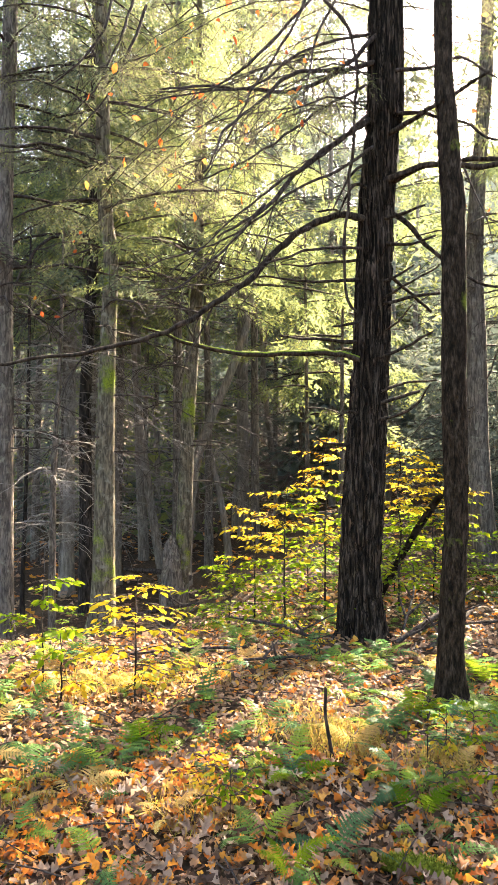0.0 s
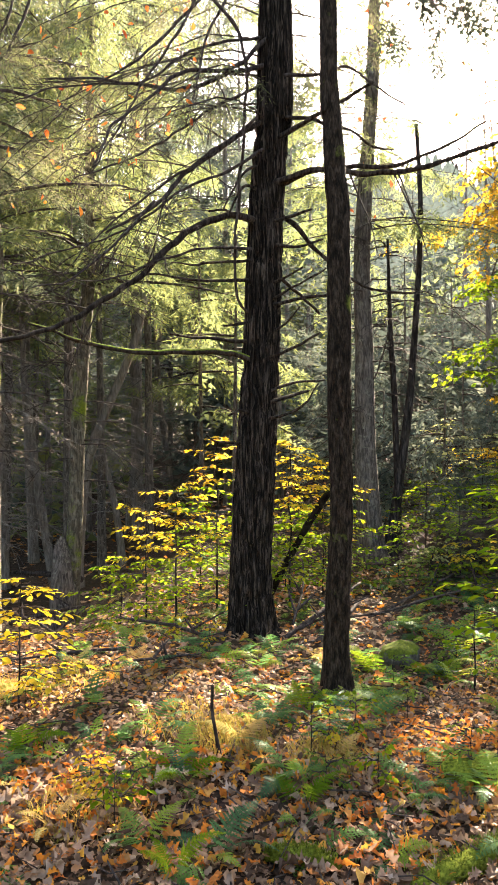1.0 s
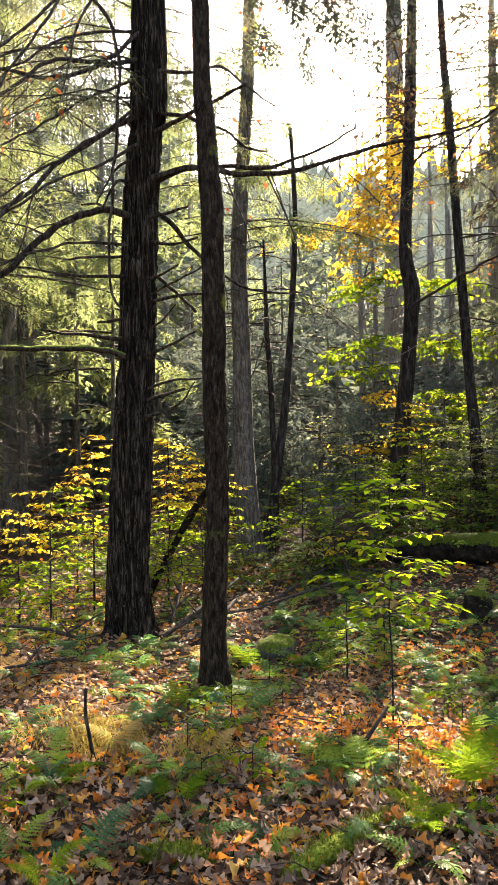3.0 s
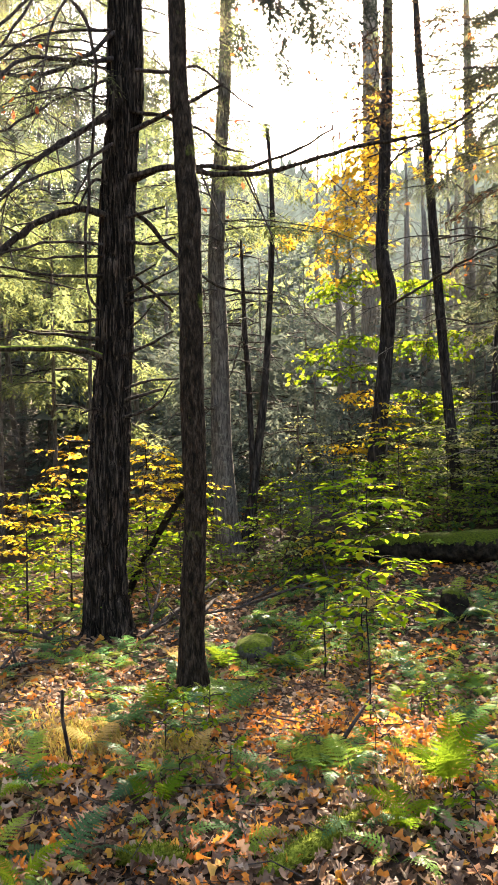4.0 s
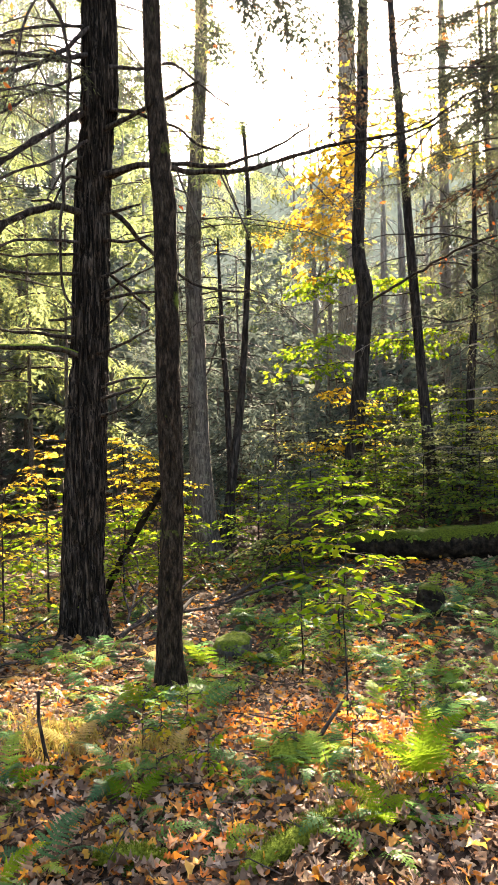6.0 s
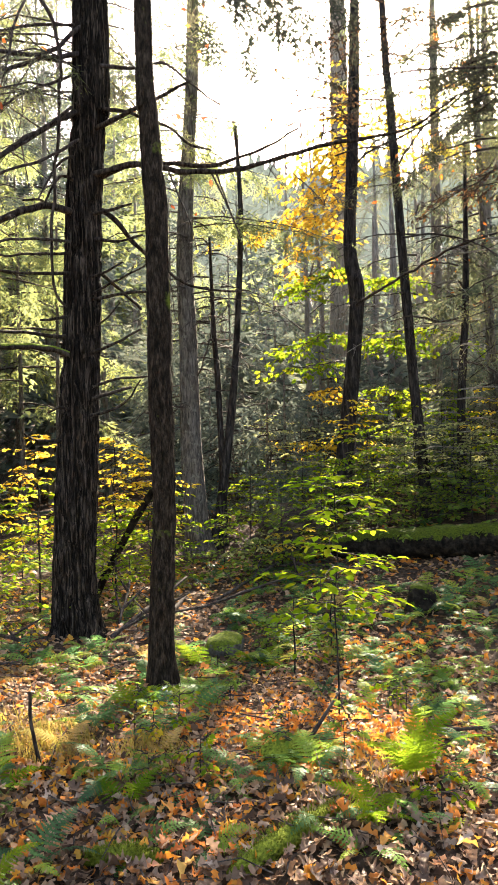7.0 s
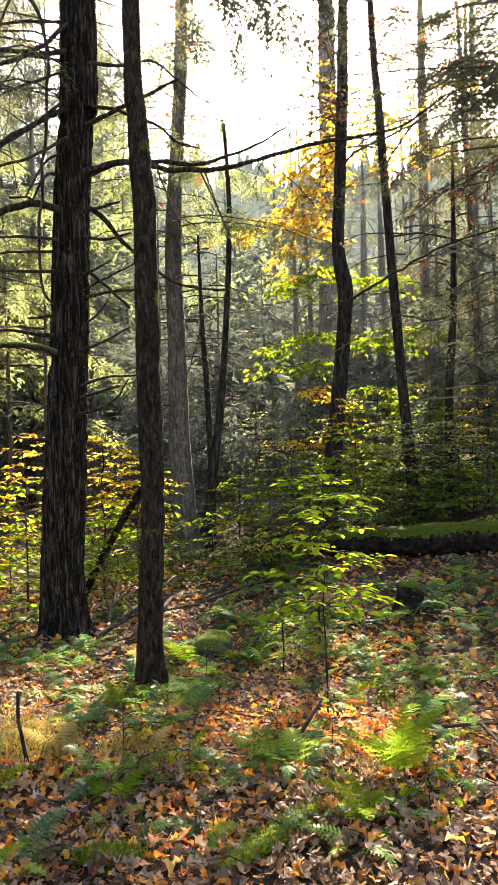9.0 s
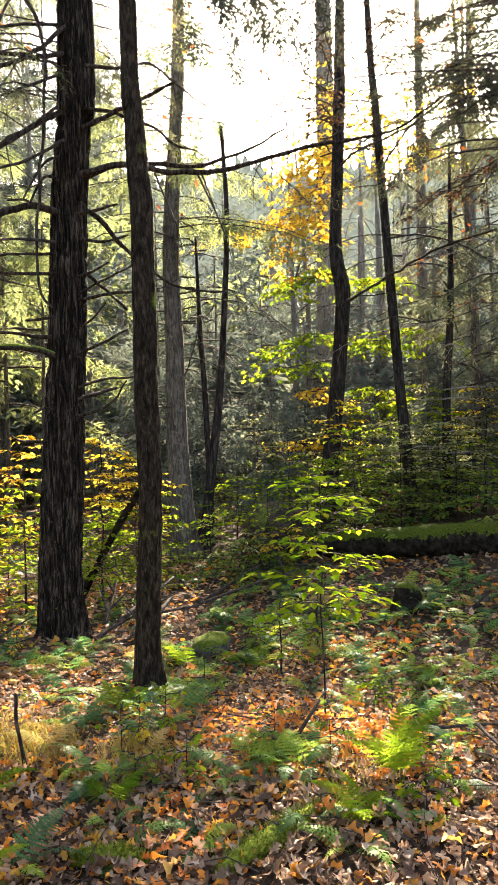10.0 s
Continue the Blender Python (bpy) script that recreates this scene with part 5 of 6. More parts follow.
thing("backdrop", hills(-70, 80, 95, lambda az: 9.5 + 2.5 * ease(2, 18, az), 23), haze_glow_mat("woods_haze_glow", (0.021, 0.0215, 0.018), (0.026, 0.031, 0.0255)), (0, 0, 0), "forest slope behind the nearer woods, haze painted in as a glow", "backdrop", kind="structure")


# ---- saplings with layered leaves ----
def leafy_spray(g, r, start, heading, length, rise, leaf, slots, twigs=5, step=0.05, single=None, flat=0.52):
    """A flat side branch with alternating leaves along it and along its side shoots."""
    h = np.array((math.sin(heading), math.cos(heading), 0.0))
    s = np.linspace(0, 1, 6)
    p = np.array(start) + s[:, None] * h * length + np.stack([0 * s, 0 * s, rise * length * s - 0.22 * length * s ** 2], -1) + r.normal(0, 0.015, (6, 3)) * s[:, None]
    tube(g, np.c_[p, np.linspace(0.004, 0.0016, 6)], 4, slot=slots[0])
    lines = [(p[1], p[-1])]
    for k in range(twigs):
        t = 0.2 + 0.7 * k / max(1, twigs - 1)
        q = np.array([np.interp(t, s, p[:, i]) for i in range(3)])
        side = 1 if k % 2 else -1
        d = h * 0.75 + np.array((h[1], -h[0], 0)) * side * r.uniform(0.5, 0.9) + (0, 0, r.uniform(-0.2, 0.08))
        e = q + d * length * (0.62 - 0.4 * t) * r.uniform(0.7, 1.2)
        tube(g, np.array([(*q, 0.0026), (*(q * 0.5 + e * 0.5 + (0, 0, 0.01)), 0.002), (*e, 0.0014)]), 3, slot=slots[0])
        lines.append((q, e))
    place, fwd = [], []
    for a, b in lines:
        d = b - a
        n = max(2, int(np.linalg.norm(d) / step))
        d = d / (np.linalg.norm(d) + 1e-9)
        perp = np.cross(d, (0, 0, 1))
        for k in range(n + 1):
            place.append(a + (b - a) * (k + r.uniform(-0.2, 0.2)) / n)
            side = 0 if k == n else (1 if k % 2 else -1)
            fwd.append(d * 0.65 + perp * side * 0.85 + (0, 0, r.uniform(-0.9, 0.1) * flat))
    m = len(place)
    up = np.stack([r.normal(0, flat, m), r.normal(0, flat, m), np.ones(m)], -1)
    keep = r.random(m) > 0.12
    size = leaf * r.uniform(0.65, 1.15, m)
    if single is not None:
        single.extend(zip(np.array(place)[keep], frames_from(np.array(fwd), up)[keep], size[keep]))
    else:
        g.stamp(OVATE, np.array(place)[keep], frames_from(np.array(fwd), up)[keep], size[keep], slots[1])


ONE_LEAF = {}


def one_leaf(mat):
    if mat.name not in ONE_LEAF:
        ONE_LEAF[mat.name] = Geo().add(*OVATE).mesh("leaf", (0, 0, 0), mat)
    return ONE_LEAF[mat.name]


def sapling(x, y, height, branches, spread, leaf, mats, label, seed, low=0.25, lean=(0, 0), stem=0.008, foot=None, sector=None, group="saplings", single=False):
    """mats: leaf materials from the lowest to the highest branches."""
    r = rng_of(seed)
    z = float(ground_z(x, y)) if foot is None else foot
    ob = base_of("sapling", (x, y, z), label, "sapling", group)
    t = np.linspace(0, 1, 7)
    axis = np.stack([x + lean[0] * t + r.normal(0, 0.012, 7) * t * height, y + lean[1] * t + r.normal(0, 0.012, 7) * t * height, z - 0.03 + (height + 0.03) * t], -1)
    g = Geo()
    tube(g, smoothed(np.c_[axis, np.linspace(stem, stem * 0.3, 7)], 0.08), 6, lambda a, s, p: 0.9 + 0.2 * vnoise(p * 30, seed))
    part("stem", g, BARK_DARK, ob)
    for k in range(branches):
        f = low + (1 - low) * (k + 0.5) / branches
        q = [np.interp(f, t, axis[:, i]) for i in range(3)]
        a = k * 2.4 + r.uniform(-0.5, 0.5) + seed if sector is None else radians(r.uniform(*sector))
        g = Geo()
        leafy_spray(g, r, q, a, spread * (1.15 - 0.75 * f) * r.uniform(0.7, 1.2), r.uniform(0.05, 0.4), leaf, (0, 1), twigs=r.integers(3, 6), step=leaf * 0.62, single=(leaves := []) if single else None, flat=0.26 if single else 0.45)
        mat = mats[min(len(mats) - 1, int((f - low) / (1 - low) * len(mats)))]
        br = part("branch", g, [TWIG_DEAD] if single else [TWIG_DEAD, mat], ob)
        if single:
            for q, turn, size in leaves:
                lf = new("leaf", one_leaf(mat))
                lf.parent = br
                lf.matrix_basis = Matrix.Translation(Vector(q - ORIGIN[br.name])) @ Matrix(turn.tolist()).to_4x4() @ Matrix.Scale(float(size), 4)
    return ob


sapling(-0.69, 4.55, 0.8, 16, 0.44, 0.07, [LEAF_YELLOW_ONE], "small beech sapling with sunlit yellow leaves in tiers", 101, 0.28, single=True)
sapling(-1.35, 4.9, 0.75, 9, 0.34, 0.075, [LEAF_GREEN, LEAF_LIME], "small green and yellow sapling among bracken", 102, 0.25)
sapling(-1.15, 4.6, 0.5, 6, 0.3, 0.07, [LEAF_YELLOW, LEAF_LIME], "low yellowing sapling among bracken", 103, 0.3)
sapling(0.32, 6.75, 1.3, 26, 0.62, 0.068, [LEAF_LIME, LEAF_LIME, LEAF_YELLOW, LEAF_YELLOW], "young maple, green below and golden above, beside the large conifer", 104, 0.12, stem=0.012)
sapling(0.05, 7.2, 1.15, 17, 0.55, 0.068, [LEAF_LIME, LEAF_YELLOW], "young maple with golden leaves in the shade", 105, 0.2, stem=0.011)
sapling(0.75, 7.4, 1.75, 30, 0.7, 0.068, [LEAF_LIME, LEAF_LIME, LEAF_GOLD], "young maple with golden top behind the large conifer", 106, 0.25, stem=0.012)
sapling(1.5, 7.45, 1.7, 40, 0.8, 0.068, [LEAF_LIME, LEAF_LIME, LEAF_YELLOW, LEAF_YELLOW], "yellow-green young maple behind the large conifer", 107, 0.1, stem=0.012)
sapling(1.95, 7.9, 1.45, 28, 0.75, 0.068, [LEAF_GREEN, LEAF_LIME, LEAF_YELLOW], "yellow-green young maple in the understorey", 108, 0.12)
sapling(2.04, 3.72, 1.42, 20, 0.5, 0.078, [LEAF_LIME_ONE], "slim beech sapling with bright lime-green leaves", 109, 0.46, stem=0.006, single=True)
sapling(2.3, 4.9, 0.55, 5, 0.35, 0.06, [LEAF_LIME], "low green beech sapling on the slope", 110, 0.3)
sapling(2.75, 5.2, 0.6, 6, 0.4, 0.06, [LEAF_LIME], "green beech sapling in front of the fallen log", 111, 0.25)
r = rng_of(77)
for k, (az, d, hgt, mix) in enumerate(((19.5, 8.4, 0.7, 0), (21.5, 9.4, 0.9, 0), (24, 8.2, 0.9, 0), (25.5, 9.6, 1.4, 2), (27, 8.8, 1.2, 0), (29, 9.8, 1.7, 1), (30.5, 8.9, 1.4, 0), (32, 10.2, 1.8, 0), (34, 9.2, 1.4, 2), (36, 10.4, 1.7, 0),
                                    (38, 9.3, 1.3, 2), (40, 10.0, 1.6, 1), (23, 11, 1.5, 2), (35, 11.5, 1.6, 2), (14, 9.2, 0.9, 1), (4.5, 8.4, 0.8, 0), (-1.5, 7.4, 0.7, 0), (11, 8.6, 1.0, 0), (43, 8.8, 1.2, 0), (22, 8.0, 0.5, 2), (25, 8.0, 0.5, 1), (31, 9.7, 1.2, 2), (33.2, 9.8, 1.3, 2), (36.8, 9.7, 1.2, 2), (39, 9.6, 1.2, 2))):
    mats = ([LEAF_GREEN, LEAF_LIME], [LEAF_LIME, LEAF_YELLOW], [LEAF_GREEN, LEAF_DULL])[mix]
    sapling(d * math.sin(radians(az)), d * math.cos(radians(az)), hgt, int(10 + hgt * 8), 0.4 + 0.28 * hgt, 0.068, mats, ("green understorey shrub with bright backlit leaves", "understorey shrub turning yellow", "dull green understorey shrub")[mix], 120 + k, 0.12, group="understorey shrubs")

# broad-leaved boughs of the slim hardwoods on the bank
def leafy_bough(owner, way, seed, leaf, mat, n=9, spread=0.5, droop=0.3, flat=0.9):
    """A hardwood's bough along the points of its way, with short leafy side shoots."""
    r = rng_of(seed)
    line = smoothed(np.c_[np.array(way, float), np.linspace(0.013, 0.003, len(way))], 0.12)
    line[:, :3] += (r.normal(0, 0.02, (len(line), 3))) * np.linspace(0, 1, len(line))[:, None]
    g = Geo()
    tube(g, line, 5, slot=0)
    d = line[-1, :3] - line[0, :3]
    head = math.atan2(d[0], d[1])
    for k in range(n):
        q = line[int((0.25 + 0.75 * k / (n - 1)) * (len(line) - 1)), :3]
        leafy_spray(g, r, q, head + r.uniform(-1.7, 1.7), spread * r.uniform(0.5, 1.2), r.uniform(-0.7, 0.2) * droop * 2, leaf, (0, 1), twigs=4, step=leaf * 0.8, flat=flat)
    part("leafy_bough", g, [TWIG_DEAD, mat], owner)


gold_tree = tree("tree", [(6.38, 11.96, 0.8, 0.06), (6.61, 11.84, 2.64, 0.05), (6.72, 11.77, 4.37, 0.045), (6.66, 11.8, 5.09, 0.04), (6.7, 11.77, 6.5, 0.035), (6.76, 11.74, 9.6, 0.012)],
    BARK_DARK, 10, "slim young hardwood with golden and lime-green leaves on the bank", "tree", 0.12)
for k, (way, mat, n) in enumerate((
        (((6.7, 11.78, 8.62), (6.15, 10.61, 6.66), (5.47, 10.05, 5.66), (4.97, 9.85, 4.83), (4.67, 9.83, 4.22)), LEAF_GOLD, 24),
        (((6.7, 11.78, 7.33), (5.40, 10.39, 6.00), (4.77, 10.09, 5.43)), LEAF_GOLD, 12),
        (((6.7, 11.78, 6.45), (5.32, 10.43, 5.43), (4.63, 10.01, 4.80), (3.84, 10.04, 4.49)), LEAF_GOLD, 16),
        (((6.7, 11.78, 6.04), (5.45, 10.36, 4.84), (4.86, 10.05, 4.11)), LEAF_GOLD, 14),
        (((6.7, 11.78, 7.33), (5.54, 10.47, 5.63), (5.10, 9.94, 4.57)), LEAF_GOLD, 16),
        (((6.7, 11.78, 9.10), (6.11, 11.10, 7.23), (5.73, 10.53, 6.04)), LEAF_YELLOW, 11),
        (((6.7, 11.78, 8.21), (6.39, 10.15, 6.51), (6.01, 9.90, 5.58)), LEAF_YELLOW, 14),
        (((6.7, 11.78, 7.06), (6.69, 9.63, 6.69), (6.84, 8.85, 6.70)), LEAF_YELLOW, 10),
        (((6.7, 11.78, 6.92), (7.24, 9.94, 6.24), (6.76, 9.40, 5.90)), LEAF_YELLOW, 9),
        (((6.7, 11.78, 4.75), (5.56, 10.61, 4.24), (4.79, 10.23, 3.81)), LEAF_LIME, 17),
        (((6.7, 11.78, 4.47), (6.38, 10.32, 4.17), (6.34, 9.53, 4.05)), LEAF_LIME, 14),
        (((6.7, 11.78, 3.59), (5.43, 10.69, 3.26), (4.53, 10.20, 2.91)), LEAF_LIME, 14),
        (((6.7, 11.78, 3.39), (6.33, 10.19, 3.21), (6.28, 9.41, 2.88)), LEAF_LIME, 13),
        (((6.7, 11.78, 3.11), (5.37, 10.70, 2.84), (4.56, 10.19, 2.69)), LEAF_LIME, 8),
        (((6.7, 11.78, 2.50), (6.46, 10.11, 2.39), (5.77, 9.89, 1.99)), LEAF_LIME, 8),
        (((6.7, 11.78, 1.62), (6.13, 10.30, 1.47), (6.33, 9.55, 1.63)), LEAF_LIME, 7),
        (((6.7, 11.78, 3.52), (7.02, 9.74, 3.33), (6.96, 9.10, 2.99)), LEAF_LIME, 9),
        (((6.7, 11.78, 2.30), (7.20, 9.60, 2.05), (7.10, 9.00, 1.69)), LEAF_LIME, 9),
        (((6.7, 11.78, 1.48), (5.50, 10.80, 1.58), (4.84, 10.36, 1.63)), LEAF_GOLD, 7),
        (((6.7, 11.78, 2.64), (5.66, 10.88, 2.45), (5.05, 10.57, 2.42)), LEAF_GOLD, 4))):
    leafy_bough(gold_tree, way, 300 + k, 0.098, mat, int(n * (1.6 if mat is LEAF_LIME else 1.7)), 0.55)


# withered brown leaves on the high twigs of the slim trunks
for k, (owner, way) in enumerate(((rt_b, ((5.40, 8.45, 6.4), (4.65, 6.9, 6.3), (4.13, 6.88, 5.95))), (rt_b, ((5.40, 8.45, 6.7), (4.9, 7.2, 6.4), (4.48, 6.66, 5.7))), (rt_b, ((5.38, 8.46, 7.0), (4.9, 7.0, 6.4), (4.7, 6.5, 5.9))), (rt_b, ((5.40, 8.45, 6.3), (4.95, 7, 6), (4.81, 6.44, 5.5))),
                                  (rt_a, ((5.22, 9.02, 6.4), (4.2, 7.6, 6.2), (3.8, 7.05, 5.9))), (rt_a, ((5.2, 9.03, 6.0), (3.9, 7.3, 5.4), (3.36, 6.72, 4.85))), (rt_a, ((5.2, 9.03, 5.9), (4, 7.3, 5.2), (3.49, 6.66, 4.6))),
                                  (near, ((4.83, 4.5, 4.2), (4.4, 4.9, 3.9), (3.79, 5.32, 3.5))), (near, ((4.83, 4.5, 4.1), (4.5, 4.8, 3.9), (4.1, 5.1, 3.6))))):
    leafy_bough(owner, way, 360 + k, 0.042, LEAF_BROWN, 12, 0.3)


def needle_twig(owner, way, seed, size=0.24, count=44):
    """A thin drooping twig with small needle sprays."""
    r = rng_of(seed)
    line = smoothed(np.c_[np.array(way, float), np.linspace(0.007, 0.002, len(way))], 0.06)
    g = Geo()
    tube(g, line, 4, slot=0)
    k = r.integers(len(line) // 3, len(line), count)
    d = line[-1, :3] - line[len(line) // 2, :3]
    fwd = d / np.linalg.norm(d) + r.normal(0, 0.6, (count, 3)) - (0, 0, 0.4)
    turn = frames_from(fwd, r.normal(0, 0.5, (count, 3)) + (0, 0, 1))
    for j, shape in enumerate(SPRAYS[:3]):
        m = np.arange(count) % 3 == j
        g.stamp(shape, line[k[m], :3], turn[m], size * r.uniform(0.6, 1.3, m.sum()), 1)
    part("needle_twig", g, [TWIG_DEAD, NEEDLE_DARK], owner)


for k, e in enumerate(((2.02, 5.01, 4.68), (2.12, 4.97, 4.3), (2.28, 4.91, 4.54), (2.47, 4.82, 4.66), (2.55, 4.78, 4.4), (2.69, 4.71, 4.63), (3.09, 5.17, 4.83), (1.82, 5.08, 4.43), (2.2, 5.2, 4.75), (2.38, 5.1, 4.8))):
    needle_twig(thin_tree, ((1.3, 5.0, 6.1), ((1.3 + e[0] * 2) / 3, 5.0, 5.7), e), 380 + k)


# fine drooping twigs with needles and withered leaves that hang from above
for k, (e, mat, leaf) in enumerate((((2.5, 5.25, 4.85), LEAF_BROWN, 0.04), ((2.75, 5.3, 4.6), LEAF_BROWN, 0.045), ((2.1, 5.35, 5.1), LEAF_BROWN, 0.04), ((2.6, 5.5, 4.3), LEAF_BROWN, 0.045), ((2.95, 5.4, 4.5), LEAF_BROWN, 0.045))):
    leafy_bough(thin_tree, ((1.3, 5.0, 6.2), ((1.3 + e[0]) / 2, 5.3, 6.1), e), 340 + k, leaf, mat, 8, 0.34)
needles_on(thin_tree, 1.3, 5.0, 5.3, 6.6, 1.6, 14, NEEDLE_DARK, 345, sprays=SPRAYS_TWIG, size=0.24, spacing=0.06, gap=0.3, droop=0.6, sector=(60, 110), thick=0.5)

# seedlings on the floor
r = rng_of(91)
for k in range(44):
    az, d = radians(r.uniform(-19, 40)), r.uniform(2.9, 7.0)
    mat = (LEAF_LIME, LEAF_GREEN, LEAF_GREEN, LEAF_YELLOW)[k % 4]
    sapling(d * math.sin(az), d * math.cos(az), r.uniform(0.12, 0.32), int(r.integers(3, 6)), 0.16, 0.04, [mat], "tiny seedling with a few bright leaves in the litter", 400 + k, 0.45, stem=0.003, group="seedlings")


# ---- things lying on the forest floor ----
def lying(name, rows, mat, label, category, sides=16, step=0.06, rough=0.2, group="", stubs=0):
    """A log or stick along the rows, knotty and uneven."""
    seed = int(abs(rows[0][0] * 313 + rows[0][1] * 71)) + 5
    r = rng_of(seed)
    line = smoothed(rows, step)
    ob = base_of(name, (rows[0][0], rows[0][1], rows[0][2]), label, category, group)
    g = Geo()
    tube(g, np.vstack([[(*(line[0, :3] * 1.02 - line[1, :3] * 0.02), line[0, 3] * 0.1)], line]), sides, lambda a, s, p: 1 - rough / 2 + rough * vnoise(p * 6, seed) + rough * 0.6 * (vnoise(p * 26, seed + 1) - 0.5))
    part("wood", g, mat, ob)
    for _ in range(stubs):
        k = r.integers(2, len(line) - 2)
        d = r.normal(0, 1, 3)
        d[2] = abs(d[2]) * 0.7
        d = d / np.linalg.norm(d) * r.uniform(0.1, 0.35)
        g = Geo()
        tube(g, np.array([(*line[k, :3], 0.012), (*(line[k, :3] + d * 0.6), 0.009), (*(line[k, :3] + d * 1.1), 0.004)]), 6)
        part("stub", g, mat, ob)
    return ob


def mossy_mound(name, x, y, size, mat, label, category, seed, sink=0.25):
    """A rounded, lumpy stone, stump or cushion."""
    n, m = 28, 18
    a, b = np.meshgrid(np.linspace(0, 2 * math.pi, n, endpoint=False), np.linspace(0, math.pi, m))
    d = np.stack([np.sin(b) * np.cos(a), np.sin(b) * np.sin(a), np.cos(b)], -1).reshape(-1, 3)
    k = 0.78 + 0.5 * vnoise(d * 1.7 + seed, seed) + 0.12 * (vnoise(d * 6 + seed, seed + 1) - 0.5) + 0.05 * (vnoise(d * 18 + seed, seed + 2) - 0.5)
    z = float(ground_z(x, y))
    p = d * k[:, None] * np.array(size) + (x, y, z + size[2] * (1 - 2 * sink) * 0.8)
    i, j = np.arange(m - 1)[:, None] * n, np.arange(n)[None]
    quads = np.stack([i + j, i + n + j, i + n + (j + 1) % n, i + (j + 1) % n], -1).reshape(-1, 4)
    return thing(name, Geo().add(p, quads), mat, (x, y, z), label, category)


def gz(x, y, lift):
    return (x, y, float(ground_z(x, y)) + lift)


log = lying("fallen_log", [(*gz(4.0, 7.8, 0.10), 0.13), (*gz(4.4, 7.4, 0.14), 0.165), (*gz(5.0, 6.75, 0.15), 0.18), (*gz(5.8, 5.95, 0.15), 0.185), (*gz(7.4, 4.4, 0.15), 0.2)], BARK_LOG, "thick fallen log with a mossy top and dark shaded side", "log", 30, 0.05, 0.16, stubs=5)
mossy_mound("root_plate", 3.75, 8.1, (0.42, 0.3, 0.42), ROTTEN, "upturned rotten root mass of the fallen log", "stump", 3)
mossy_mound("rock", 1.99, 5.55, (0.16, 0.13, 0.105), ROCK_MOSSY, "small rounded stone covered in green moss", "rock", 8)
lying("stump", [(*gz(3.8, 5.55, -0.06), 0.16), (*gz(3.8, 5.55, 0.05), 0.125), (*gz(3.81, 5.55, 0.14), 0.112), (*gz(3.82, 5.56, 0.2), 0.1), (*gz(3.83, 5.56, 0.225), 0.07), (*gz(3.83, 5.56, 0.235), 0.02)], BARK_LOG, "short rotten stump capped with green moss", "stump", 18, 0.03, 0.5)
mossy_mound("rotten_stump", -0.98, 9.6, (0.16, 0.16, 0.75), BARK_GREY, "broken grey rotten stump beside a mossy trunk", "stump", 17)
def moss_fuzz(owner, rows, count, seed):
    """Short tufts of moss standing off the upper side of a fallen branch."""
    r = rng_of(seed)
    line = smoothed(rows, 0.01)
    k = r.integers(1, len(line) - 1, count)
    d = line[k + 1, :3] - line[k - 1, :3]
    side = np.cross(d, (0, 0, 1.0))
    side /= np.linalg.norm(side, axis=1, keepdims=True)
    a = r.uniform(-1.5, 1.5, count)[:, None]
    out = side * np.sin(a) + np.array((0, 0, 1.0)) * np.cos(a) + r.normal(0, 0.3, (count, 3))
    p = line[k, :3] + out * line[k, 3:4] * 0.92
    g = Geo()
    blade = (np.array([(0, -0.14, 0), (0, 0.14, 0), (0.6, 0.1, 0.08), (1, 0, 0.0)]), np.array([(0, 1, 2), (0, 2, 3)]))
    g.stamp(blade, p, frames_from(out, r.normal(0, 1, (count, 3))), r.uniform(0.009, 0.02, count))
    part("moss", g, MOSS, owner, "fuzzy yellow-green moss")


for rows, label, seed in (([(*gz(0.98, 2.55, 0.015), 0.026), (*gz(1.1, 2.59, 0.03), 0.045), (*gz(1.22, 2.64, 0.035), 0.05), (*gz(1.38, 2.72, 0.03), 0.042), (*gz(1.58, 2.82, 0.02), 0.024)], "fallen branch thick with green moss among leaves", 21),
                          ([(*gz(0.5, 2.85, 0.015), 0.02), (*gz(0.58, 2.82, 0.03), 0.034), (*gz(0.67, 2.79, 0.03), 0.034), (*gz(0.77, 2.76, 0.015), 0.02)], "short fallen stick grown over with moss", 22)):
    moss_fuzz(lying("mossy_branch", rows, MOSS, label, "branch", 14, 0.02, 0.4), rows, 1500, seed)
mossy_mound("moss_cushion", 1.6, 3.36, (0.2, 0.1, 0.075), MOSS, "dark hummock of green moss under small ferns", "moss", 15)
lying("leaning_log", [(1.36, 7.95, 0.0, 0.04), (1.5, 7.78, 0.35, 0.038), (1.7, 7.55, 0.8, 0.036), (1.86, 7.37, 1.12, 0.036), (1.93, 7.3, 1.2, 0.018)], BARK_LOG, "broken mossy log leaning up among yellow saplings", "log", 12, 0.05, 0.25, stubs=2)
lying("upright_stick", [(0.42, 3.66, -0.05, 0.022), (0.41, 3.65, 0.05, 0.013), (0.385, 3.64, 0.2, 0.009), (0.37, 3.64, 0.3, 0.008), (0.372, 3.64, 0.42, 0.007)], LIMB_MOSSY, "thin dead mossy stick standing upright in the leaves", "stick", 9, 0.02, 0.3)
lying("cut_branch", [(*gz(0.55, 3.6, 0.03), 0.03), (*gz(0.63, 3.55, 0.03), 0.032), (*gz(0.72, 3.5, 0.02), 0.03)], ROTTEN, "short thick piece of rotten branch among leaves", "branch", 12, 0.02, 0.2)
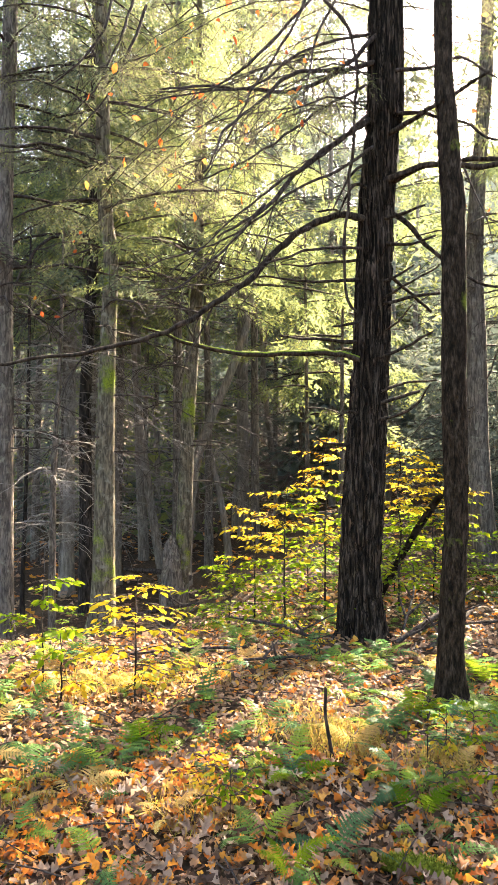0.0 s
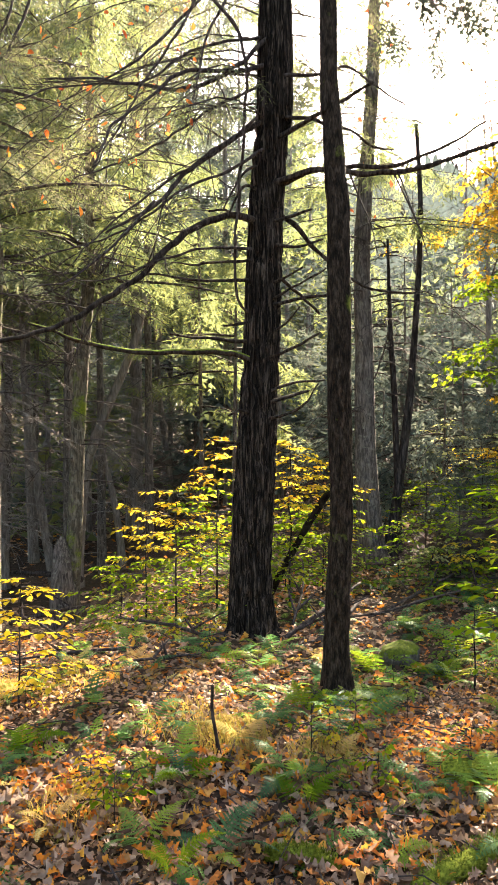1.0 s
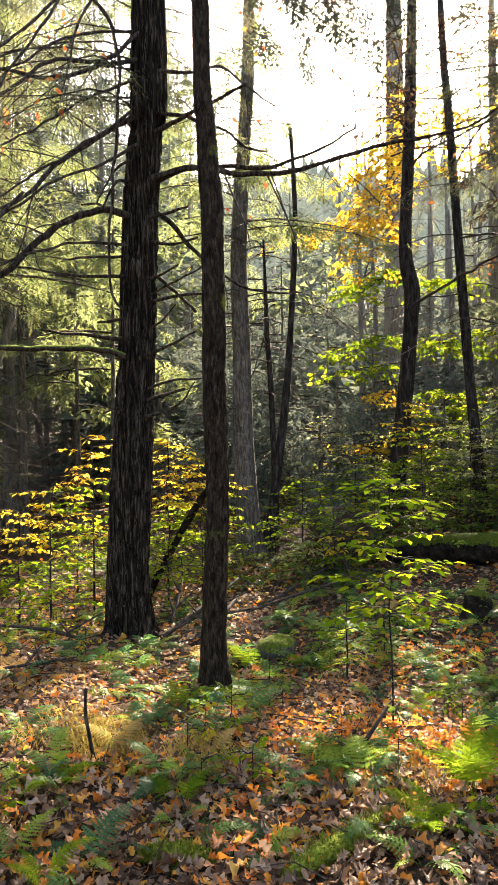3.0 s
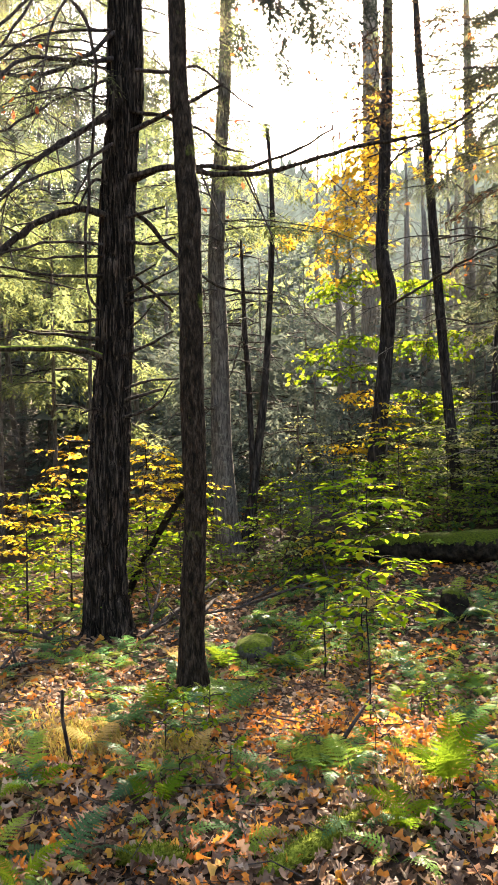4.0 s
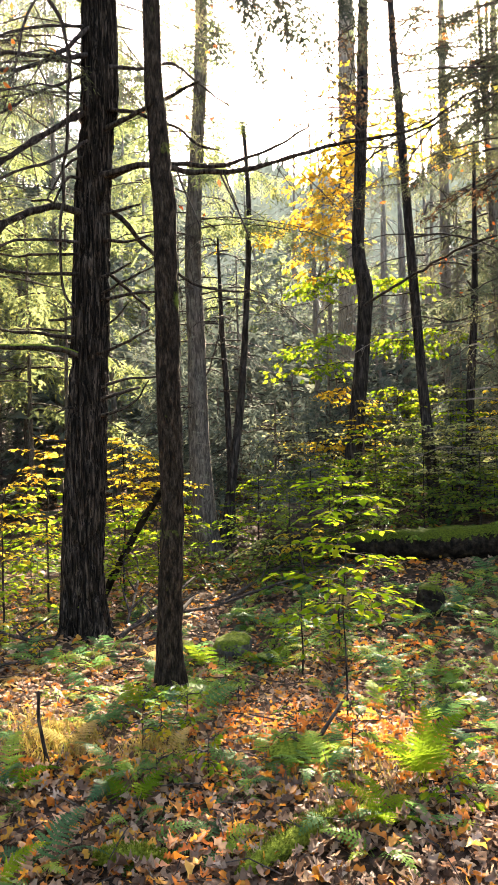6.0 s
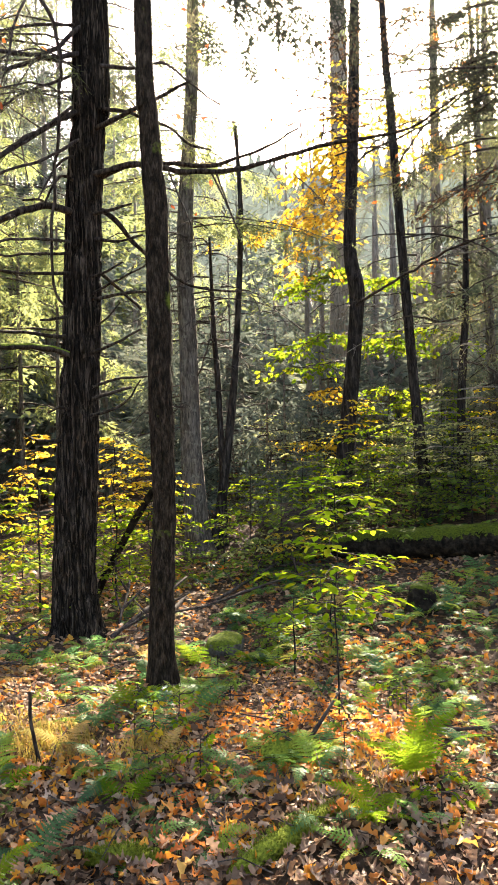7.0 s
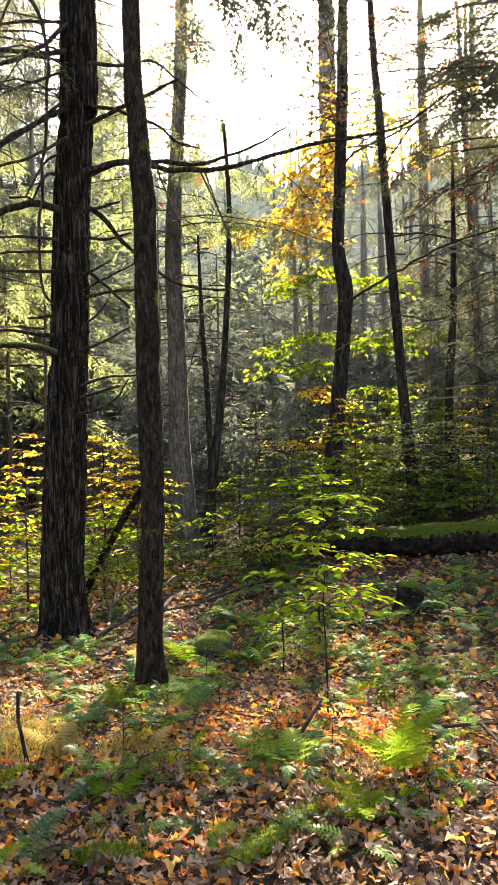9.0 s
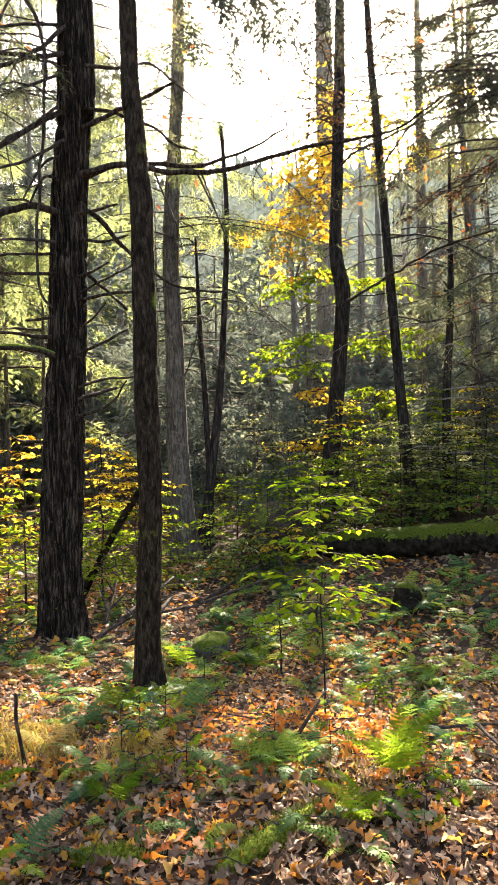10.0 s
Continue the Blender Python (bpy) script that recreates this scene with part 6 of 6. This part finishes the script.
for k, (x0, y0, z0, x1, y1, z1, rad) in enumerate(((1.2, 6.1, 0.04, 2.1, 7.0, 0.28, 0.022), (1.45, 6.0, 0.03, 1.95, 6.5, 0.22, 0.026), (1.3, 6.3, 0.1, 1.6, 7.3, 0.5, 0.012), (2.0, 6.4, 0.1, 3.3, 6.6, 0.25, 0.012), (2.3, 6.8, 0.05, 3.6, 7.6, 0.2, 0.016),
                                                   (0.2, 5.8, 0.03, -0.9, 5.5, 0.06, 0.014), (-0.5, 5.7, 0.1, -1.2, 6.2, 0.35, 0.01), (1.9, 3.5, 0.03, 1.4, 3.35, 0.03, 0.008), (2.4, 3.3, 0.04, 2.8, 2.9, 0.1, 0.008), (-1.6, 9.5, 0.1, -0.6, 9.0, 0.25, 0.03),
                                                   (-0.9, 11.5, 0.2, -2.0, 12.0, 0.3, 0.05), (0.6, 6.0, 0.05, -0.2, 6.4, 0.2, 0.016), (2.9, 7.6, 0.1, 3.9, 6.9, 0.1, 0.014), (4.0, 5.0, 0.05, 5.2, 5.4, 0.1, 0.02), (-0.4, 5.2, 0.04, 0.3, 5.4, 0.05, 0.012), (1.2, 6.2, 0.02, 1.9, 6.1, 0.35, 0.01))):
    a, b = gz(x0, y0, z0), gz(x1, y1, z1)
    m = [(a[i] + b[i]) / 2 for i in range(3)]
    lying("fallen_branch", [(*a, rad), (m[0] + 0.04, m[1] - 0.03, m[2] + 0.03, rad * 0.85), (*b, rad * 0.5)], TWIG_DEAD, "thin dead fallen branch lying in the litter", "branch", 8, 0.06, 0.3, "fallen branches", stubs=3)


# ---- ferns ----
def frond_mesh(seed, length, pairs, cuts):
    """An arching lacy frond, broadest low down: a stalk with leaflets in two ranks, each cut into small pointed lobes."""
    r = rng_of(seed)
    g = Geo()
    s = np.linspace(0, 1, 12)
    arch, rise = r.uniform(0.5, 0.75), r.uniform(0.85, 1.15)
    axis = np.stack([length * s * 0.9, length * 0.06 * np.sin(s * 3 + seed), length * (rise * s - arch * 1.25 * s ** 2)], -1)
    tube(g, np.c_[axis, np.linspace(0.0024, 0.0007, 12)], 3)
    v, f = [], []
    for k in range(pairs):
        t = 0.2 + 0.79 * (k / (pairs - 1)) ** 0.92
        q = np.array([np.interp(t, s, axis[:, i]) for i in range(3)])
        q2 = np.array([np.interp(min(1, t + 0.04), s, axis[:, i]) for i in range(3)])
        d = (q2 - q) / (np.linalg.norm(q2 - q) + 1e-9)
        u = (t - 0.2) / 0.8
        ln = length * 0.27 * min(1, 0.75 + u * 1.8) * (1.03 - u) ** 0.85
        gap = length * 0.79 / pairs
        for side in (1, -1):
            out = np.array((0, side, 0)) + d * r.uniform(0.3, 0.5) + np.array((0, 0, r.uniform(-0.22, 0.06)))
            out /= np.linalg.norm(out)
            for j in range(cuts):
                w = (j + 0.5) / cuts
                c = q + out * ln * w + np.array((0, 0, -0.16 * ln * w * w))
                half, reach = out * ln / cuts * 0.72, gap * 0.74 * (1.05 - w) ** 0.7
                for way in (1, -1):
                    n = len(v)
                    v += [c - half, c + half, c + (d * way + out * 0.55) * reach * r.uniform(0.85, 1.1) + np.array((0, 0, r.uniform(-0.1, 0.02) * reach))]
                    f.append((n, n + 1, n + 2) if way * side > 0 else (n, n + 2, n + 1))
    g.add(np.array(v), np.array(f))
    return g.mesh("frond", (0, 0, 0), FERN, True)


FRONDS = [frond_mesh(s, 0.42, 16, 6) for s in range(6)]
FRONDS_FAR = [frond_mesh(s + 20, 0.42, 11, 3) for s in range(5)]


def dried(meshes):
    out = []
    for m in meshes:
        c = m.copy()
        c.materials[0] = FERN_DRY
        out.append(c)
    return out


FRONDS_DRY = dried(FRONDS[:3])
FRONDS_LIME = [m.copy() for m in FRONDS[:4]]
for m in FRONDS_LIME:
    m.materials[0] = FERN_LIME


def fern(x, y, scale, count, meshes, label, seed, flat=0.0):
    r = rng_of(seed)
    z = float(ground_z(x, y))
    ob = base_of("fern", (x, y, z - 0.01), label, "fern", "ferns")
    for k in range(count):
        fr = new("frond", meshes[r.integers(0, len(meshes))])
        fr.parent = ob
        fr.matrix_basis = pose(0, 0, 0.01, r.uniform(-25, 25), r.uniform(-25, 30) + flat, k * 360 / count + r.uniform(-25, 25)) @ Matrix.Scale(scale * r.uniform(0.65, 1.1), 4)
    return ob


FERN_GREEN_L, FERN_DRY_L, FERN_BRIGHT_L = "wood fern with arching green fronds among leaves", "withered golden bracken bent to the ground", "wood fern with green fronds coloured as if sunlit"
TRUNKS = ((0.96, 6.4, 0.45), (1.36, 4.98, 0.2), (2.9, 9.1, 0.4))
# ferns that stand out, by x, y, size, number of fronds
for k, (x, y, sc, n, dry) in enumerate(((2.15, 2.72, 0.75, 6, 0), (2.62, 3.25, 0.8, 6, 0), (2.99, 4.06, 0.8, 7, 0), (0.95, 2.78, 0.8, 6, 0), (0.05, 2.95, 0.75, 6, 0), (0.28, 2.85, 0.8, 6, 0), (1.45, 2.72, 0.7, 6, 0), (1.2, 3.15, 0.7, 5, 0), (0.72, 3.05, 0.75, 5, 0), (1.5, 4.72, 0.9, 4, 0), (1.75, 5.6, 1.0, 5, 0), (1.35, 5.35, 0.8, 5, 0),
                                        (2.1, 3.15, 0.7, 6, 0), (2.4, 3.0, 0.85, 7, 0), (2.5, 3.5, 0.9, 7, 0), (2.75, 3.75, 0.9, 7, 0), (2.3, 3.9, 0.8, 6, 0), (1.75, 3.3, 0.65, 5, 0), (1.95, 3.45, 0.6, 5, 0), (0.66, 4.75, 0.8, 6, 0), (0.1, 4.1, 0.8, 5, 0), (-0.25, 4.5, 0.8, 6, 0), (0.55, 5.4, 0.9, 6, 0), (0.9, 5.7, 0.8, 6, 0), (1.1, 5.85, 0.8, 5, 0),
                                        (-0.75, 3.3, 0.75, 5, 1), (-0.35, 3.1, 0.7, 5, 1), (-1.0, 4.9, 0.9, 6, 1), (-1.4, 5.1, 0.9, 6, 1), (-0.6, 4.9, 0.9, 6, 1), (-1.6, 4.6, 0.9, 6, 0), (-1.3, 4.4, 0.8, 6, 0), (-0.95, 4.2, 0.8, 6, 0), (-1.2, 3.6, 0.8, 6, 0), (-0.9, 2.9, 0.7, 5, 0), (-0.55, 2.75, 0.6, 5, 0), (0.55, 3.8, 0.7, 5, 1), (1.0, 3.6, 0.6, 6, 1), (0.15, 4.9, 0.8, 5, 1),
                                        (2.55, 5.7, 0.9, 6, 0), (2.7, 6.1, 1.0, 6, 0), (2.3, 6.3, 0.9, 6, 0), (2.2, 5.0, 0.7, 5, 0), (3.0, 4.3, 0.9, 7, 0), (3.3, 4.8, 0.9, 6, 0), (2.9, 4.9, 0.8, 6, 0), (3.4, 5.9, 0.9, 6, 0), (3.5, 6.5, 0.9, 6, 0))):
    fern(x, y, sc * (0.8 if x > 0.9 else 0.95), n, FRONDS_DRY if dry else (FRONDS if y < 4.2 else FRONDS_FAR), FERN_DRY_L if dry else FERN_GREEN_L, 700 + k)
for k, (x, y, sc, n) in enumerate(((1.62, 2.6, 0.7, 8), (2.1, 5.2, 0.8, 5), (1.68, 5.35, 0.75, 5), (0.15, 2.75, 0.6, 5), (0.72, 3.2, 0.6, 6), (0.2, 3.5, 0.65, 5), (-0.55, 3.9, 0.65, 5), (0.95, 4.4, 0.65, 5))):
    fern(x, y, sc, n, FRONDS_LIME, FERN_BRIGHT_L, 1500 + k, -15)
fern(1.96, 2.84, 0.95, 9, FRONDS_LIME, "upright wood fern with lime-green fronds coloured as if sunlit", 1515, -38)
fern(1.5, 4.82, 1.0, 3, FRONDS, "fern with long fronds at the foot of a slim trunk", 1516, -5)
for k, (x, y, sc) in enumerate(((1.22, 4.78, 0.4), (1.35, 4.72, 0.45), (1.52, 4.8, 0.5), (1.48, 4.9, 0.4), (1.18, 4.95, 0.4))):
    fern(x, y, sc, 4, FRONDS, FERN_GREEN_L, 1520 + k)
r = rng_of(88)
made = 0
while made < 190:
    az, d = radians(r.uniform(-23, 46)), r.uniform(3.4, 10.5)
    x, y = d * math.sin(az), d * math.cos(az)
    if any(math.hypot(x - a, y - b) < c for a, b, c in TRUNKS) or vnoise(np.array([(x * 0.9, y * 0.9, 3.0)]), 4)[0] < 0.42 or (x < -0.5 and y > 6):
        continue
    dry = r.random() < (0.22 if x < 0.6 else 0.05)
    fern(x, y, r.uniform(0.5, 0.85), int(r.integers(4, 7)), FRONDS_DRY if dry else (FRONDS if d < 3.8 else FRONDS_FAR), FERN_DRY_L if dry else FERN_GREEN_L, 900 + made)
    made += 1


r = rng_of(89)
for k in range(30):
    az, d = radians(r.uniform(-18, 40)), r.uniform(2.7, 5.2)
    fern(d * math.sin(az), d * math.cos(az), r.uniform(0.4, 0.65), int(r.integers(3, 6)), FRONDS_FAR, "small young fern with pale green fronds", 1300 + k)


r = rng_of(90)
for k in range(64):
    az, d = radians(r.uniform(8, 42)), r.uniform(4.8, 8.2)
    x, y = d * math.sin(az), d * math.cos(az)
    if all(math.hypot(x - a, y - b) > c for a, b, c in TRUNKS):
        fern(x, y, r.uniform(0.45, 0.8), int(r.integers(4, 7)), FRONDS_FAR, "wood fern with spreading green fronds on the leafy bank", 1400 + k)


# ---- dry grass ----
def grass_tuft(places, seed):
    r = rng_of(seed)
    g = Geo()
    for x, y, rad, n in places:
        for _ in range(n):
            a, d = r.uniform(0, 2 * math.pi), rad * math.sqrt(r.random())
            p = np.array(gz(x + d * math.sin(a), y + d * math.cos(a), 0.01))
            h, lean = r.uniform(0.05, 0.14), r.uniform(0, 2 * math.pi)
            e = np.array((math.sin(lean), math.cos(lean), 0)) * h * r.uniform(0.5, 1.3)
            w = np.array((-e[1], e[0], 0)) / (np.linalg.norm(e) + 1e-6) * 0.0018
            m, t = p + e * 0.45 + (0, 0, h * 0.7), p + e + (0, 0, h * r.uniform(0.2, 0.7))
            g.add(np.array([p - w, p + w, m + w, m - w, t]), [np.array([(0, 1, 2, 3)]), np.array([(3, 2, 4)])])
    thing("grass", g, GRASS_DRY, (0, 0, 0), "dry golden grass and fine withered stalks in tufts", "grass", kind="stuff")


grass_tuft(((0.5, 3.85, 0.22, 420), (0.95, 3.6, 0.2, 320), (0.3, 4.1, 0.3, 300), (-0.2, 3.2, 0.25, 200), (-1.1, 4.9, 0.35, 350), (-0.4, 5.0, 0.35, 250), (2.05, 3.1, 0.2, 120), (1.7, 3.0, 0.3, 120), (-0.9, 3.3, 0.3, 160), (2.6, 5.2, 0.3, 120)), 41)


# ---- fallen leaves ----
OAK = [lobed_leaf(s, 3 if s % 2 else 2, 0.4) for s in range(8)]
PLAIN = [cheap_leaf(s) for s in range(6)]


def litter_spots(r, n, d0, d1, az0=-24, az1=48):
    az = np.radians(r.uniform(az0, az1, n))
    d = np.sqrt(r.uniform(d0 * d0, d1 * d1, n))
    return d * np.sin(az), d * np.cos(az)


def litter(seed):
    r = rng_of(seed)
    g = Geo()
    for n, d0, d1, shapes, s0, s1, tilt in ((2600, 2.3, 3.8, OAK, 0.04, 0.08, 0.6), (17000, 2.3, 5.6, PLAIN, 0.028, 0.058, 0.7), (12000, 5.0, 9, PLAIN, 0.042, 0.075, 0.6), (5000, 8.0, 20, PLAIN, 0.09, 0.17, 0.4), (4500, 0.2, 2.5, PLAIN, 0.05, 0.09, 0.5), (7000, 1.0, 8.0, PLAIN, 0.06, 0.12, 0.5)):
        x, y = litter_spots(r, n, d0, d1) if d0 > 1.2 else litter_spots(r, n, d0, d1, 0, 360) if d0 < 0.5 else litter_spots(r, n, d0, d1, 46, 338)
        z = ground_z(x, y) + r.uniform(0.0, 0.045, n)
        a = r.uniform(0, 2 * math.pi, n)
        fwd = np.stack([np.sin(a), np.cos(a), r.normal(0, tilt * 0.7, n)], -1)
        up = np.stack([r.normal(0, tilt, n), r.normal(0, tilt, n), np.where(r.random(n) < 0.5, 1, -1)], -1)
        turn = frames_from(fwd, up)
        size = r.uniform(s0, s1, n)
        pick = r.integers(0, len(shapes), n)
        for k, shape in enumerate(shapes):
            m = pick == k
            g.stamp(shape, np.stack([x, y, z], -1)[m], turn[m], size[m])
    # drifts of orange maple leaves, the glow of sun patches put in their colour
    for cx, cy, spread, n in ((1.75, 3.6, 0.42, 420), (2.1, 3.35, 0.3, 120), (1.0, 2.8, 0.22, 50), (3.15, 5.0, 0.3, 150), (0.55, 3.55, 0.16, 60), (-0.8, 3.0, 0.45, 300), (-0.35, 3.6, 0.3, 90), (2.3, 2.95, 0.14, 30)):
        x, y = r.normal(cx, spread, n), r.normal(cy, spread * 0.7, n)
        a = r.uniform(0, 2 * math.pi, n)
        fwd = np.stack([np.sin(a), np.cos(a), r.normal(0, 0.4, n)], -1)
        up = np.stack([r.normal(0, 0.5, n), r.normal(0, 0.5, n), np.ones(n)], -1)
        g.stamp(OAK[3], np.stack([x, y, ground_z(x, y) + r.uniform(0.03, 0.06, n)], -1), frames_from(fwd, up), r.uniform(0.035, 0.07, n), 1)
    thing("leaf_litter", g, [LITTER, LITTER_ORANGE], (0, 0, 0), "deep litter of fallen brown, tan and orange leaves", "leaf litter", kind="stuff")


litter(51)

# the leaves that lie nearest, one by one
heap = base_of("fallen_leaves", gz(0.8, 3.0, 0.0), "curled brown and orange oak and maple leaves lying loose on the litter", "fallen leaves", kind="stuff")
LEAF_MESHES = []
for s in range(8):
    g = Geo()
    g.add(*lobed_leaf(s + 30, 3 if s % 2 else 2, 0.45))
    LEAF_MESHES.append(g.mesh("leaf", (0, 0, 0), LITTER_ONE, True))
r = rng_of(61)
for k in range(300):
    az, d = radians(r.uniform(-16, 40)), r.uniform(2.6, 3.7)
    x, y = d * math.sin(az), d * math.cos(az)
    ob = new("leaf", LEAF_MESHES[k % 8])
    ob.parent = heap
    ob.matrix_basis = Matrix.Translation(-Vector(heap.location)) @ Matrix.Translation(gz(x, y, r.uniform(0.035, 0.06))) @ pose(0, 0, 0, r.uniform(-30, 30), r.uniform(-30, 30), r.uniform(0, 360)) @ Matrix.Scale(r.uniform(0.05, 0.095), 4)


# ---- small twigs in the litter ----
def twig_litter(n, seed):
    r = rng_of(seed)
    g = Geo()
    x, y = litter_spots(r, n, 2.4, 8)
    for a, b in zip(x, y):
        h, ln = r.uniform(0, 2 * math.pi), r.uniform(0.06, 0.4)
        z = float(ground_z(a, b))
        e = np.array((math.sin(h), math.cos(h), 0)) * ln
        p = np.array((a, b, z + r.uniform(0.03, 0.06)))
        rad = r.uniform(0.0015, 0.005)
        tube(g, np.array([(*p, rad), (*(p + e * 0.5 + (*r.normal(0, 0.015, 2), r.uniform(0, 0.03))), rad * 0.9), (*(p + e + (0, 0, r.uniform(-0.02, 0.05))), rad * 0.5)]), 4)
    thing("twig_litter", g, TWIG_DEAD, (0, 0, 0), "thin dead twigs scattered over the leaf litter", "twigs", kind="stuff")


twig_litter(900, 71)
